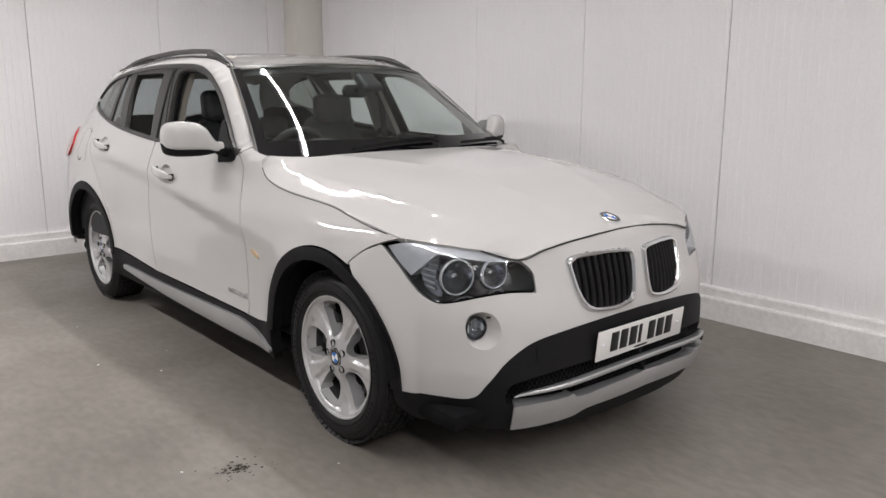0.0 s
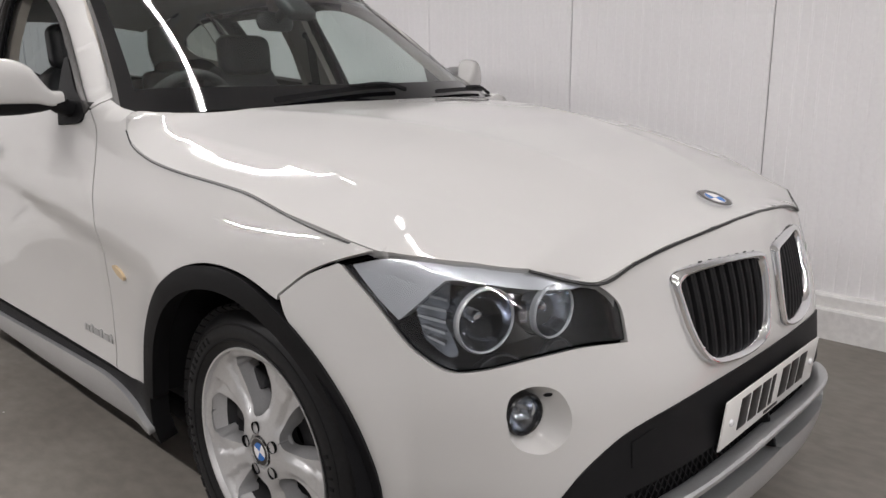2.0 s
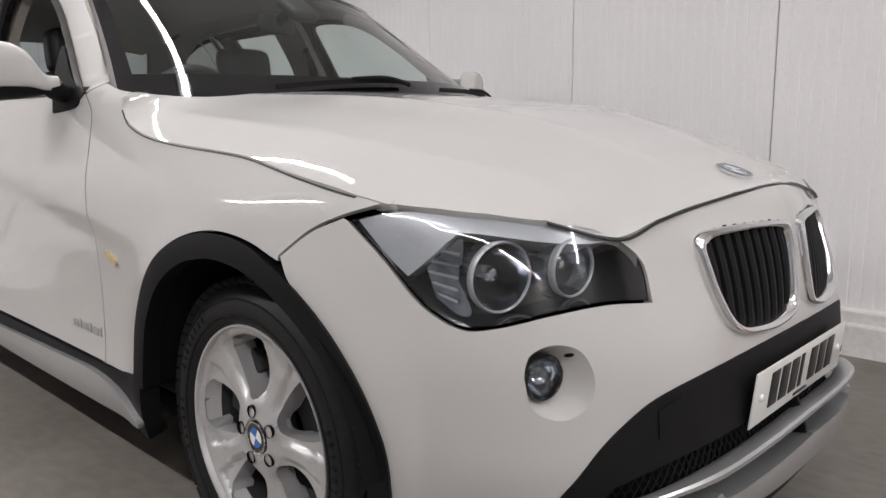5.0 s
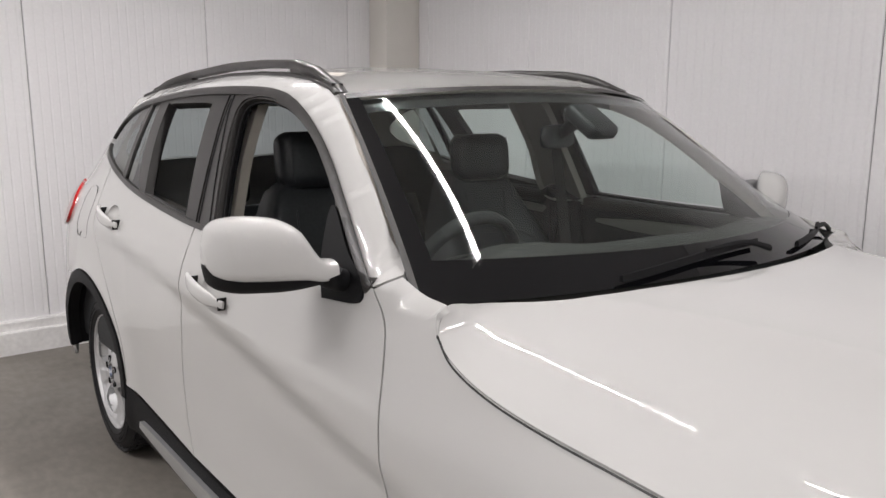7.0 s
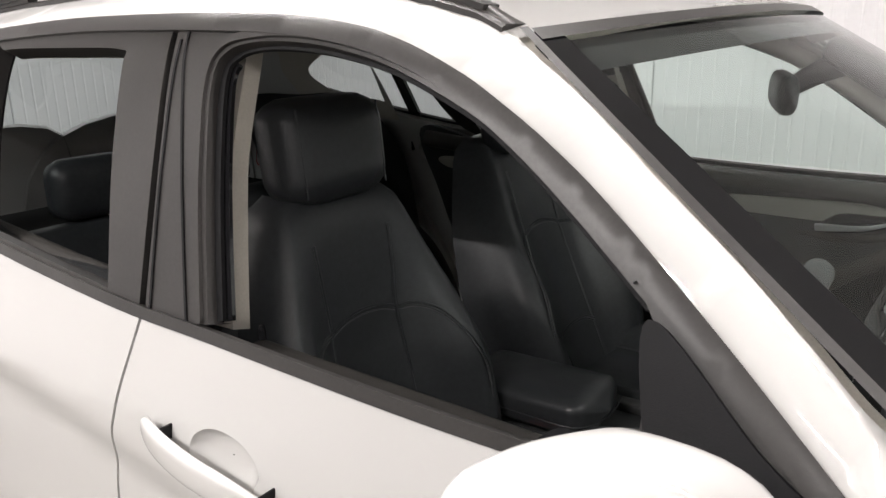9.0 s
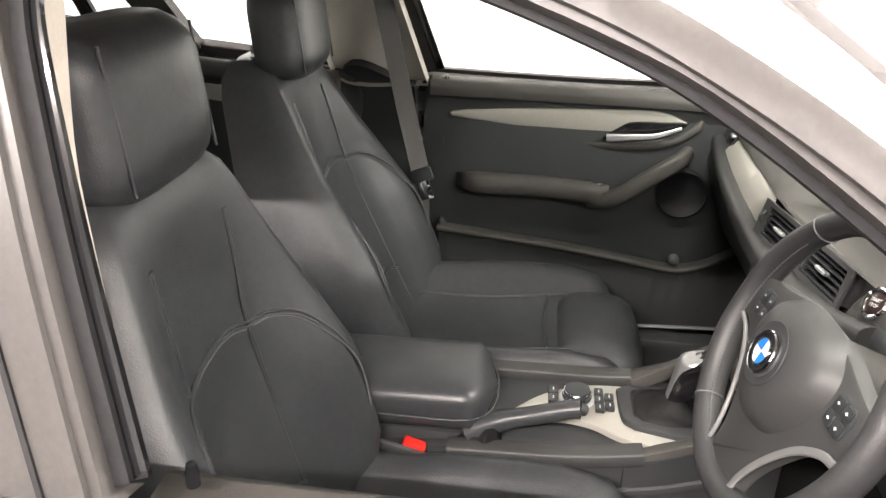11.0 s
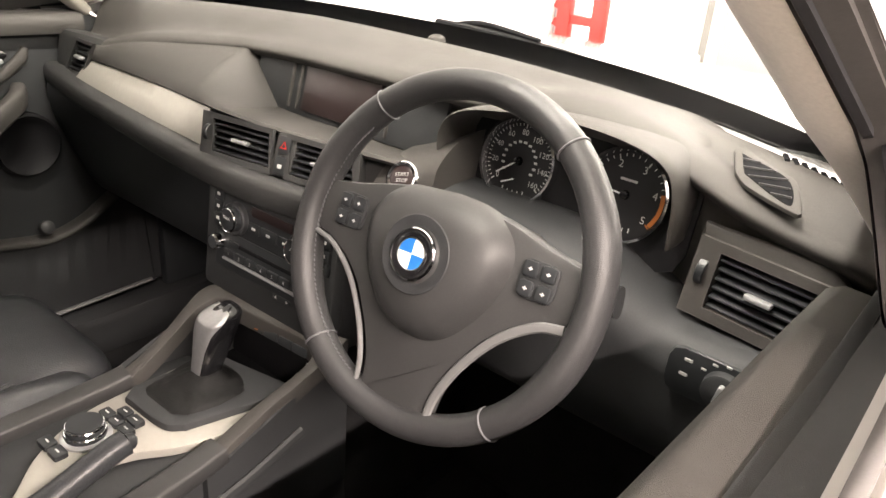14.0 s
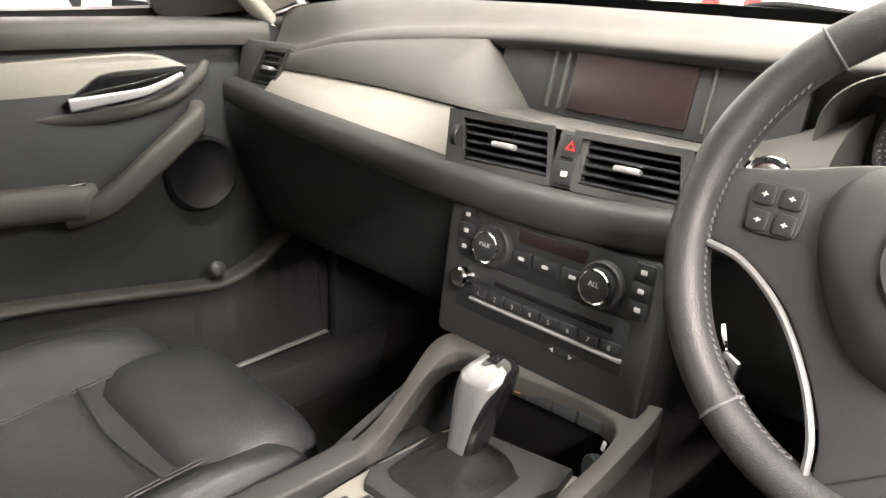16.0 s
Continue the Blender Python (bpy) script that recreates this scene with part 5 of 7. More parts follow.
# ---------- inside the car ----------
OUTER = set(o.name for o in car.children)


def cabin_parts(whole):
    """The parts of the car's inside that move as one with its floor."""
    return [o for o in whole.children if o.name not in OUTER and o.name.split(".")[0] not in SHELL_LININGS]


def tri_box(bm, pts_low, pts_high):
    """A prism between two equal outlines."""
    k = len(pts_low)
    add(bm, list(pts_low) + list(pts_high), [(i, (i + 1) % k, k + (i + 1) % k, k + i) for i in range(k)] + [tuple(range(k))[::-1], tuple(range(k, 2 * k))])
    return bm


def rings_mesh(rings, cap=True):
    bm = bmesh.new()
    k = len(rings[0])
    vs = [[bm.verts.new(p) for p in r] for r in rings]
    for a, b in zip(vs, vs[1:]):
        for j in range(k):
            bm.faces.new((a[j], a[(j + 1) % k], b[(j + 1) % k], b[j]))
    if cap:
        bm.faces.new(vs[0][::-1]), bm.faces.new(vs[-1])
    return bm


def plane_panel(name, pts, place, mat, parent, thick=.01, bevel=.004, label="", base=True):
    """A plate with rounded rims: 2D outline, put into the world by place(a, b, depth)."""
    o = np.array(pts, float)
    c = o.mean(0)
    k = len(o)
    area = (o[:, 0] * np.roll(o[:, 1], -1) - np.roll(o[:, 0], -1) * o[:, 1]).sum()
    t = np.roll(o, -1, 0) - np.roll(o, 1, 0)
    n = np.stack([t[:, 1], -t[:, 0]], -1) / np.linalg.norm(t, axis=1)[:, None] * (1 if area > 0 else -1)
    layers = [(0, 0), (0, thick - bevel), (-.3 * bevel, thick - .3 * bevel), (-bevel, thick)]
    bm = bmesh.new()
    vs = [[bm.verts.new(place(*(o[i] + n[i] * off), h)) for i in range(k)] for off, h in layers]
    for a, b in zip(vs, vs[1:]):
        for j in range(k):
            bm.faces.new((a[j], a[(j + 1) % k], b[(j + 1) % k], b[j]))
    bm.faces.new(vs[-1])
    if base:
        bm.faces.new(vs[0][::-1])
    bmesh.ops.triangulate(bm, faces=[f for f in bm.faces if len(f.verts) > 4])
    return part(name, bm, mat, parent, label, smooth=40)


# --- seats ---
def seat(cx, yoff, facing_label, lean=0.0, head_dy=0.0, head_dz=0.0):
    """Front seat: cushion, backrest, head restraint."""
    def ringpts(half, yf, yb, bol, z, tilt=0.0, k=40):
        """Section of the backrest at height z: yf front, yb rear, bol how far the wings stand forward."""
        out = []
        for j in range(k):
            a = 2 * math.pi * j / k
            c, s = math.cos(a), math.sin(a)
            x = half * math.copysign(abs(c) ** .55, c)
            if s >= 0:
                v = abs(x) / half
                wing = bol * np.clip((v - .34) / .42, 0, 1) ** 1.15
                edge = max(0, (v - .86) / .14)
                y = yf + wing - (wing + .6 * (yf - yb)) * edge ** 2.2 * .55
                y = yb + (y - yb) * abs(s) ** .28 if abs(s) < .5 else y
            else:
                y = (yf + yb) / 2 + ((yb - yf) / 2) * abs(s) ** .6
            out.append((cx + x, y + yoff, z))
        return out
    rings = []
    for t in np.linspace(0, 1, 22):
        z = .56 + .635 * t
        yf = -1.605 - (.215 - lean) * t - .02 * math.sin(math.pi * t)
        yb = yf - (.135 - .035 * t)
        half = float(np.interp(t, (0, .15, .4, .65, .85, .95, 1), (.228, .268, .280, .240, .184, .158, .118)))
        bol = float(np.interp(t, (0, .2, .45, .7, .9, 1), (.045, .092, .094, .042, .010, 0)))
        if t > .93:
            yf, yb = yf - .018 * (t - .93) / .07, yb + .018 * (t - .93) / .07
        rings.append(ringpts(half, yf, yb, bol, z))
    base = part("front_seat", rings_mesh(rings), LEATHER, car, facing_label, smooth=70)

    # cushion, drawn along y
    rings = []
    for t in np.linspace(0, 1, 22):
        y = -1.66 + .535 * t
        half = float(np.interp(t, (0, .2, .6, .9, 1), (.225, .250, .255, .245, .215)))
        top = float(np.interp(t, (0, .3, .7, .9, 1), (.590, .590, .612, .618, .585)))
        if t > .96:
            top -= .012
        bol = float(np.interp(t, (0, .4, .75, .95, 1), (.055, .065, .050, .020, .0)))
        r = []
        for j in range(36):
            a = 2 * math.pi * j / 36
            c, s = math.cos(a), math.sin(a)
            x = half * math.copysign(abs(c) ** .5, c)
            v = abs(x) / half
            if s >= 0:
                z = top + bol * float(np.clip((v - .50) / .25, 0, 1)) ** 1.3 - .035 * max(0, (v - .85) / .15) ** 2
                z = .50 + (z - .50) * (abs(s) ** .25 if abs(s) < .5 else 1)
            else:
                z = .50 - .09 * abs(s) ** .5
            r.append((cx + x, y + yoff, z))
        rings.append(r)
    cushion = part("cushion", rings_mesh(rings), LEATHER, base, smooth=70)
    # thigh support at the front edge
    rings = []
    for t in np.linspace(0, 1, 15):
        x = cx - .185 + .37 * t
        e = math.sqrt(max(.02, 1 - (2 * t - 1) ** 6))
        r = [(x, -1.185 + yoff + .100 * e * math.copysign(abs(math.cos(a)) ** .7, math.cos(a)), .565 + .075 * e * math.copysign(abs(math.sin(a)) ** .7, math.sin(a))) for a in np.linspace(0, 2 * math.pi, 22, endpoint=False)]
        rings.append(r)
    part("thigh_support", rings_mesh(rings), LEATHER, base, smooth=70)

    # head restraint
    rings = []
    for t in np.linspace(0, 1, 18):
        e = 2 * t - 1
        w = .132 * (1 - abs(e) ** 7 * .30)
        dep = .056 * (1 - abs(e) ** 5 * .45)
        z = 1.268 + head_dz + .090 * e
        yc = -1.850 + head_dy + lean + yoff - .018 * t
        rings.append([(cx + w * math.copysign(abs(math.cos(a)) ** .45, math.cos(a)), yc + dep * math.copysign(abs(math.sin(a)) ** .6, math.sin(a)) - .010 * (math.cos(a)) ** 2 * (1 if math.sin(a) > 0 else 0), z)
                      for a in np.linspace(0, 2 * math.pi, 40, endpoint=False)])
    head = part("headrest", rings_mesh(rings), LEATHER, base, smooth=60)
    for e in (-1, 1):
        bm = bmesh.new()
        lathe(bm, [(.007, 0), (.007, .08)], pose(cx + e * .07, -1.866 + lean + yoff, 1.135, 4), 14)
        part("headrest_post", bm, CHROME, base)
        bm = bmesh.new()
        lathe(bm, [(0, .004), (.015, .004), (.019, 0), (.019, -.02)], pose(cx + e * .07, -1.864 + lean + yoff, 1.193, 4), 18)
        part("post_collar", bm, BUTTON, base)
    # raised seams, as thin cords on the leather
    def cord(points, r=.0022, mat=LEATHER):
        bm = bmesh.new()
        sweep(bm, rounded(points, 5), oval(r, r, 6))
        part("seam", bm, mat, base, smooth=80)
    def crease(points):
        """Two rolls of leather pulled together along a seam, with a dark thread between."""
        p = np.array(rounded(points, 5))
        for o in (-.0030, .0030):
            t = np.gradient(p, axis=0)
            n = np.stack([t[:, 2], 0 * t[:, 0], -t[:, 0]], -1)
            n /= np.maximum(1e-6, np.linalg.norm(n, axis=1))[:, None]
            bm = bmesh.new()
            sweep(bm, [tuple(q) for q in p + n * o + np.array((0, -.0008, 0))], oval(.0031, .0022, 8))
            part("seam", bm, LEATHER, base, smooth=80)
    def front(v, t):
        """A place on the face of the backrest."""
        half = float(np.interp(t, (0, .15, .4, .65, .85, .95, 1), (.228, .268, .280, .240, .184, .158, .118)))
        bol = float(np.interp(t, (0, .2, .45, .7, .9, 1), (.045, .092, .094, .042, .010, 0)))
        wing = bol * float(np.clip((abs(v) - .34) / .42, 0, 1)) ** 1.15
        return (cx + v * half, -1.605 - (.215 - lean) * t - .02 * math.sin(math.pi * t) + wing + yoff + .0015, .56 + .635 * t)
    for e in (-1, 1):
        crease([front(e * v, t) for v, t in ((.36, .03), (.35, .2), (.35, .4), (.37, .61), (.46, .76), (.56, .87))])
        crease([front(e * v, t) for v, t in ((.37, .61), (.52, .610), (.68, .570), (.78, .46), (.83, .33), (.83, .12))])
        cord([front(e * v, t) for v, t in ((.39, .602), (.52, .600), (.665, .560), (.765, .45), (.815, .32), (.815, .12))], .0011, STITCH)
        for k in range(2):
            cord([(cx + e * (.125 - .006 * k), -1.64 + yoff, .602 + .002), (cx + e * (.128 - .006 * k), -1.45 + yoff, .606), (cx + e * (.130 - .006 * k), -1.30 + yoff, .621), (cx + e * (.135 - .006 * k), -1.17 + yoff, .632)], .0015)
        cord([(cx + e * .100, -1.804 + head_dy + lean + yoff - .018 * k, 1.195 + head_dz + .150 * k) for k in (0, .33, .66, 1)], .002)
    crease([front(v, t) for v, t in ((-.37, .61), (-.2, .632), (0, .640), (.2, .632), (.37, .61))])
    cord([front(v, t) for v, t in ((-.36, .600), (-.2, .622), (0, .630), (.2, .622), (.36, .600))], .0011, STITCH)
    crease([front(v, t) for v, t in ((-.35, .19), (-.2, .215), (0, .222), (.2, .215), (.35, .19))])
    cord([(cx - .13, -1.295 + yoff, .622), (cx, -1.305 + yoff, .6165), (cx + .13, -1.295 + yoff, .622)])
    # plinth on the floor
    bm = bmesh.new()
    block(bm, .40, .42, .14, pose(cx, -1.42 + yoff, .38), .03, 3)
    part("seat_base", bm, DASHLOW, base)
    return base


seat(.395, -.014, "black leather bolstered front seat with stitched panels", .075)
seat(-.375, 0.0, "black leather bolstered front seat with stitched panels", -.045, .045, -.022)

# rear bench
rings = []
for t in np.linspace(0, 1, 12):
    z, y = .52 + .50 * t, -2.46 - .17 * t
    rings.append([(.60 * math.copysign(abs(math.cos(a)) ** .3, math.cos(a)), y + .075 * (1 - .5 * t ** 6) * math.copysign(abs(math.sin(a)) ** .5, math.sin(a)), z) for a in np.linspace(0, 2 * math.pi, 40, endpoint=False)])
bench = part("rear_seat", rings_mesh(rings), LEATHER, car, "black leather rear bench", smooth=60)
rings = []
for t in np.linspace(0, 1, 12):
    y = -2.46 + .50 * t
    rings.append([(.60 * math.copysign(abs(math.cos(a)) ** .3, math.cos(a)), y, .50 + .085 * (1 - .4 * t ** 6) * math.copysign(abs(math.sin(a)) ** .5, math.sin(a))) for a in np.linspace(0, 2 * math.pi, 40, endpoint=False)])
part("cushion", rings_mesh(rings), LEATHER, bench, smooth=60)
for cx in (-.37, 0, .37):
    rings = []
    for t in np.linspace(0, 1, 12):
        e = 2 * t - 1
        w, dep = .115 * (1 - abs(e) ** 6 * .3), .045 * (1 - abs(e) ** 5 * .4)
        rings.append([(cx + w * math.copysign(abs(math.cos(a)) ** .45, math.cos(a)), -2.665 + dep * math.copysign(abs(math.sin(a)) ** .6, math.sin(a)), 1.10 + .075 * e) for a in np.linspace(0, 2 * math.pi, 28, endpoint=False)])
    part("headrest", rings_mesh(rings), LEATHER, bench, smooth=60)

# --- floor, firewall, headlining ---
bm = bmesh.new()
block(bm, 1.42, 2.6, .04, pose(0, -1.75, .31), .01)
block(bm, 1.36, .04, .56, pose(0, -.52, .60, -20), .01)
block(bm, .24, 1.9, .22, pose(0, -1.5, .42), .05, 3)
part("carpet", bm, CARPET, car)
bm = bmesh.new()
block(bm, 1.30, .75, .30, pose(0, -3.05, .72), .04, 3)
part("luggage_cover", bm, CARPET, car)
grid_part("headlining", lambda v, s: roof_surf(v, s) - np.array((0, 0, .022)), -.95, .95, .02, 1, 31, 30, LINER, car, "pale cream cloth headlining")
for side in (False, True):
    tag = {"mirror": side, "facing": (1, 0, 0)}
    # linings of the pillars, inside the skin
    panel("pillar_lining", loop(on_side(SCREEN_EDGE[1:] + [(-1.31, 1.445), (-1.40, 1.462)]), on_side([(-1.40, 1.425), (-1.268, 1.385), (-1.13, 1.310), (-.976, 1.196), (-.85, 1.090), (-.79, 1.05)]), step=.03), skin(-.020), LINER, car, lip=0, back=.002, mirror=side)
    sx = -1 if side else 1
    beam = [shell(uy(y), z - .004) - np.array((o, .006, .006)) for y, z, o in [(y, z, .040) for y, z in DLO_TOP[:8]]]
    bm = bmesh.new()
    sweep(bm, rounded([(sx * p[0], p[1], p[2]) for p in beam], 5), oval(.033, .022, 16, 2.4), scale=[min(1, .55 + .045 * k) for k in range(36)])
    part("pillar_cover", bm, LINER, car, "cream windscreen pillar cover", smooth=70)
    panel("roof_side_lining", loop(on_side([(-1.38, 1.422), (-1.56, 1.448), (-1.80, 1.46), (-2.10, 1.46), (-2.447, 1.447), (-2.70, 1.418)]), on_side([(-2.70, 1.47), (-2.2, 1.50), (-1.8, 1.505), (-1.4, 1.492)]), step=.03), skin(-.045), LINER, car, lip=0, back=.002, mirror=side)
    panel("pillar_lining", loop([S(-1.590, 1.045), S(-1.815, 1.05), S(-1.845, 1.25), S(-1.87, 1.46), S(-1.702, 1.455), S(-1.648, 1.25)], step=.03), skin(-.060), LINER, car, step=.03, lip=.03, back=.002, label="cream upper pillar trim", mirror=side)
    panel("pillar_lining", loop([S(-1.60, .42), S(-1.83, .42), S(-1.818, 1.047), S(-1.622, 1.043)], step=.03), skin(-.068), DASHLOW, car, step=.03, lip=.03, back=.002, label="black lower pillar trim", mirror=side)
    panel("pillar_lining", loop(on_side([(-2.52, 1.12), (-2.56, 1.30), (-2.60, 1.43), (-2.75, 1.42)]), on_side([(-2.95, 1.36), (-2.98, 1.28), (-2.95, 1.2)]), [S(-2.9, 1.14)], step=.03), skin(-.05), LINER, car, holes=[loop(on_side([(-2.56, 1.185), (-2.585, 1.385), (-2.72, 1.362), (-2.84, 1.31), (-2.86, 1.27), (-2.80, 1.22)]), step=.03)], lip=0, back=.002, mirror=side)
    panel("side_lining", loop(on_side([(-2.45, .42), (-2.60, 1.12), (-2.95, 1.20), (-3.3, 1.1), (-3.3, .4)]), step=.06), skin(-.06), DASHLOW, car, step=.06, lip=0, back=.002, mirror=side)
    # sills and kick panels
    bm = bmesh.new()
    sx = -1 if side else 1
    block(bm, .10, 2.0, .13, pose(sx * .72, -1.35, .36), .02)
    part("sill_cover", bm, DASHLOW, car)
    bm = bmesh.new()
    block(bm, .03, *((.34, .56, pose(sx * .722, -.55, .60)) if side else (.52, .56, pose(sx * .722, -.66, .60))), .01)
    part("kick_panel", bm, BUTTON, car)

# --- door linings ---
def door_lining(sx, front=True):
    """Inner door board with sill, trim wedge, handle, rest, pocket and loudspeaker."""
    def at(y, z, depth):
        x = .775 - .02 * max(0, (z - .95)) / .13 - depth
        return (sx * x, y, z)
    mir = sx < 0
    o = rounded([(-1.655, .42), (-1.665, .70), (-1.64, 1.00), (-1.625, 1.075 if mir else 1.045)], 4) + [(-1.3, 1.074 if mir else 1.045), (-1.0, 1.066 if mir else 1.045), (-.80, 1.055 if mir else 1.045), (-.76, .95), (-.70, .75), (-.68, .42)]
    board = plane_panel("door_lining", loop(o, step=.05), at, DASHLOW, car, .015, .006, "black inner door board with satin trim")
    # padded sill along the window
    bm = bmesh.new()
    path = rounded([(-1.625, 1.050), (-1.3, 1.047), (-1.0, 1.042), (-.84, 1.036)], 8)
    drop = 0 if sx < 0 else .006
    sweep(bm, [at(y, z - drop, .020 if mir else .030) for y, z in path], [(-.03, -.006), (-.035, .025), (-.02, .036), (.015, .030), (.022, .012), (.016, -.006)] if sx < 0 else [(.055, -.035), (.055, -.002), (-.015, .002), (-.030, -.006), (-.036, -.035)], up=(0, 0, 1))
    part("window_ledge", bm, DASH, board, smooth=60)
    bm = bmesh.new()
    lathe(bm, [(.0055, 0), (.0055, .012), (.004, .020), (0, .021)], pose(*at(-1.585, 1.072 - drop, .012)), 12)
    part("lock_pin", bm, GLOSS, board)
    # satin wedge
    plane_panel("trim_wedge", loop([(-1.575, .988), (-1.560, 1.003), (-1.40, 1.017), (-1.20, 1.025), (-1.06, 1.026), (-.995, 1.006), (-.985, .995)], [(-1.02, .985), (-1.10, .975), (-1.145, .948), (-1.30, .955), (-1.50, .978)], step=.02), at, SATIN, board, .027, .006, "pale satin champagne trim wedge")
    # middle pad
    plane_panel("door_pad", loop([(-1.60, .965), (-1.50, .972), (-1.30, .948), (-1.15, .940), (-1.02, .972), (-.985, .985), (-.97, .94), (-.985, .88), (-1.18, .80), (-1.56, .80), (-1.595, .86)], step=.03), at, LEATHER, board, .020, .006)
    # handle bowl and lever
    plane_panel("handle_bowl", ring([(-1.188, .949), (-1.150, .982), (-1.119, .998), (-1.052, 1.001), (-.988, 1.000), (-1.017, .973), (-1.066, .954), (-1.121, .946)], step=.010), at, GLOSS, board, .031, .003)
    bm = bmesh.new()
    sweep(bm, [at(y, z, d) for y, z, d in rounded([(-1.178, .955, .036), (-1.12, .962, .046), (-1.06, .970, .048), (-1.0, .990, .038)], 6)], oval(.005, .008, 10, 3.0), scale=[1.25 - .04 * k for k in range(19)])
    part("door_lever", bm, SILVER, board, "chrome inner door lever")
    # bow under the bowl
    bm = bmesh.new()
    sweep(bm, [at(y, z, d) for y, z, d in rounded([(-1.595, .968, .012), (-1.45, .962, .016), (-1.30, .942, .018), (-1.20, .934, .022), (-1.12, .932, .027), (-1.02, .950, .030), (-.965, .985, .026), (-.95, 1.005, .016)], 6)], oval(.009, .012, 10))
    part("door_bow", bm, DASH, board, smooth=70)
    # arm rest and pull
    rings = []
    for t in np.linspace(0, 1, 14):
        y = -1.555 + .395 * t
        e = min(1, t * 7) ** .5 * min(1, (1 - t) * 9 + .35) ** .5
        w, h = .048 * e, .028 * (.6 + .4 * e)
        zc = .822 - .012 * max(0, t - .6) / .4
        rings.append([at(y, zc + h * math.copysign(abs(math.sin(a)) ** .6, math.sin(a)), .030 + w * (1 + math.cos(a)) / 2) for a in np.linspace(0, 2 * math.pi, 18, endpoint=False)])
    part("arm_rest", rings_mesh(rings), DASH, board, smooth=70)
    bm = bmesh.new()
    sweep(bm, [at(y, z, d) for y, z, d in rounded([(-1.21, .790, .044), (-1.15, .806, .066), (-1.07, .866, .076), (-1.0, .914, .070), (-.975, .925, .034)], 6)], oval(.015, .021, 16, 3.2))
    part("door_pull", bm, DASH, board, "padded diagonal door pull")
    bm = bmesh.new()
    block(bm, .012, .035, .006, pose(*at(-1.195, .838, .055)), .002)
    part("window_switch", bm, CHROME, board)
    # loudspeaker
    bm = bmesh.new()
    lathe(bm, [(.066, -.02), (.066, .014), (.060, .020), (.054, .014), (.03, .006), (0, .006)], pose(*at(-.975, .818, .024), 0, -90 * sx, 0), 32)
    part("loudspeaker", bm, BLACK, board)
    # pocket lip
    lip = rounded([(-1.60, .690), (-1.45, .676), (-1.25, .655), (-1.08, .630), (-.97, .616), (-.90, .632), (-.85, .660), (-.80, .694), (-.76, .728)], 6)
    rings = [[at(y, z + .009 * math.copysign(abs(math.sin(a)) ** .7, math.sin(a)), .050 + .022 * math.copysign(abs(math.cos(a)) ** .7, math.cos(a))) for a in np.linspace(0, 2 * math.pi, 16, endpoint=False)] for y, z in lip]
    part("pocket_lip", rings_mesh(rings), DASH, board, smooth=70)
    plane_panel("door_pocket", loop([(-1.60, .44)] + lip + [(-.74, .44)], step=.04), at, DASHLOW, board, .056, .006)
    bm = bmesh.new()
    lathe(bm, [(.016, 0), (.014, .012), (.008, .016), (0, .017)], pose(*at(-.975, .645, .06), 0, -60 * sx, 0), 16)
    part("pocket_button", bm, CHARCOAL, board)
    return board


door_lining(-1), door_lining(1)
# the driver's loudspeaker wears a bright ring
bm = bmesh.new()
lathe(bm, [(.078, .0), (.080, .010), (.074, .016), (.066, .014), (.063, .004)], pose(.700, -.90, .860, 0, -90, 0), 40)
part("loudspeaker_ring", bm, CHROME, car)
bm = bmesh.new()
lathe(bm, [(.082, -.07), (.079, .002), (.070, .006), (.05, .002), (0, .0)], pose(.700, -.90, .860, 0, -90, 0), 40)
part("loudspeaker_housing", bm, BLACK, car)
for sx in (1, -1):
    def at_r(y, z, depth, sx=sx):
        return (sx * (.785 - .02 * max(0, (z - .95)) / .13 - depth), y, z)
    board = plane_panel("rear_door_lining", loop([(-1.84, .42), (-1.85, .80), (-1.83, 1.075), (-2.2, 1.10), (-2.48, 1.13), (-2.40, .85), (-2.28, .6), (-2.25, .42)], step=.05), at_r, DASHLOW, car, .018, .006, "black rear inner door board")
    plane_panel("trim_wedge", loop([(-1.88, .99), (-1.87, 1.025), (-2.1, 1.035), (-2.38, 1.04), (-2.36, 1.0), (-2.1, .985)], step=.03), at_r, SATIN, board, .030, .005)
    bm = bmesh.new()
    sweep(bm, [at_r(y, z, .035) for y, z in ((-1.86, 1.065), (-2.1, 1.075), (-2.44, 1.10))], oval(.022, .028, 12))
    part("window_ledge", bm, DASH, board, smooth=70)

# --- belts ---
sx = -1
bm = bmesh.new()
run = rounded([(sx * .672, -1.745, 1.335), (sx * .668, -1.715, 1.20), (sx * .66, -1.675, 1.02), (sx * .648, -1.635, .86)], 6)
sweep(bm, run, [(-.023, -.001), (-.023, .001), (.023, .001), (.023, -.001)], up=(sx * -1, .35, 0))
belt = part("seat_belt", bm, WEBBING, car, "grey seat belt hanging on the pillar")
bm = bmesh.new()
run = rounded([(sx * .648, -1.635, .845), (sx * .665, -1.632, .70), (sx * .69, -1.63, .48)], 5)
sweep(bm, run, [(-.020, -.001), (-.020, .001), (.020, .001), (.020, -.001)], up=(sx * -1, .35, 0))
part("belt_lower_run", bm, WEBBING, belt)
bm = bmesh.new()
block(bm, .012, .055, .035, pose(sx * .645, -1.632, .858, 20, 0, 0), .004)
part("belt_slider", bm, BUTTON, belt)
bm = bmesh.new()
block(bm, .004, .032, .055, pose(sx * .642, -1.622, .822, 18, 0, 0), .003)
part("belt_tongue", bm, CHROME, belt, "bright steel belt tongue")
bm = bmesh.new()
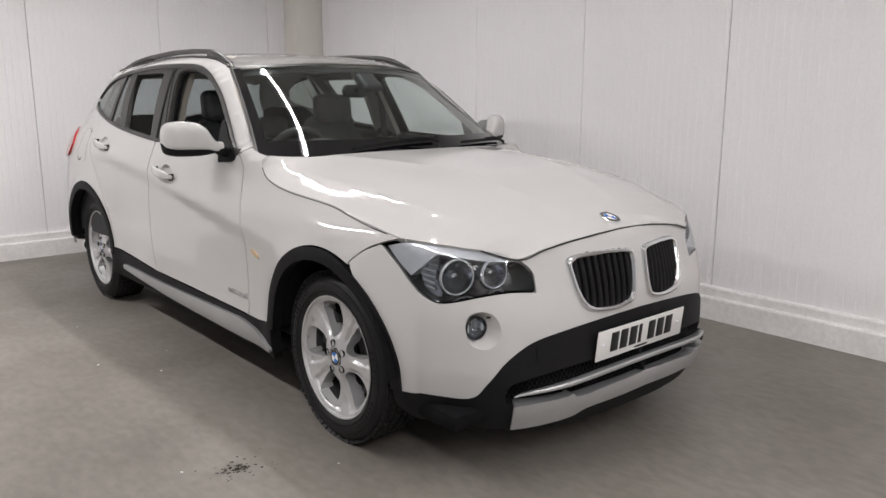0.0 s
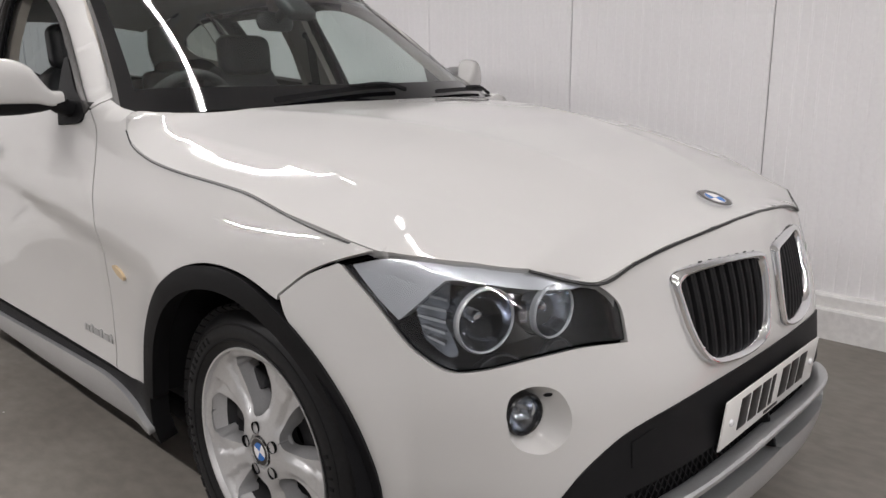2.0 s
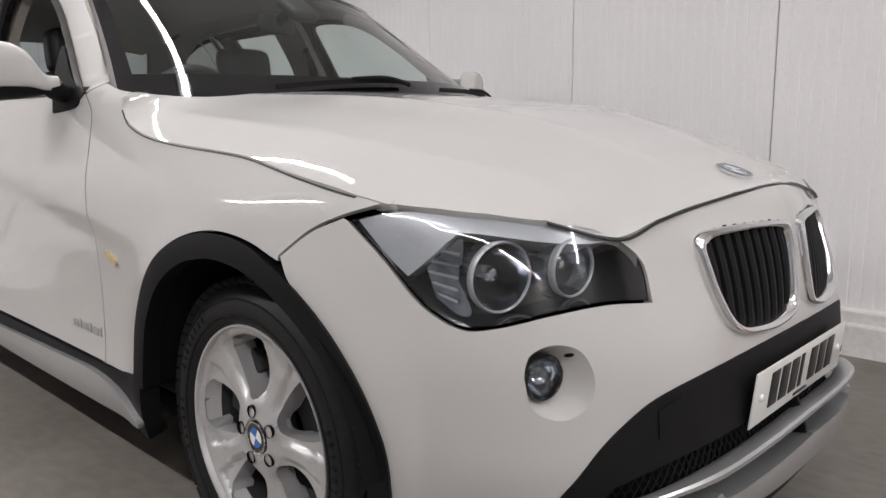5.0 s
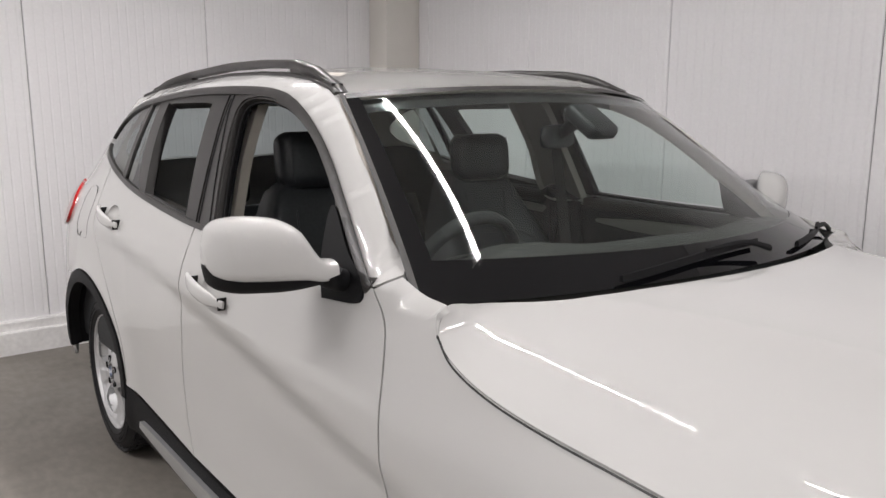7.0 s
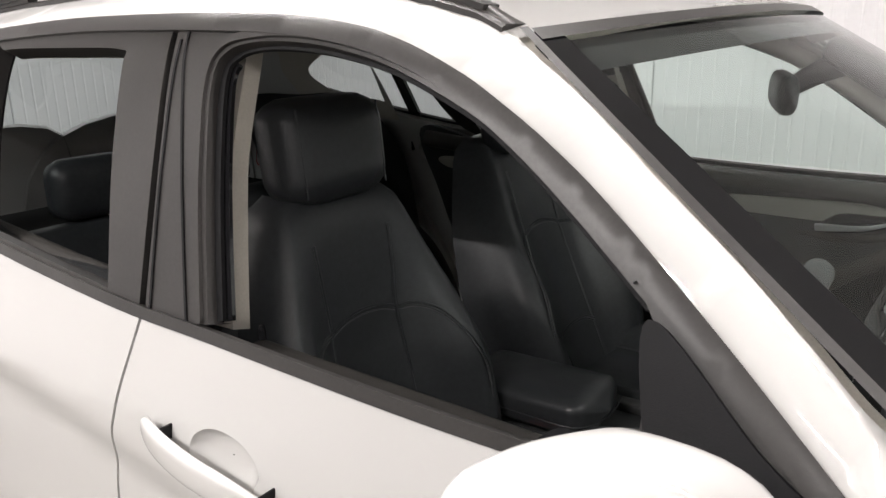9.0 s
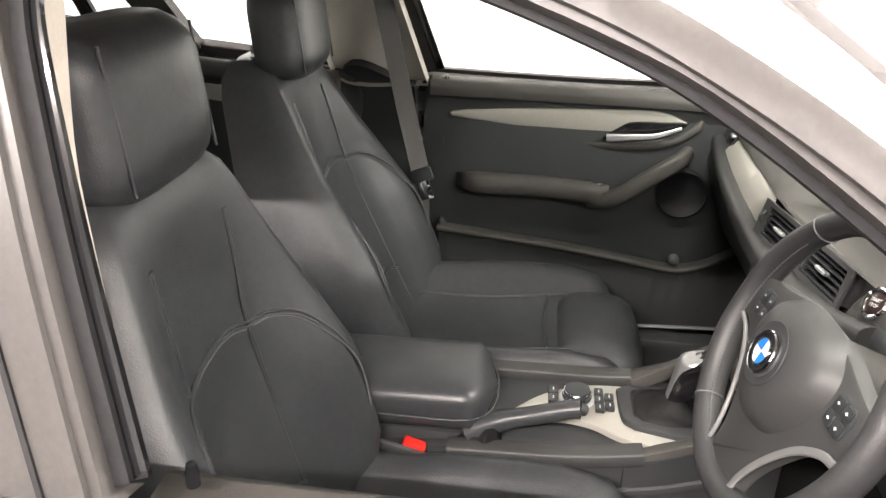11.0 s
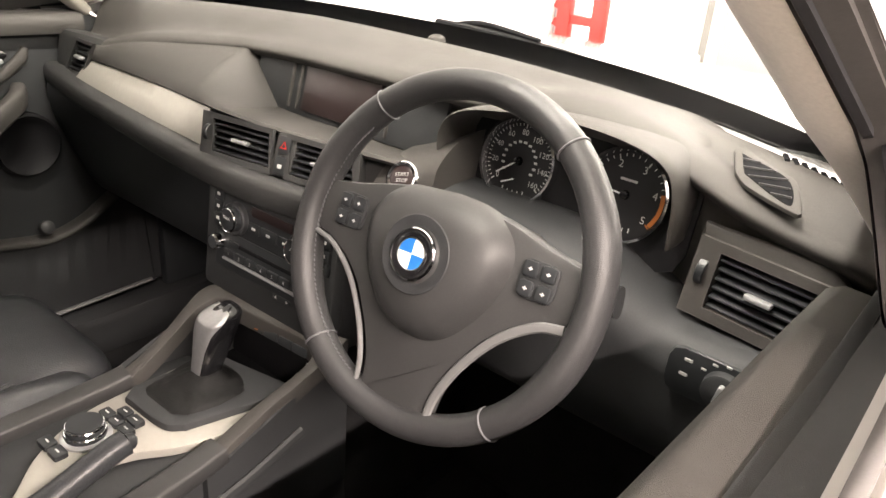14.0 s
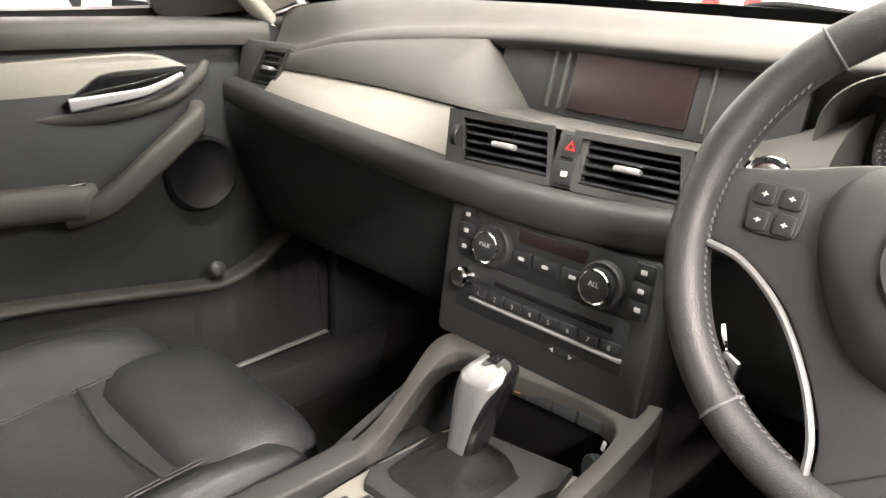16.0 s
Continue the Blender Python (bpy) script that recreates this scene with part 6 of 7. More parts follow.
block(bm, .022, .085, .030, pose(sx * .664, -1.742, 1.345, 10, 0, 0), .010, 3)
part("belt_guide", bm, BUTTON, belt)
bm = bmesh.new()
block(bm, .026, .045, .13, pose(.135, -1.535, .575, -18, 0, 0), .008, 3)
buckle = part("belt_buckle", bm, BUTTON, car, "black belt buckle with red button")
bm = bmesh.new()
block(bm, .022, .040, .022, pose(.138, -1.518, .638, -18, 0, 0), .004)
part("buckle_button", bm, REDPLASTIC, buckle, "red release button")

# --- dashboard ---
def text_mesh(name, body, size, m, mat, parent, align="CENTER"):
    """Writing as a flat mesh in the local x-y plane of m."""
    cu = bpy.data.curves.new("writing", "FONT")
    cu.body, cu.size, cu.align_x, cu.align_y, cu.resolution_u = body, size, align, "CENTER", 2
    tmp = bpy.data.objects.new("writing", cu)
    scene.collection.objects.link(tmp)
    me = bpy.data.meshes.new_from_object(tmp.evaluated_get(bpy.context.evaluated_depsgraph_get()))
    bpy.data.objects.remove(tmp), bpy.data.curves.remove(cu)
    me.name = name
    me.transform(m)
    me.materials.clear()
    me.materials.append(mat)
    ob = new(name, me)
    ob.parent = parent
    return ob


def frame_at(origin, right, up):
    """A pose with x along right, y along up, z towards the viewer."""
    r = Vector(right).normalized()
    n = r.cross(Vector(up)).normalized()
    u = n.cross(r)
    m = Matrix((r, u, n)).transposed().to_4x4()
    m.translation = Vector(origin)
    return m


def plate(name, pts, m, mat, parent, thick=.004, bevel=.0012, label="", step=.02, base=0.0):
    return plane_panel(name, loop(*pts, step=step) if isinstance(pts[0][0], (tuple, list)) else loop(pts, step=step), lambda a, b, d: tuple(m @ Vector((a, b, base + d))), mat, parent, thick, bevel, label)


def rect(w, h, r=.003, cx=0.0, cy=0.0):
    out = []
    for sx, sy, a0 in ((1, 1, 0), (-1, 1, 90), (-1, -1, 180), (1, -1, 270)):
        for a in (0, 45, 90):
            out.append((cx + sx * (w / 2 - r) + r * math.cos(radians(a0 + a)), cy + sy * (h / 2 - r) + r * math.sin(radians(a0 + a))))
    return out


def rplate(name, w, h, m, mat, parent, thick=.004, r=.003, cx=0.0, cy=0.0, base=0.0, label="", bevel=.0012):
    o = rect(w, h, r, cx, cy)
    return plane_panel(name, o, lambda a, b, d: tuple(m @ Vector((a, b, base + d))), mat, parent, thick, min(bevel, thick * .5), label)


def glass_line(x):
    return -.520 - .120 * (abs(x) / .6) ** 2.1


EDGE_X = (-.735, -.655, -.60, -.568, -.47, -.376, -.30, -.244, -.15, .13, .20, .30, .40, .48, .53, .60, .735)
EDGE_Y = (-.845, -.855, -.872, -.880, -.868, -.848, -.822, -.800, -.800, -.800, -.808, -.815, -.815, -.808, -.802, -.800, -.800)
EDGE_Z = (1.020, 1.030, 1.034, 1.042, 1.066, 1.078, 1.084, 1.087, 1.092, 1.098, 1.100, 1.110, 1.120, 1.106, 1.086, 1.060, 1.034)


def dash_edge(x):
    """Rear edge of the dashboard's top."""
    return float(hermite(EDGE_X, EDGE_Y, x)), float(hermite(EDGE_X, EDGE_Z, x))


rings = []
for x in np.linspace(-.735, .735, 74):
    g = glass_line(x)
    side = .030 * (abs(x) / .72) ** 4
    ye, ze = dash_edge(x)
    top = 1.122 - side
    run = g - ye
    drop = .020 * min(1, max(0, (x - .44) / .10))
    prof = [(g + .03, .95), (g, 1.062 - .3 * side), (g - .17 * run, 1.096 - side), (g - .40 * run, top - .5 * drop), (g - .62 * run, max(ze + .008, top - .004 - drop)), (ye + .18 * run, ze + .012), (ye + .06 * run, ze + .006), (ye, ze - .004), (ye + .008, ze - .016), (-.765, ze - .04), (-.76, .92), (-.70, .88)]
    rings.append([(x, y, z) for y, z in rounded(prof, 4)])
bm = bmesh.new()
vs = [[bm.verts.new(p) for p in r] for r in rings]
for a, b in zip(vs, vs[1:]):
    for j in range(len(a) - 1):
        bm.faces.new((a[j], a[j + 1], b[j + 1], b[j]))
dash = part("dashboard", bm, DASH, car, "charcoal soft-touch dashboard with pale satin trim", smooth=60)


def loft_x(name, sections, mat, parent, label="", cap=True, smooth=60):
    """Closed sections at given x, skinned along x."""
    return part(name, rings_mesh([[(x, y, z) for y, z in sec] for x, sec in sections], cap), mat, parent, label, smooth=smooth)


# pad above the trim; beside the screen it falls in a slanted cheek to a shelf
FRONT_X = (-.64, -.589, -.46, -.32, -.191, -.10, 0, .10, .20)
FRONT_Y = (-.890, -.897, -.906, -.912, -.917, -.911, -.898, -.884, -.872)
FRONT_Z = (1.008, 1.012, 1.018, 1.019, 1.017, 1.013, 1.011, 1.012, 1.014)
secs = []
for x in sorted(list(np.linspace(-.615, -.26, 22)) + [-.248, -.244, -.236, -.22, -.20, -.18, -.165, -.157, -.15] + list(np.linspace(-.13, .17, 10))):
    yf, zf = float(hermite(FRONT_X, FRONT_Y, x)), float(hermite(FRONT_X, FRONT_Z, x))
    ye, ze = dash_edge(x)
    ye += .004
    bulge = .010
    if x > -.244:
        t = min(1, (x + .244) / .087)
        ze = 1.083 - .084 * t
        ye, bulge = -.802, .010 * (1 - t) ** 2
    else:
        ze -= .006
    dy, dz = yf - ye, zf - ze
    n = math.hypot(dy, dz)
    ny, nz = dz / n, -dy / n
    row = [(-.765, ze - .02), (ye + .004, ze - .003)] + [(ye + dy * k + ny * bulge * math.sin(math.pi * k) ** .8, ze + dz * k + nz * bulge * math.sin(math.pi * k) ** .8) for k in (.02, .15, .35, .6, .85, .96)]
    row += [(yf - .001, zf - .004), (yf + .005, zf - .010), (-.80, zf - .014)]
    secs.append((x, row))
loft_x("dash_pad", secs, DASH, dash, smooth=38)

# satin band
top = rounded([(-.592, -.894, 1.008), (-.46, -.903, 1.013), (-.32, -.910, 1.014), (-.186, -.915, 1.011)], 7)
low = rounded([(-.628, -.918, .961), (-.46, -.930, .963), (-.32, -.936, .960), (-.150, -.938, .952)], 7)
bm = bmesh.new()
k = len(top)
vs = [(x, y + .03, z) for x, y, z in top] + [(x, y - .001, z - .002) for x, y, z in top] + [((a[0] + b[0]) / 2, (a[1] + b[1]) / 2 - .004, (a[2] + b[2]) / 2 + .002) for a, b in zip(top, low)] + [(x, y - .001, z + .002) for x, y, z in low] + [(x, y + .03, z - .01) for x, y, z in low]
add(bm, vs, [(r * k + i, r * k + i + 1, (r + 1) * k + i + 1, (r + 1) * k + i) for r in range(4) for i in range(k - 1)])
part("satin_band", bm, SATIN, dash, "pale satin champagne trim band", smooth=50)
# rolled lip below it
lip = rounded([(-.745, -.902, .955), (-.60, -.920, .948), (-.40, -.938, .943), (-.25, -.946, .936), (-.15, -.948, .932), (-.05, -.944, .928), (.05, -.932, .928), (.14, -.915, .935), (.22, -.89, .95)], 5)
bm = bmesh.new()
sweep(bm, lip, oval(.020, .023, 16, 3.0))
part("dash_lip", bm, CHARCOAL, dash, smooth=70)
# glovebox and knee panels
secs = []
for x in np.linspace(-.735, -.15, 8):
    secs.append((x, rounded([(-.78, .955), (-.90, .950), (-.925, .925), (-.912, .86), (-.88, .78), (-.84, .70), (-.76, .66), (-.60, .64), (-.55, .80)], 3)))
# darker plastic than the knee panel: stands in for the shade below the lip
loft_x("glovebox", secs, BUTTON, dash, "glovebox lid in near-black, shade under the dash lip put into its colour")
secs = []
for x in np.linspace(.14, .735, 20):
    back = .05 * max(0, (x - .3) / .4)
    lid = float(np.interp(x, (.44, .56), (.985, .928)))
    secs.append((x, rounded([(-.77, lid + .005), (-.86 - .0 + back * .3, lid), (-.888 + back * .3, lid - .03), (-.885 + back * .2, .87), (-.872, .80), (-.83, .74), (-.70, .72), (-.55, .78)], 3)))
knee = loft_x("knee_panel", secs, DASHLOW, dash, "black lower panel under the steering wheel")

# centre screen
m = frame_at((-.022, -.792, 1.043), (1, .02, 0), (0, .26, 1))
rplate("screen_surround", .40, .090, m, DASHLOW, dash, .006, .004, base=-.004)
rplate("display", .160, .072, m, SCREEN, dash, .004, .003, base=.003, label="dark switched-off display")
for x in (-.112, -.093, .100):
    rplate("surround_rib", .004, .074, m, DASH, dash, .006, .001, cx=x, base=.001)


def vent(m, w, h, parent, rows=5, shear=0.0, frame_mat=DASH, tab=True, rim=(.006, .006, .006, .006)):
    """An air outlet: frame, dark box, slats and a bright tab."""
    o = [(-w / 2 - rim[0], -h / 2 - rim[2]), (w / 2 + rim[1], -h / 2 - rim[2]), (w / 2 + rim[1] + shear, h / 2 + rim[3]), (-w / 2 - rim[0] + shear, h / 2 + rim[3])]
    i = [(-w / 2, -h / 2), (w / 2, -h / 2), (w / 2 + shear, h / 2), (-w / 2 + shear, h / 2)]
    bm = bmesh.new()
    vs = [m @ Vector((x, y, d)) for pts, d in ((o, 0), (o, .006), (i, .005), (i, -.03)) for x, y in pts]
    add(bm, vs, [(r * 4 + j, r * 4 + (j + 1) % 4, (r + 1) * 4 + (j + 1) % 4, (r + 1) * 4 + j) for r in range(3) for j in range(4)])
    v = part("air_vent", bm, frame_mat, parent, "air vent with black slats", smooth=20)
    bm = bmesh.new()
    add(bm, [m @ Vector((x, y, -.029)) for x, y in i], [(0, 1, 2, 3)])
    part("vent_back", bm, DARK, v)
    for r in range(rows):
        y = -h / 2 + h * (r + .5) / rows
        sh = shear * (y / h + .5)
        bm = bmesh.new()
        block(bm, w - .002, .0032, .020, m @ pose(sh, y, -.008, 14), .0012)
        part("vent_slat", bm, BUTTON, v)
    for c in range(5):
        x = -w / 2 + w * (c + .5) / 5
        bm = bmesh.new()
        block(bm, .0016, h - .002, .012, m @ pose(x + shear / 2, 0, -.020), .0004)
        part("vent_vane", bm, BLACK, v)
    if tab:
        bm = bmesh.new()
        block(bm, .030, .007, .012, m @ pose(shear / 2, 0, .004), .0025)
        part("vent_tab", bm, SILVER, v, "bright vent tab")
    return v


VM = frame_at((-.0885, -.926, .980), (.983, .165, -.01), (0, .38, 1))
plate("vent_panel", [(-.088, .032), (.262, .032), (.245, -.034), (-.064, -.034)], VM, CHARCOAL, dash, .006, .002, base=-.038)
vent(VM @ pose(.002, 0, 0), .112, .048, dash, 5, -.012, CHARCOAL, rim=(.022, .006, .009, .008))
vent(VM @ pose(.152, 0, 0), .112, .048, dash, 5, -.012, CHARCOAL, rim=(.006, .012, .009, .008))
bm = bmesh.new()
lathe(bm, [(.013, -.004), (.0145, -.003), (.0145, .003), (.013, .004)], VM @ pose(-.071, .002, -.002, 0, 90, 0), 24)
part("vent_wheel", bm, BUTTON, dash)
HM = VM @ pose(.078, -.003, 0)
rplate("button_base", .036, .062, HM, CHARCOAL, dash, .036, .003, base=-.034, cy=.002)
rplate("hazard_button", .021, .026, HM, BUTTON, dash, .006, .002, cy=.017, base=0)
rplate("lock_button", .021, .026, HM, BUTTON, dash, .006, .002, cy=-.013, base=0)
bm = bmesh.new()
add(bm, [HM @ Vector(p) for p in ((-.006, .012, .0065), (.006, .012, .0065), (0, .023, .0065), (-.0035, .0135, .0065), (.0035, .0135, .0065), (0, .0205, .0065))], [(0, 1, 4, 3), (1, 2, 5, 4), (2, 0, 3, 5)])
part("hazard_mark", bm, REDPLASTIC, dash)
rplate("lock_mark", .008, .006, HM, PRINT, dash, .0006, .001, cy=-.014, base=.006)

# left end vent
vent(frame_at((-.650, -.893, 1.002), (1, -.12, .04), (0, .30, 1)), .078, .056, dash, 5, .030, CHARCOAL)
bm = bmesh.new()
block(bm, .15, .06, .09, pose(-.668, -.858, .994, -12, 0, 6), .012)
part("vent_housing", bm, CHARCOAL, dash)

# climate and radio panel
PM = frame_at((-.011, -.951, .823), (1, .010, 0), (0, .12, 1))
stack = rplate("climate_panel", .292, .168, PM, DASHLOW, dash, .02, .010, base=-.018, label="black climate and radio panel", bevel=.004)
bm = bmesh.new()
block(bm, .284, .16, .20, pose(-.011, -.85, .815), .01)
part("stack_body", bm, DASHLOW, stack)
rplate("climate_plate", .262, .062, PM, BUTTON, stack, .0025, .008, cx=.006, cy=.052, base=.002)
rplate("climate_display", .092, .015, PM, SCREEN, stack, .0016, .001, cx=.012, cy=.068, base=.0045)
for cx, word in ((-.066, "MAX"), (.083, "ALL")):
    km = PM @ pose(cx, .047, .004)
    bm = bmesh.new()
    lathe(bm, [(.0255, 0), (.0255, .008), (.0235, .010), (.019, .009)], km, 40)
    part("knob_collar", bm, DASHLOW, stack)
    bm = bmesh.new()
    lathe(bm, [(.019, .002), (.018, .020), (.016, .021), (0, .021)], km, 40)
    knob = part("climate_knob", bm, BUTTON, stack, "round black knob with silver ring")
    bm = bmesh.new()
    lathe(bm, [(.0184, .017), (.0190, .0205), (.0180, .0220), (.0166, .0212)], km, 40)
    part("knob_ring", bm, CHROME, knob)
    text_mesh("knob_writing", word, .0075, km @ pose(0, .003, .0216), PRINT, knob)
for j in range(3):
    for cx in (-.112, .126):
        rplate("climate_button", .022, .017, PM, BUTTON, stack, .003, .002, cx=cx, cy=.073 - .0195 * j, base=.0045)
        rplate("button_mark", .007, .005, PM, PRINT, stack, .0004, .001, cx=cx, cy=.073 - .0195 * j, base=.0075)
for cx, w in ((-.025, .026), (.0085, .036), (.045, .030)):
    rplate("climate_button", w, .016, PM, BUTTON, stack, .003, .002, cx=cx, cy=.043, base=.0045)
    rplate("button_mark", .009, .004, PM, PRINT, stack, .0004, .001, cx=cx, cy=.043, base=.0075)
rplate("radio_plate", .240, .060, PM, BUTTON, stack, .002, .004, cx=.002, cy=-.012, base=.002)
bm = bmesh.new()
lathe(bm, [(.0135, 0), (.0125, .014), (.010, .017), (0, .017)], PM @ pose(-.106, -.002, .003), 28)
part("volume_knob", bm, CHROME, stack, "small bright volume knob")
rplate("disc_slot", .165, .006, PM, DARK, stack, .001, .001, cx=.020, cy=.002, base=.004)
rplate("eject_button", .024, .010, PM, BUTTON, stack, .003, .002, cx=-.072, cy=.002, base=.004)
for k in range(8):
    rplate("preset_button", .0245, .013, PM, BUTTON, stack, .004, .0015, cx=-.080 + .0262 * k, cy=-.0155, base=.004)
    text_mesh("preset_writing", str(k + 1), .008, PM @ pose(-.080 + .0262 * k, -.0155, .0084), PRINT, stack)
rplate("preset_edge", .213, .0042, PM, SILVER, stack, .006, .0012, cx=.012, cy=-.0255, base=.003, label="silver edge under the buttons")
rplate("seek_button", .040, .010, PM, BUTTON, stack, .0025, .002, cx=.045, cy=-.045, base=.002)
for sx in (-1, 1):
    bm = bmesh.new()
    add(bm, [PM @ Vector((.045 + sx * .013 + dx * sx, -.045 + dy, .0048)) for dx, dy in ((-.0025, .003), (-.0025, -.003), (.0025, 0))], [(0, 1, 2)])
    part("seek_mark", bm, PRINT, stack)

# --- steering wheel ---
WM = frame_at((.383, -1.036, 1.004), (.998, .058, 0), (-.022, .380, .924))
bm = bmesh.new()
n, kk, RR, rr = 72, 18, .1755, .0175
vs = []
for i in range(n):
    a = 2 * math.pi * i / n
    fat = 1 + .07 * math.exp(-((math.degrees(a) % 180 - 20) / 12) ** 2) + .07 * math.exp(-((math.degrees(a) % 180 - 160) / 12) ** 2)
    for j in range(kk):
        b = 2 * math.pi * j / kk
        R2 = RR + rr * .92 * fat * math.cos(b)
        vs.append(WM @ Vector((R2 * math.cos(a), R2 * math.sin(a), rr * 1.08 * fat * math.sin(b))))
add(bm, vs, [(i * kk + j, ((i + 1) % n) * kk + j, ((i + 1) % n) * kk + (j + 1) % kk, i * kk + (j + 1) % kk) for i in range(n) for j in range(kk)])
wheel_rim = part("steering_wheel", bm, WHEELSKIN, car, "three-spoke steering wheel in dark leather", smooth=80)
for a in (131, 52, 230, 310):
    bm = bmesh.new()
    c, s = math.cos(radians(a)), math.sin(radians(a))
    pts = [WM @ Vector(((RR + rr * .945 * math.cos(b)) * c, (RR + rr * .945 * math.cos(b)) * s, rr * 1.11 * math.sin(b))) for b in np.linspace(0, 2 * math.pi, 24, endpoint=False)]
    sweep(bm, [tuple(p) for p in pts], oval(.0012, .0012, 6), up=tuple(WM.to_3x3() @ Vector((-s, c, 0))), closed=True)
    part("rim_seam", bm, STITCH, wheel_rim)
bm = bmesh.new()
for a in list(range(140, 250, 2)):
    c, s = math.cos(radians(a)), math.sin(radians(a))
    block(bm, .0016, .0052, .0014, WM @ pose((RR - rr * .90) * c, (RR - rr * .90) * s, .006, 0, 0, a + 24), .0004)
part("rim_stitching", bm, STITCH, wheel_rim)


def dome(name, outline, m, height, mat, parent, label="", rim=.010, power=2.4, rings_n=9, base=0.0):
    """A cushioned plate that swells to height in its middle."""
    o = np.array(outline)
    c = o.mean(0)
    bm = bmesh.new()
    vs = []
    k = len(o)
    for i in range(rings_n):
        t = i / (rings_n - 1)
        s = 1 - t * .999
        h = base + rim * min(1, t * 5) ** .5 + (height - rim) * (1 - s ** power) if t else base
        vs.append([bm.verts.new(m @ Vector((c[0] + (x - c[0]) * s, c[1] + (y - c[1]) * s, h))) for x, y in o])
    for a, b in zip(vs, vs[1:]):
        for j in range(k):
            bm.faces.new((a[j], a[(j + 1) % k], b[(j + 1) % k], b[j]))
    bmesh.ops.remove_doubles(bm, verts=bm.verts, dist=1e-5)
    return part(name, bm, mat, parent, label, smooth=70)


PAD = [(0, .066), (.045, .063), (.075, .050), (.090, .026), (.088, -.006), (.072, -.042), (.046, -.074), (.020, -.088), (0, -.090), (-.020, -.088), (-.046, -.074), (-.072, -.042), (-.088, -.006), (-.090, .026), (-.075, .050), (-.045, .063)]
# spoke plate behind the pad
SP = [(-.168, .036), (-.12, .044), (-.06, .058), (0, .060), (.06, .058), (.12, .044), (.168, .036)]
SPR = [(.170, -.018), (.135, -.026), (.095, -.052), (.066, -.092), (.048, -.130), (.044, -.166)]
spokes = plane_panel("spokes", loop(SP, [(.168, .036), (.170, -.018)], SPR, [(.044, -.166), (-.044, -.166)], [(-x, y) for x, y in SPR[::-1]], [(-.170, -.018), (-.168, .036)], step=.012), lambda a, b, d: tuple(WM @ Vector((a, b, -.016 + d - .35 * max(0, .11 - math.hypot(a, b)) * 0))), CHARCOAL, wheel_rim, .020, .006)
dome("airbag_cover", ring(PAD, step=.010), WM, .042, CHARCOAL, wheel_rim, "dark grey airbag cover", .018, 2.6, base=-.002)
roundel("wheel_badge", WM @ pose(0, -.002, .0425), .0265, wheel_rim)
bm = bmesh.new()
lathe(bm, [(.040, .0395), (.039, .0405), (.030, .0400), (.028, .0385)], WM @ pose(0, -.002, 0), 40)
part("badge_dish", bm, DASHLOW, wheel_rim)
for sx in (-1, 1):
    bm = bmesh.new()
    sweep(bm, [tuple(WM @ Vector((sx * x, y, .006))) for x, y in rounded([(.158, -.022), (.130, -.029), (.096, -.054), (.068, -.092), (.051, -.130), (.047, -.160)], 5)], oval(.0030 if sx < 0 else .0052, .0032, 8), up=tuple(WM.to_3x3() @ Vector((0, 0, 1))))
    part("spoke_strip", bm, GREYTRIM, wheel_rim, "satin silver spoke strip")
    rplate("button_pod", .040, .038, WM, DASHLOW, wheel_rim, .004, .008, cx=sx * .118, cy=.012, base=.003)
    for dx, dy in ((-.0095, .0095), (.0095, .0095), (-.0095, -.0095), (.0095, -.0095)):
        rplate("wheel_button", .0155, .0155, WM, BUTTON, wheel_rim, .0035, .003, cx=sx * .118 + dx, cy=.012 + dy, base=.006)
        rplate("button_mark", .005, .0012, WM, PRINT, wheel_rim, .0004, .0008, cx=sx * .118 + dx, cy=.012 + dy, base=.0096)
        rplate("button_mark", .0012, .004, WM, PRINT, wheel_rim, .0004, .0008, cx=sx * .118 + dx, cy=.012 + dy, base=.0096)
# column, stalks, key
bm = bmesh.new()
sweep(bm, [tuple(WM @ Vector((0, -.006, d))) for d in (-.012, -.05, -.09, -.15, -.22)], oval(.060, .052, 20, 2.6), up=(0, 0, 1))
column = part("column_shroud", bm, DASH, car, smooth=60)
for sx, tip in ((1, (.172, .012, -.072)), (-1, (-.150, -.018, -.070))):
    bm = bmesh.new()
    sweep(bm, [tuple(WM @ Vector(p)) for p in rounded([(sx * .05, 0, -.075), (sx * .10, .004 * sx, -.074), (sx * .14, .008 * sx, -.073), tip], 4)], oval(.0095, .013, 12, 2.6), up=tuple(WM.to_3x3() @ Vector((0, 1, 0))), scale=[.8 + .5 * k / 12 for k in range(13)])
    stalk = part("column_stalk", bm, DASHLOW, column)
    rplate("stalk_mark", .010, .007, WM, PRINT, column, .0005, .001, cx=sx * .155, cy=.008 * sx, base=-.0585)
bm = bmesh.new()
sweep(bm, rounded([(.192, -.925, .862), (.200, -.935, .852), (.206, -.937, .842)], 3), oval(.0025, .0015, 6))
part("key_loop", bm, CHROME, column)
bm = bmesh.new()
block(bm, .022, .006, .034, pose(.208, -.937, .824, 0, 12, -20), .003)
key = part("key_fob", bm, SILVER, column, "silver key fob on its ring")
bm = bmesh.new()
lathe(bm, [(0, .0035), (.007, .0035), (.008, .002)], pose(.206, -.9405, .829, 90, 0, -20), 20)
part("fob_emblem", bm, GLOSS, column)

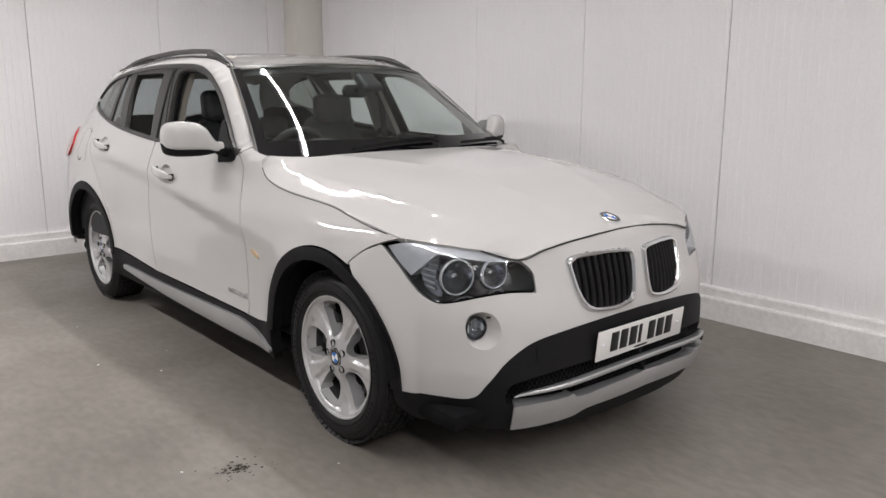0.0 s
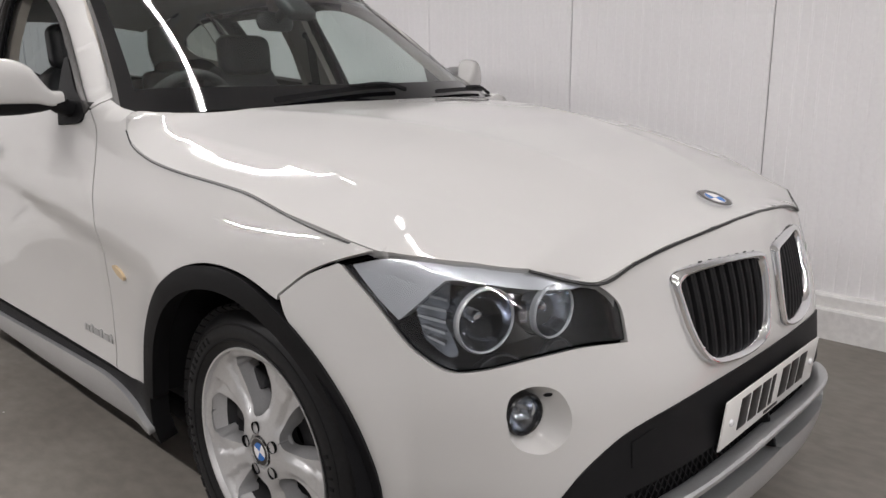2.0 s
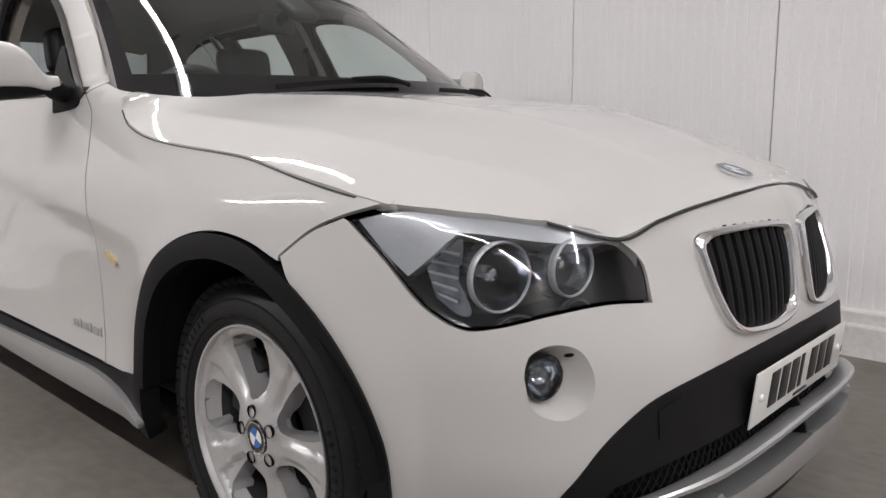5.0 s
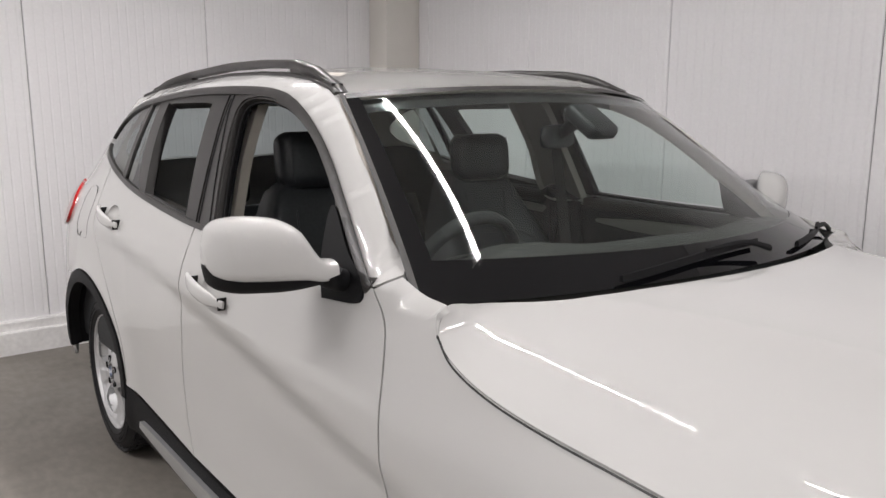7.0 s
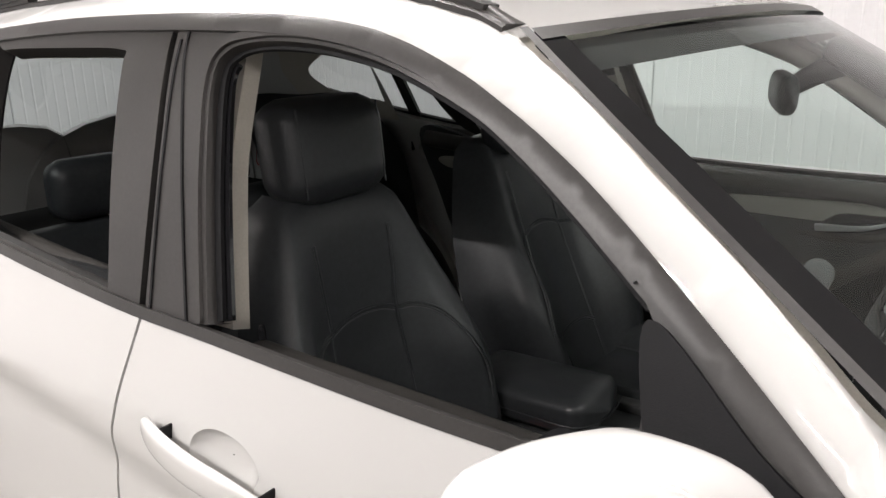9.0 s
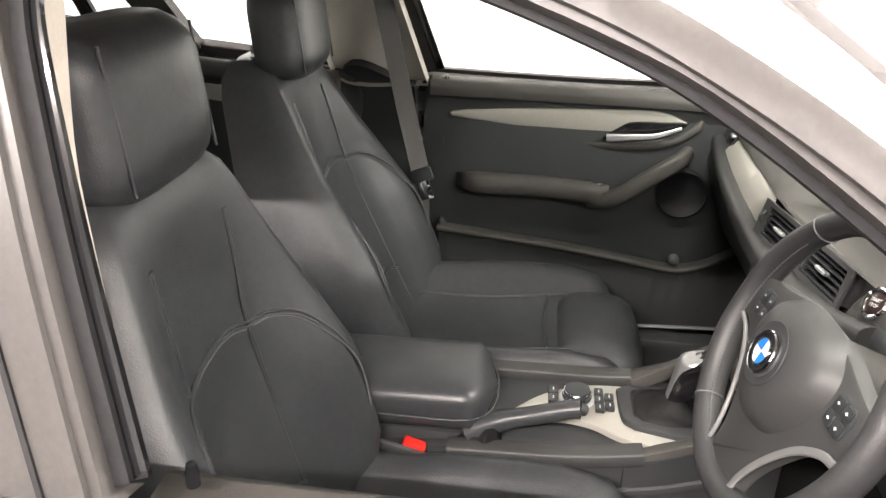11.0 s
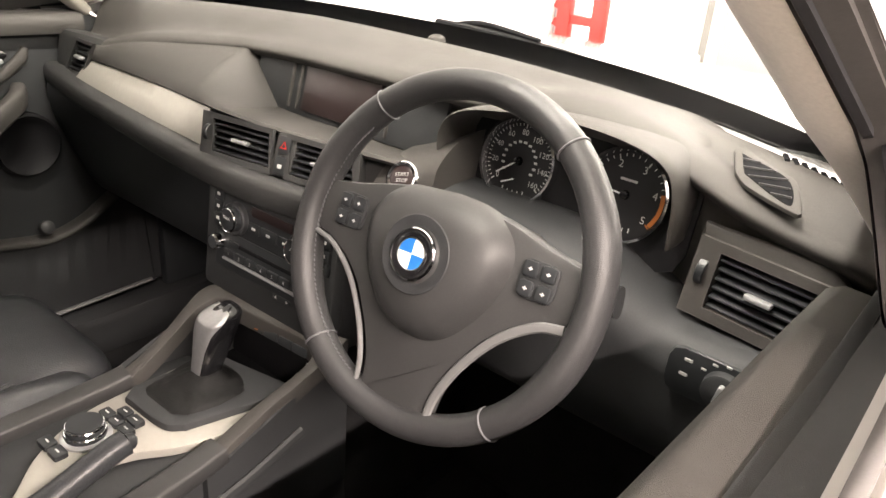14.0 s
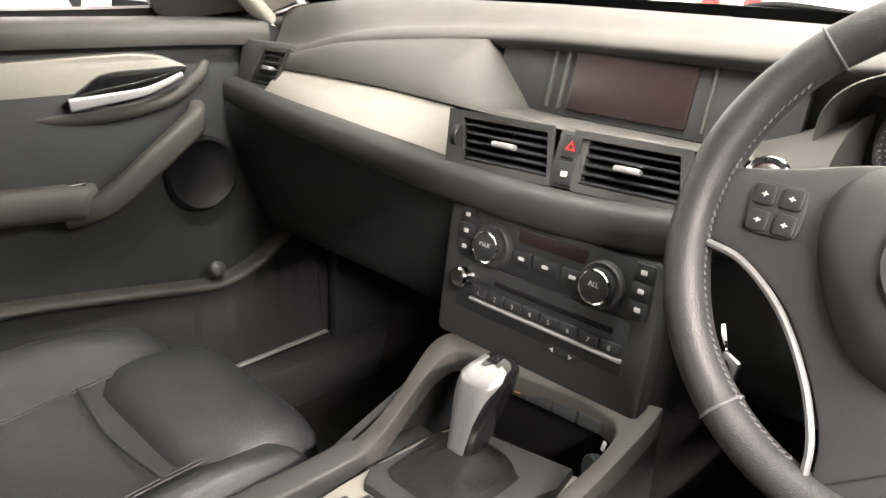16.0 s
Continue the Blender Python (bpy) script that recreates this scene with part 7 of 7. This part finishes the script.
# start button on its sloping cheek
CH = frame_at((.190, -.872, .999), (.96, -.05, .12), (-.05, .42, .9))
secs = []
for x in np.linspace(.135, .236, 9):
    t = (x - .135) / .14
    z = .957 + .060 * t ** 1.1
    secs.append((x, rounded([(-.77, z + .055), (-.82, z + .050), (-.866 + .012 * t, z + .030), (-.888 + .02 * t, z), (-.885 + .02 * t, .93), (-.77, .93)], 3)))
loft_x("start_cheek", secs, DASH, dash)
SM = frame_at((.187, -.876, .993), (.92, .25, .20), (-.15, .45, .90))
bm = bmesh.new()
lathe(bm, [(.0235, -.010), (.0235, .005), (.021, .0075), (.0175, .006), (.0165, .003)], SM, 40)
start = part("start_button", bm, CHROME, dash, "round start button with bright ring")
bm = bmesh.new()
lathe(bm, [(.0168, -.004), (.0168, .004), (.015, .0052), (0, .0054)], SM, 40)
part("start_cap", bm, SCREEN, start)
text_mesh("start_writing", "START", .0072, SM @ pose(0, .0045, .0056), PRINT, start)
text_mesh("start_writing", "STOP", .0072, SM @ pose(0, -.0035, .0056), PRINT, start)

# --- instruments ---
bm = bmesh.new()
hood_line = rounded([(.205, 1.010), (.212, 1.060), (.245, 1.092), (.31, 1.108), (.40, 1.118), (.48, 1.113), (.525, 1.096), (.538, 1.060), (.537, 1.0)], 6)
k = len(hood_line)
vs = []
for off, ys in ((-.004, -.66), (.000, -.72), (.000, -.785), (.002, -.812), (.0015, -.832), (-.0005, -.835), (-.003, -.831), (-.006, -.80), (-.008, -.745)):
    for (x, z) in hood_line:
        d = Vector((x - .39, z - 1.02)).normalized()
        back = .020 * ((z - 1.02) / .11)
        vs.append((x + d.x * off, ys - (back if ys < -.75 else 0), z + d.y * off * .8))
add(bm, vs, [(r * k + i, r * k + i + 1, (r + 1) * k + i + 1, (r + 1) * k + i) for r in range(8) for i in range(k - 1)])
binnacle = part("instrument_hood", bm, DASH, dash, smooth=50)
DM = frame_at((.382, -.785, 1.030), (1, 0, 0), (0, .22, 1))
rplate("instrument_back", .325, .135, DM, BLACK, binnacle, .004, .03, base=-.012, cy=-.010)
for cx, r, numbers, a0, a1, needle, tag in ((-.080, .052, [str(20 * k) for k in range(9)], 222, -42, 0.02, "speed"), (.074, .052, [str(k) for k in range(6)], 215, -38, 0.16, "revs")):
    base_m = DM @ pose(cx, 0, 0)
    bm = bmesh.new()
    lathe(bm, [(r + .006, -.008), (r + .005, .006), (r + .002, .007), (r, .002), (r - .001, -.002)], base_m, 56)
    ring_ob = part("dial", bm, CHROME, binnacle, "round dial with chrome rim and white figures")
    bm = bmesh.new()
    lathe(bm, [(r, -.003), (0, -.003)], base_m, 56)
    part("dial_face", bm, DIAL, ring_ob)
    count = len(numbers)
    for i, w in enumerate(numbers):
        a = radians(a0 + (a1 - a0) * i / (count - 1))
        if w != "0" or tag == "speed":
            text_mesh("dial_figure", w, .0105 if tag == "speed" else .013, base_m @ pose((r - .0145) * math.cos(a), (r - .0145) * math.sin(a), -.0022), PRINT, ring_ob)
        bm = bmesh.new()
        for j in range(5 if i < count - 1 else 1):
            b = radians(a0 + (a1 - a0) * (i + j / 5) / (count - 1))
            ln = .006 if j == 0 else .0035
            block(bm, ln, .0010 if j else .0015, .0004, base_m @ pose((r - .003 - ln / 2) * math.cos(b), (r - .003 - ln / 2) * math.sin(b), -.0022, 0, 0, math.degrees(b)), 0)
        part("dial_tick", bm, ORANGEPRINT if tag == "revs" and i >= 5 else PRINT, ring_ob)
    for i in range(14 if tag == "speed" else 0):
        a = radians(a0 + (a1 - a0) * (i + .4) / 14)
        rplate("dial_small_mark", .005, .003, base_m, PRINT, ring_ob, .0004, .0006, cx=(r - .027) * math.cos(a), cy=(r - .027) * math.sin(a), base=-.0026)
    if tag == "revs":
        bm = bmesh.new()
        for j in range(10):
            b = radians(a0 + (a1 - a0) * (.80 + .02 * j))
            block(bm, .005, .0045, .0005, base_m @ pose((r - .005) * math.cos(b), (r - .005) * math.sin(b), -.0021, 0, 0, math.degrees(b)), 0)
        part("red_band", bm, ORANGEPRINT, ring_ob)
        rplate("dial_legend", .022, .003, base_m, PRINT, ring_ob, .0004, .0006, cx=.0, cy=.018, base=-.0026)
    for rad, ang in ((.036, a0 + (a1 - a0) * needle), (.020, 205)):
        a = radians(ang)
        off = 0 if rad > .03 else -.024
        bm = bmesh.new()
        block(bm, rad, .0020, .001, base_m @ pose(rad / 2 * math.cos(a), off + rad / 2 * math.sin(a), .001, 0, 0, ang), .0003)
        part("needle", bm, WHITE, ring_ob)
    bm = bmesh.new()
    lathe(bm, [(.006, -.002), (.005, .003), (0, .0035)], base_m, 20)
    part("needle_hub", bm, GLOSS, ring_ob)
    for q in range(5):
        rplate("fuel_mark", .0012, .006, base_m, PRINT, ring_ob, .0004, .0003, cx=-.016 + .008 * q, cy=-.042 + .0006 * (q - 2) ** 2, base=-.0026)

# driver's vents and light switch
RV = frame_at((.632, -.822, .982), (.995, -.05, -.06), (.0, .12, 1))
plate("vent_surround", [(-.080, .046), (.074, .042), (.070, -.048), (-.046, -.052), (-.060, -.040)], RV, DASH, dash, .010, .004, base=-.040)
vent(RV @ pose(.012, -.002, .001), .104, .064, dash, 6, .0, DASH, rim=(.026, .010, .013, .012))
bm = bmesh.new()
lathe(bm, [(.016, -.005), (.0175, -.004), (.0175, .004), (.016, .005)], RV @ pose(-.054, .003, -.004) @ pose(0, 0, 0, 0, 90, 0), 24)
part("vent_wheel", bm, BUTTON, dash)
def on_pad(a, b, d):
    return (a, b - .4 * d, 1.0925 + (b + .744) * .45 + d)


plane_panel("side_vent_frame", loop([(.554, -.735), (.559, -.727), (.614, -.748), (.632, -.756), (.652, -.792), (.648, -.799), (.592, -.782), (.570, -.766)], step=.008), on_pad, DASH, dash, .005, .002)
plane_panel("vent_back", loop([(.564, -.737), (.622, -.757), (.641, -.790), (.620, -.785), (.580, -.765)], step=.008), lambda a, b, d: on_pad(a, b, .0045 + d), DARK, dash, .0012, .0003)
for (x0, y0), (x1, y1) in (((.569, -.746), (.588, -.7445)), ((.575, -.757), (.608, -.7515)), ((.585, -.768), (.624, -.7590)), ((.600, -.775), (.631, -.7710)), ((.616, -.7835), (.637, -.7820))):
    bm = bmesh.new()
    sweep(bm, [on_pad(x0, y0, .0065), on_pad(x1, y1, .0065)], [(-.0011, -.001), (-.0011, .001), (.0011, .001), (.0011, -.001)])
    part("vent_slat", bm, CHARCOAL, dash)
LM = frame_at((.648, -.886, .902), (.99, .06, -.05), (0, -.02, 1))
rplate("light_switch_plate", .122, .056, LM, BUTTON, dash, .005, .014, base=-.003)
bm = bmesh.new()
lathe(bm, [(.021, 0), (.020, .010), (.017, .012), (0, .012)], LM @ pose(.0, .0, .002), 36)
sw = part("light_switch", bm, DASHLOW, dash, "round rotary light switch")
bm = bmesh.new()
block(bm, .006, .022, .010, LM @ pose(0, .002, .017, 0, 0, -8), .002)
part("switch_grip", bm, SILVER, sw)
for a in (30, 60, 90, 120, 150):
    rplate("switch_mark", .006, .0028, LM, PRINT, sw, .0005, .0008, cx=.027 * math.cos(radians(a)), cy=.027 * math.sin(radians(a)), base=.002)
for cx, cy in ((-.040, .016), (.040, .004), (.038, -.016), (-.042, -.002)):
    rplate("switch_mark", .009, .004, LM, PRINT, sw, .0005, .001, cx=cx, cy=cy, base=.002)

# sensor bead and defroster slots by the glass
bm = bmesh.new()
lathe(bm, [(.016, 0), (.014, .007), (.007, .011), (0, .012)], pose(-.03, -.572, 1.108), 20)
part("sun_sensor", bm, DASH, dash)
bm = bmesh.new()
for x in np.linspace(-.62, .62, 110):
    block(bm, .0035, .018, .004, pose(x, glass_line(x) - .014, 1.075 - .012 * (abs(x) / .72) ** 4, 28), 0)
part("defroster_slots", bm, DARK, dash)
for sx in (-1, 1):
    bm = bmesh.new()
    for k in range(7):
        block(bm, .005, .022, .003, pose(sx * (.60 + .011 * k), -.70, 1.098 - .006 * k * .4, 0, 0, 25 * sx), 0)
    part("corner_vent", bm, DARK, dash)

# --- centre console ---
secs = []
for y, w, z in ((-.93, .130, .600), (-1.00, .128, .605), (-1.03, .126, .645), (-1.10, .126, .652), (-1.25, .118, .648), (-1.42, .112, .640), (-1.62, .108, .620), (-1.80, .10, .58)):
    secs.append([(x + .012, y, zz) for x, zz in rounded([(-w - .012, .36), (-w, .52), (-w, z - .02), (-w + .012, z), (0, z - .006), (w - .012, z), (w, z - .02), (w, .52), (w + .012, .36)], 3)])
console = part("centre_console", rings_mesh(secs), DASHLOW, car, "black centre console with pale satin top plate", smooth=50)
for pts in ([(-.108, -1.46, .648), (-.106, -1.30, .652), (-.100, -1.20, .658), (-.094, -1.14, .666)], [(.134, -1.46, .640), (.136, -1.30, .648), (.134, -1.20, .656), (.131, -1.14, .664)]):
    bm = bmesh.new()
    sweep(bm, rounded(pts, 6), oval(.018, .013, 20, 6.0))
    part("console_rail", bm, CHARCOAL, console, smooth=70)
plane_panel("console_frame", loop([(-.112, -1.160), (-.110, -1.11), (-.118, -1.067), (-.132, -1.025), (-.142, -.990), (-.138, -.968), (-.122, -.956)], [(-.122, -.956), (-.01, -.952), (.070, -.945), (.148, -.932)],
                                  [(.148, -.932), (.150, -.96), (.146, -1.026), (.142, -1.07), (.142, -1.160)], [(.142, -1.160), (.118, -1.160)], [(.118, -1.160), (.118, -1.10), (.122, -1.060), (.128, -1.015), (.127, -.985), (.115, -.970)],
                                  [(.115, -.970), (.075, -.966), (-.002, -.972), (-.088, -.976)], [(-.088, -.976), (-.104, -.982), (-.110, -1.000), (-.110, -1.016), (-.100, -1.055), (-.088, -1.105), (-.080, -1.160)], [(-.080, -1.160), (-.112, -1.160)], step=.012),
            lambda a, b, d: (a, b, .712 + (b + .965) * .405 + d), DASH, console, .028, .003, base=False)
for sx, x in ((-1, -.130), (1, .140)):
    bm = bmesh.new()
    tri_box(bm, [(x - .006, -1.17, .50), (x - .006, -.93, .50), (x - .006, -.93, .735), (x - .006, -1.17, .645)], [(x + .006, -1.17, .50), (x + .006, -.93, .50), (x + .006, -.93, .735), (x + .006, -1.17, .645)])
    part("console_cheek", bm, DASHLOW, console)
CM = pose(0, 0, .650)
plate("console_plate", [[(.072, -1.42), (.040, -1.365), (-.020, -1.305), (-.060, -1.230), (-.070, -1.143), (-.072, -1.06), (-.066, -1.02)], [(-.066, -1.02), (.092, -.985)], [(.092, -.985), (.110, -1.03), (.112, -1.09), (.088, -1.17), (.058, -1.22), (.048, -1.27), (.058, -1.33), (.075, -1.40)]], CM, SATIN, console, .012, .004, "pale satin console plate")
bm = bmesh.new()
block(bm, .24, .012, .12, pose(0, -.935, .670), .002)
block(bm, .24, .09, .006, pose(0, -.975, .612), .002)
part("storage_bin", bm, DARK, console)
BM_ = frame_at((.030, -.966, .716), (1, .0, .05), (0, .35, 1))
for k in range(5):
    rplate("console_button", .030, .013, BM_, BUTTON, console, .006, .002, cx=-.075 + .033 * k, base=0)
rplate("button_mark", .008, .006, BM_, ORANGEPRINT, console, .0005, .001, cx=-.042, base=.006)
bm = bmesh.new()
lathe(bm, [(.015, 0), (.0145, .008), (.012, .010), (0, .010)], frame_at((.110, -.985, .683), (.9, -.4, 0), (.1, .25, 1)), 24)
part("power_socket", bm, BUTTON, console)
rplate("usb_mark", .006, .011, frame_at((.112, -.978, .708), (.9, -.4, 0), (.1, .25, 1)), PRINT, console, .0006, .001)
# selector
plate("selector_plate", [[(-.044, -1.172), (.040, -1.168), (.066, -1.148)], [(.096, -1.03), (.086, -.990)], [(-.044, -1.016), (-.054, -1.030)], [(-.060, -1.152), (-.044, -1.172)]], pose(0, 0, .660), DASHLOW, console, .013, .005)
rings = []
for t in np.linspace(0, 1, 9):
    w = .042 * (1 - t) ** 1.3 + .016
    rings.append([(.004 + .006 * t + w * math.copysign(abs(math.cos(a)) ** .6, math.cos(a)) * (1 + .06 * math.sin(9 * t + 3 * a)), -1.090 + .014 * t + w * 1.05 * math.copysign(abs(math.sin(a)) ** .6, math.sin(a)), .673 + .026 * t + .003 * math.sin(5 * a + 12 * t) * (1 - t)) for a in np.linspace(0, 2 * math.pi, 32, endpoint=False)])
part("selector_boot", rings_mesh(rings), BOOTSKIN, console, "black leather gaiter", smooth=70)
lever, LT = [], (0, .12, .45, .80, .93, .985, 1)
LW, LD = (.015, .0165, .0205, .0245, .024, .019, .010), (.015, .018, .023, .029, .028, .021, .011)


def lever_ring(t, grow=0.0, a0=0.0, a1=2 * math.pi, n=28, ends=False):
    w, d = float(np.interp(t, LT, LW)) + grow, float(np.interp(t, LT, LD)) + grow
    return [(.006 + .008 * t + w * math.copysign(abs(math.cos(a)) ** .6, math.cos(a)), -1.078 + .030 * t + d * math.copysign(abs(math.sin(a)) ** .6, math.sin(a)), .680 + .110 * t + .10 * (t > .7) * (t - .7) * .2 * math.sin(a)) for a in np.linspace(a0, a1, n, endpoint=ends)]


sel = part("selector_lever", rings_mesh([lever_ring(t) for t in np.linspace(0, 1, 24)]), GLOSS, console, "gear selector with silver face", smooth=60)
bm = bmesh.new()
vv = []
for t in list(np.linspace(.05, .9, 12)) + [.93, .96, .985, 1.0]:
    spread = radians(float(np.interp(t, (0, .5, .8, .93, 1), (28, 36, 55, 88, 100))))
    vv.append([bm.verts.new(p) for p in lever_ring(t, .0012, radians(262) - spread, radians(262) + spread, 15, True)])
for a, b in zip(vv, vv[1:]):
    for j in range(14):
        bm.faces.new((a[j], a[j + 1], b[j + 1], b[j]))
bm.faces.new(vv[-1])
part("lever_face", bm, LEVERSILVER, console, "brushed silver selector face", smooth=50)
for k, w in enumerate("PRND"):
    text_mesh("selector_writing", w, .009, pose(.062 - .011 * k + .011, -1.030 - .010 * k + .012, .6712, 0, 0, 12), ORANGEPRINT if k == 0 else PRINT, console)
# controller knob and its keys
IM = pose(-.012, -1.244, .662)
bm = bmesh.new()
lathe(bm, [(.032, -.002), (.032, .003), (.029, .005), (.0, .005)], IM, 40)
part("controller_ring", bm, SILVER, console)
bm = bmesh.new()
lathe(bm, [(.026, .004), (.027, .010), (.025, .012), (.024, .020), (.0225, .023), (0, .0235)], IM, 40)
knob = part("controller_knob", bm, BUTTON, console, "round black controller with bright rings")
for r, z in ((.0262, .011), (.0243, .0195)):
    bm = bmesh.new()
    lathe(bm, [(r - .0005, z - .0015), (r + .0008, z), (r - .0005, z + .0018), (r - .0025, z + .002)], IM, 40)
    part("knob_ring", bm, CHROME, knob)
for dx, dy, w, h in ((-.020, .040, .022, .016), (.004, .040, .022, .016), (.028, .040, .022, .016), (-.006, .058, .022, .016), (.020, .058, .024, .016), (-.016, -.042, .024, .018), (.011, -.042, .024, .018)):
    rplate("controller_key", w, h, IM, BUTTON, console, .007, .003, cx=dx, cy=dy, base=.001)
    rplate("key_mark", .009, .002, IM, PRINT, console, .0004, .0006, cx=dx, cy=dy, base=.008)
# arm rest
rings = []
for t in np.linspace(0, 1, 18):
    y = -1.72 + .335 * t
    e = min(1, (1 - t) * 9) ** .45 if t > .88 else (min(1, t * 12 + .2)) ** .45
    rings.append([(.026 + .098 * e * math.copysign(abs(math.cos(a)) ** .5, math.cos(a)), y, .694 + .045 * e * math.copysign(abs(math.sin(a)) ** .55, math.sin(a)) + .006 * t) for a in np.linspace(0, 2 * math.pi, 36, endpoint=False)])
rest = part("centre_armrest", rings_mesh(rings), LEATHER, car, "padded black leather centre armrest", smooth=60)
bm = bmesh.new()
sweep(bm, rounded([(.122, -1.70, .688), (.126, -1.55, .690), (.124, -1.43, .692), (.08, -1.388, .694), (0, -1.386, .694), (-.06, -1.40, .694)], 5), oval(.0018, .0018, 6))
part("seam", bm, LEATHER, rest)
bm = bmesh.new()
block(bm, .17, .26, .10, pose(.020, -1.56, .60), .015)
part("armrest_box", bm, DASHLOW, rest)
# hand brake
bm = bmesh.new()
sweep(bm, rounded([(.104, -1.43, .655), (.102, -1.38, .680), (.100, -1.32, .698), (.098, -1.265, .714), (.098, -1.245, .718)], 5), oval(.015, .014, 14, 2.4), scale=[1.5 - .05 * k if k < 8 else 1.06 for k in range(21)])
brake = part("hand_brake", bm, LEATHER, car, "leather-covered hand brake lever")
bm = bmesh.new()
lathe(bm, [(.010, 0), (.010, .010), (.007, .013), (0, .013)], pose(.098, -1.246, .718, -105, 0, 0), 16)
part("release_button", bm, BUTTON, brake)
rings = []
for t in np.linspace(0, 1, 10):
    rings.append([(.105 + (.040 - .018 * t) * math.cos(a) * (1 + .15 * math.sin(7 * a + 9 * t)), -1.43 + .035 * t + (.060 - .038 * t) * math.sin(a), .600 + .075 * t + .006 * math.sin(4 * a)) for a in np.linspace(0, 2 * math.pi, 28, endpoint=False)])
part("brake_gaiter", rings_mesh(rings), BOOTSKIN, brake, smooth=70)
bm = bmesh.new()
sweep(bm, rounded([(.150, -1.60, .655), (.150, -1.45, .615), (.148, -1.33, .585), (.15, -1.15, .60), (.152, -1.02, .64)], 5), oval(.006, .010, 8))
part("console_edge", bm, DASHLOW, console)

# pedals and mats
PMx = frame_at((.415, -.545, .480), (1, 0, .1), (-.05, .55, .8))
rplate("brake_pedal", .105, .060, PMx, RUBBER, car, .012, .008, label="ribbed rubber brake pedal")
for k in range(5):
    for d in (-1, 1):
        bm = bmesh.new()
        block(bm, .062, .003, .003, PMx @ pose(-.036 + .018 * k, 0, .013, 0, 0, 55 * d), .0006)
        part("pedal_rib", bm, RUBBER, car)
FM = frame_at((.262, -.555, .420), (.95, 0, .1), (0, .5, .85))
rplate("foot_rest", .075, .20, FM, RUBBER, car, .014, .006)
for k in range(5):
    rplate("foot_rib", .006, .18, FM, BLACK, car, .004, .002, cx=-.028 + .014 * k, base=.014)
bm = bmesh.new()
block(bm, .50, .70, .012, pose(.40, -.98, .338), .005)
tagged(part("floor_mat", bm, CARPET), "black carpet floor mat lying in the footwell", "floor mat", group="floor mats")
bm = bmesh.new()
block(bm, .50, .70, .012, pose(-.40, -.98, .338), .005)
tagged(part("floor_mat", bm, CARPET), "black carpet floor mat lying in the footwell", "floor mat", group="floor mats")
bm = bmesh.new()
sweep(bm, [(-.63, -1.08, .487), (-.63, -.80, .50)], oval(.006, .004, 8))
part("sill_edge", bm, GREYTRIM, car)
# inside mirror
rings = []
for t in np.linspace(0, 1, 13):
    e = 2 * t - 1
    s = math.sqrt(max(.03, 1 - e ** 6))
    rings.append([(-.055 + .104 * e, -1.105 + .036 * e + .018 * s * math.copysign(abs(math.cos(a)) ** .8, math.cos(a)), 1.318 + .034 * s * math.copysign(abs(math.sin(a)) ** .7, math.sin(a))) for a in np.linspace(0, 2 * math.pi, 20, endpoint=False)])
mirror_in = part("inside_mirror", rings_mesh(rings), BUTTON, car, "black inside mirror on the windscreen", smooth=60)
bm = bmesh.new()
sweep(bm, rounded([(-.055, -1.095, 1.325), (-.056, -1.05, 1.352), (-.058, -1.005, 1.372)], 5), oval(.014, .016, 12), scale=[1 + .04 * k for k in range(11)])
part("mirror_arm", bm, BUTTON, mirror_in)
bm = bmesh.new()
block(bm, .11, .13, .045, pose(-.060, -.985, 1.362, -33), .018, 3)
part("sensor_cover", bm, BUTTON, mirror_in, "black sensor cover behind the mirror")

# the cabin's furniture sits a little forward and low in the shell, on its own scale; linings follow the shell itself
SHELL_LININGS = ("headlining", "pillar_lining", "pillar_cover", "roof_side_lining", "side_lining", "luggage_cover", "inside_mirror", "door_top")
MID = Vector((0, -1.40, 1.10))
CABIN = Matrix.Translation(MID) @ Matrix.Scale(.975, 4) @ Matrix.Translation(Vector((0, .035, -.030)) - MID)
for ob in cabin_parts(car) + [o for o in scene.objects if o.name.startswith("floor_mat")]:
    ob.matrix_basis = CABIN @ ob.matrix_basis
# black tops of the doors, from the outer seal in to the ledge
for sx in (1, -1):
    bm = bmesh.new()
    run = [(-.84, 1.040), (-1.10, 1.036), (-1.40, 1.038), (-1.62, 1.044)]
    outer = [shell(uy(y), z, -.012) for y, z in run]
    tri_box(bm, [(sx * p[0], p[1], p[2]) for p in outer] + [(sx * .735, y, z - .025) for y, z in run[::-1]], [(sx * p[0], p[1], p[2] - .05) for p in outer] + [(sx * .735, y, z - .075) for y, z in run[::-1]])
    part("door_top", bm, DASHLOW, car)
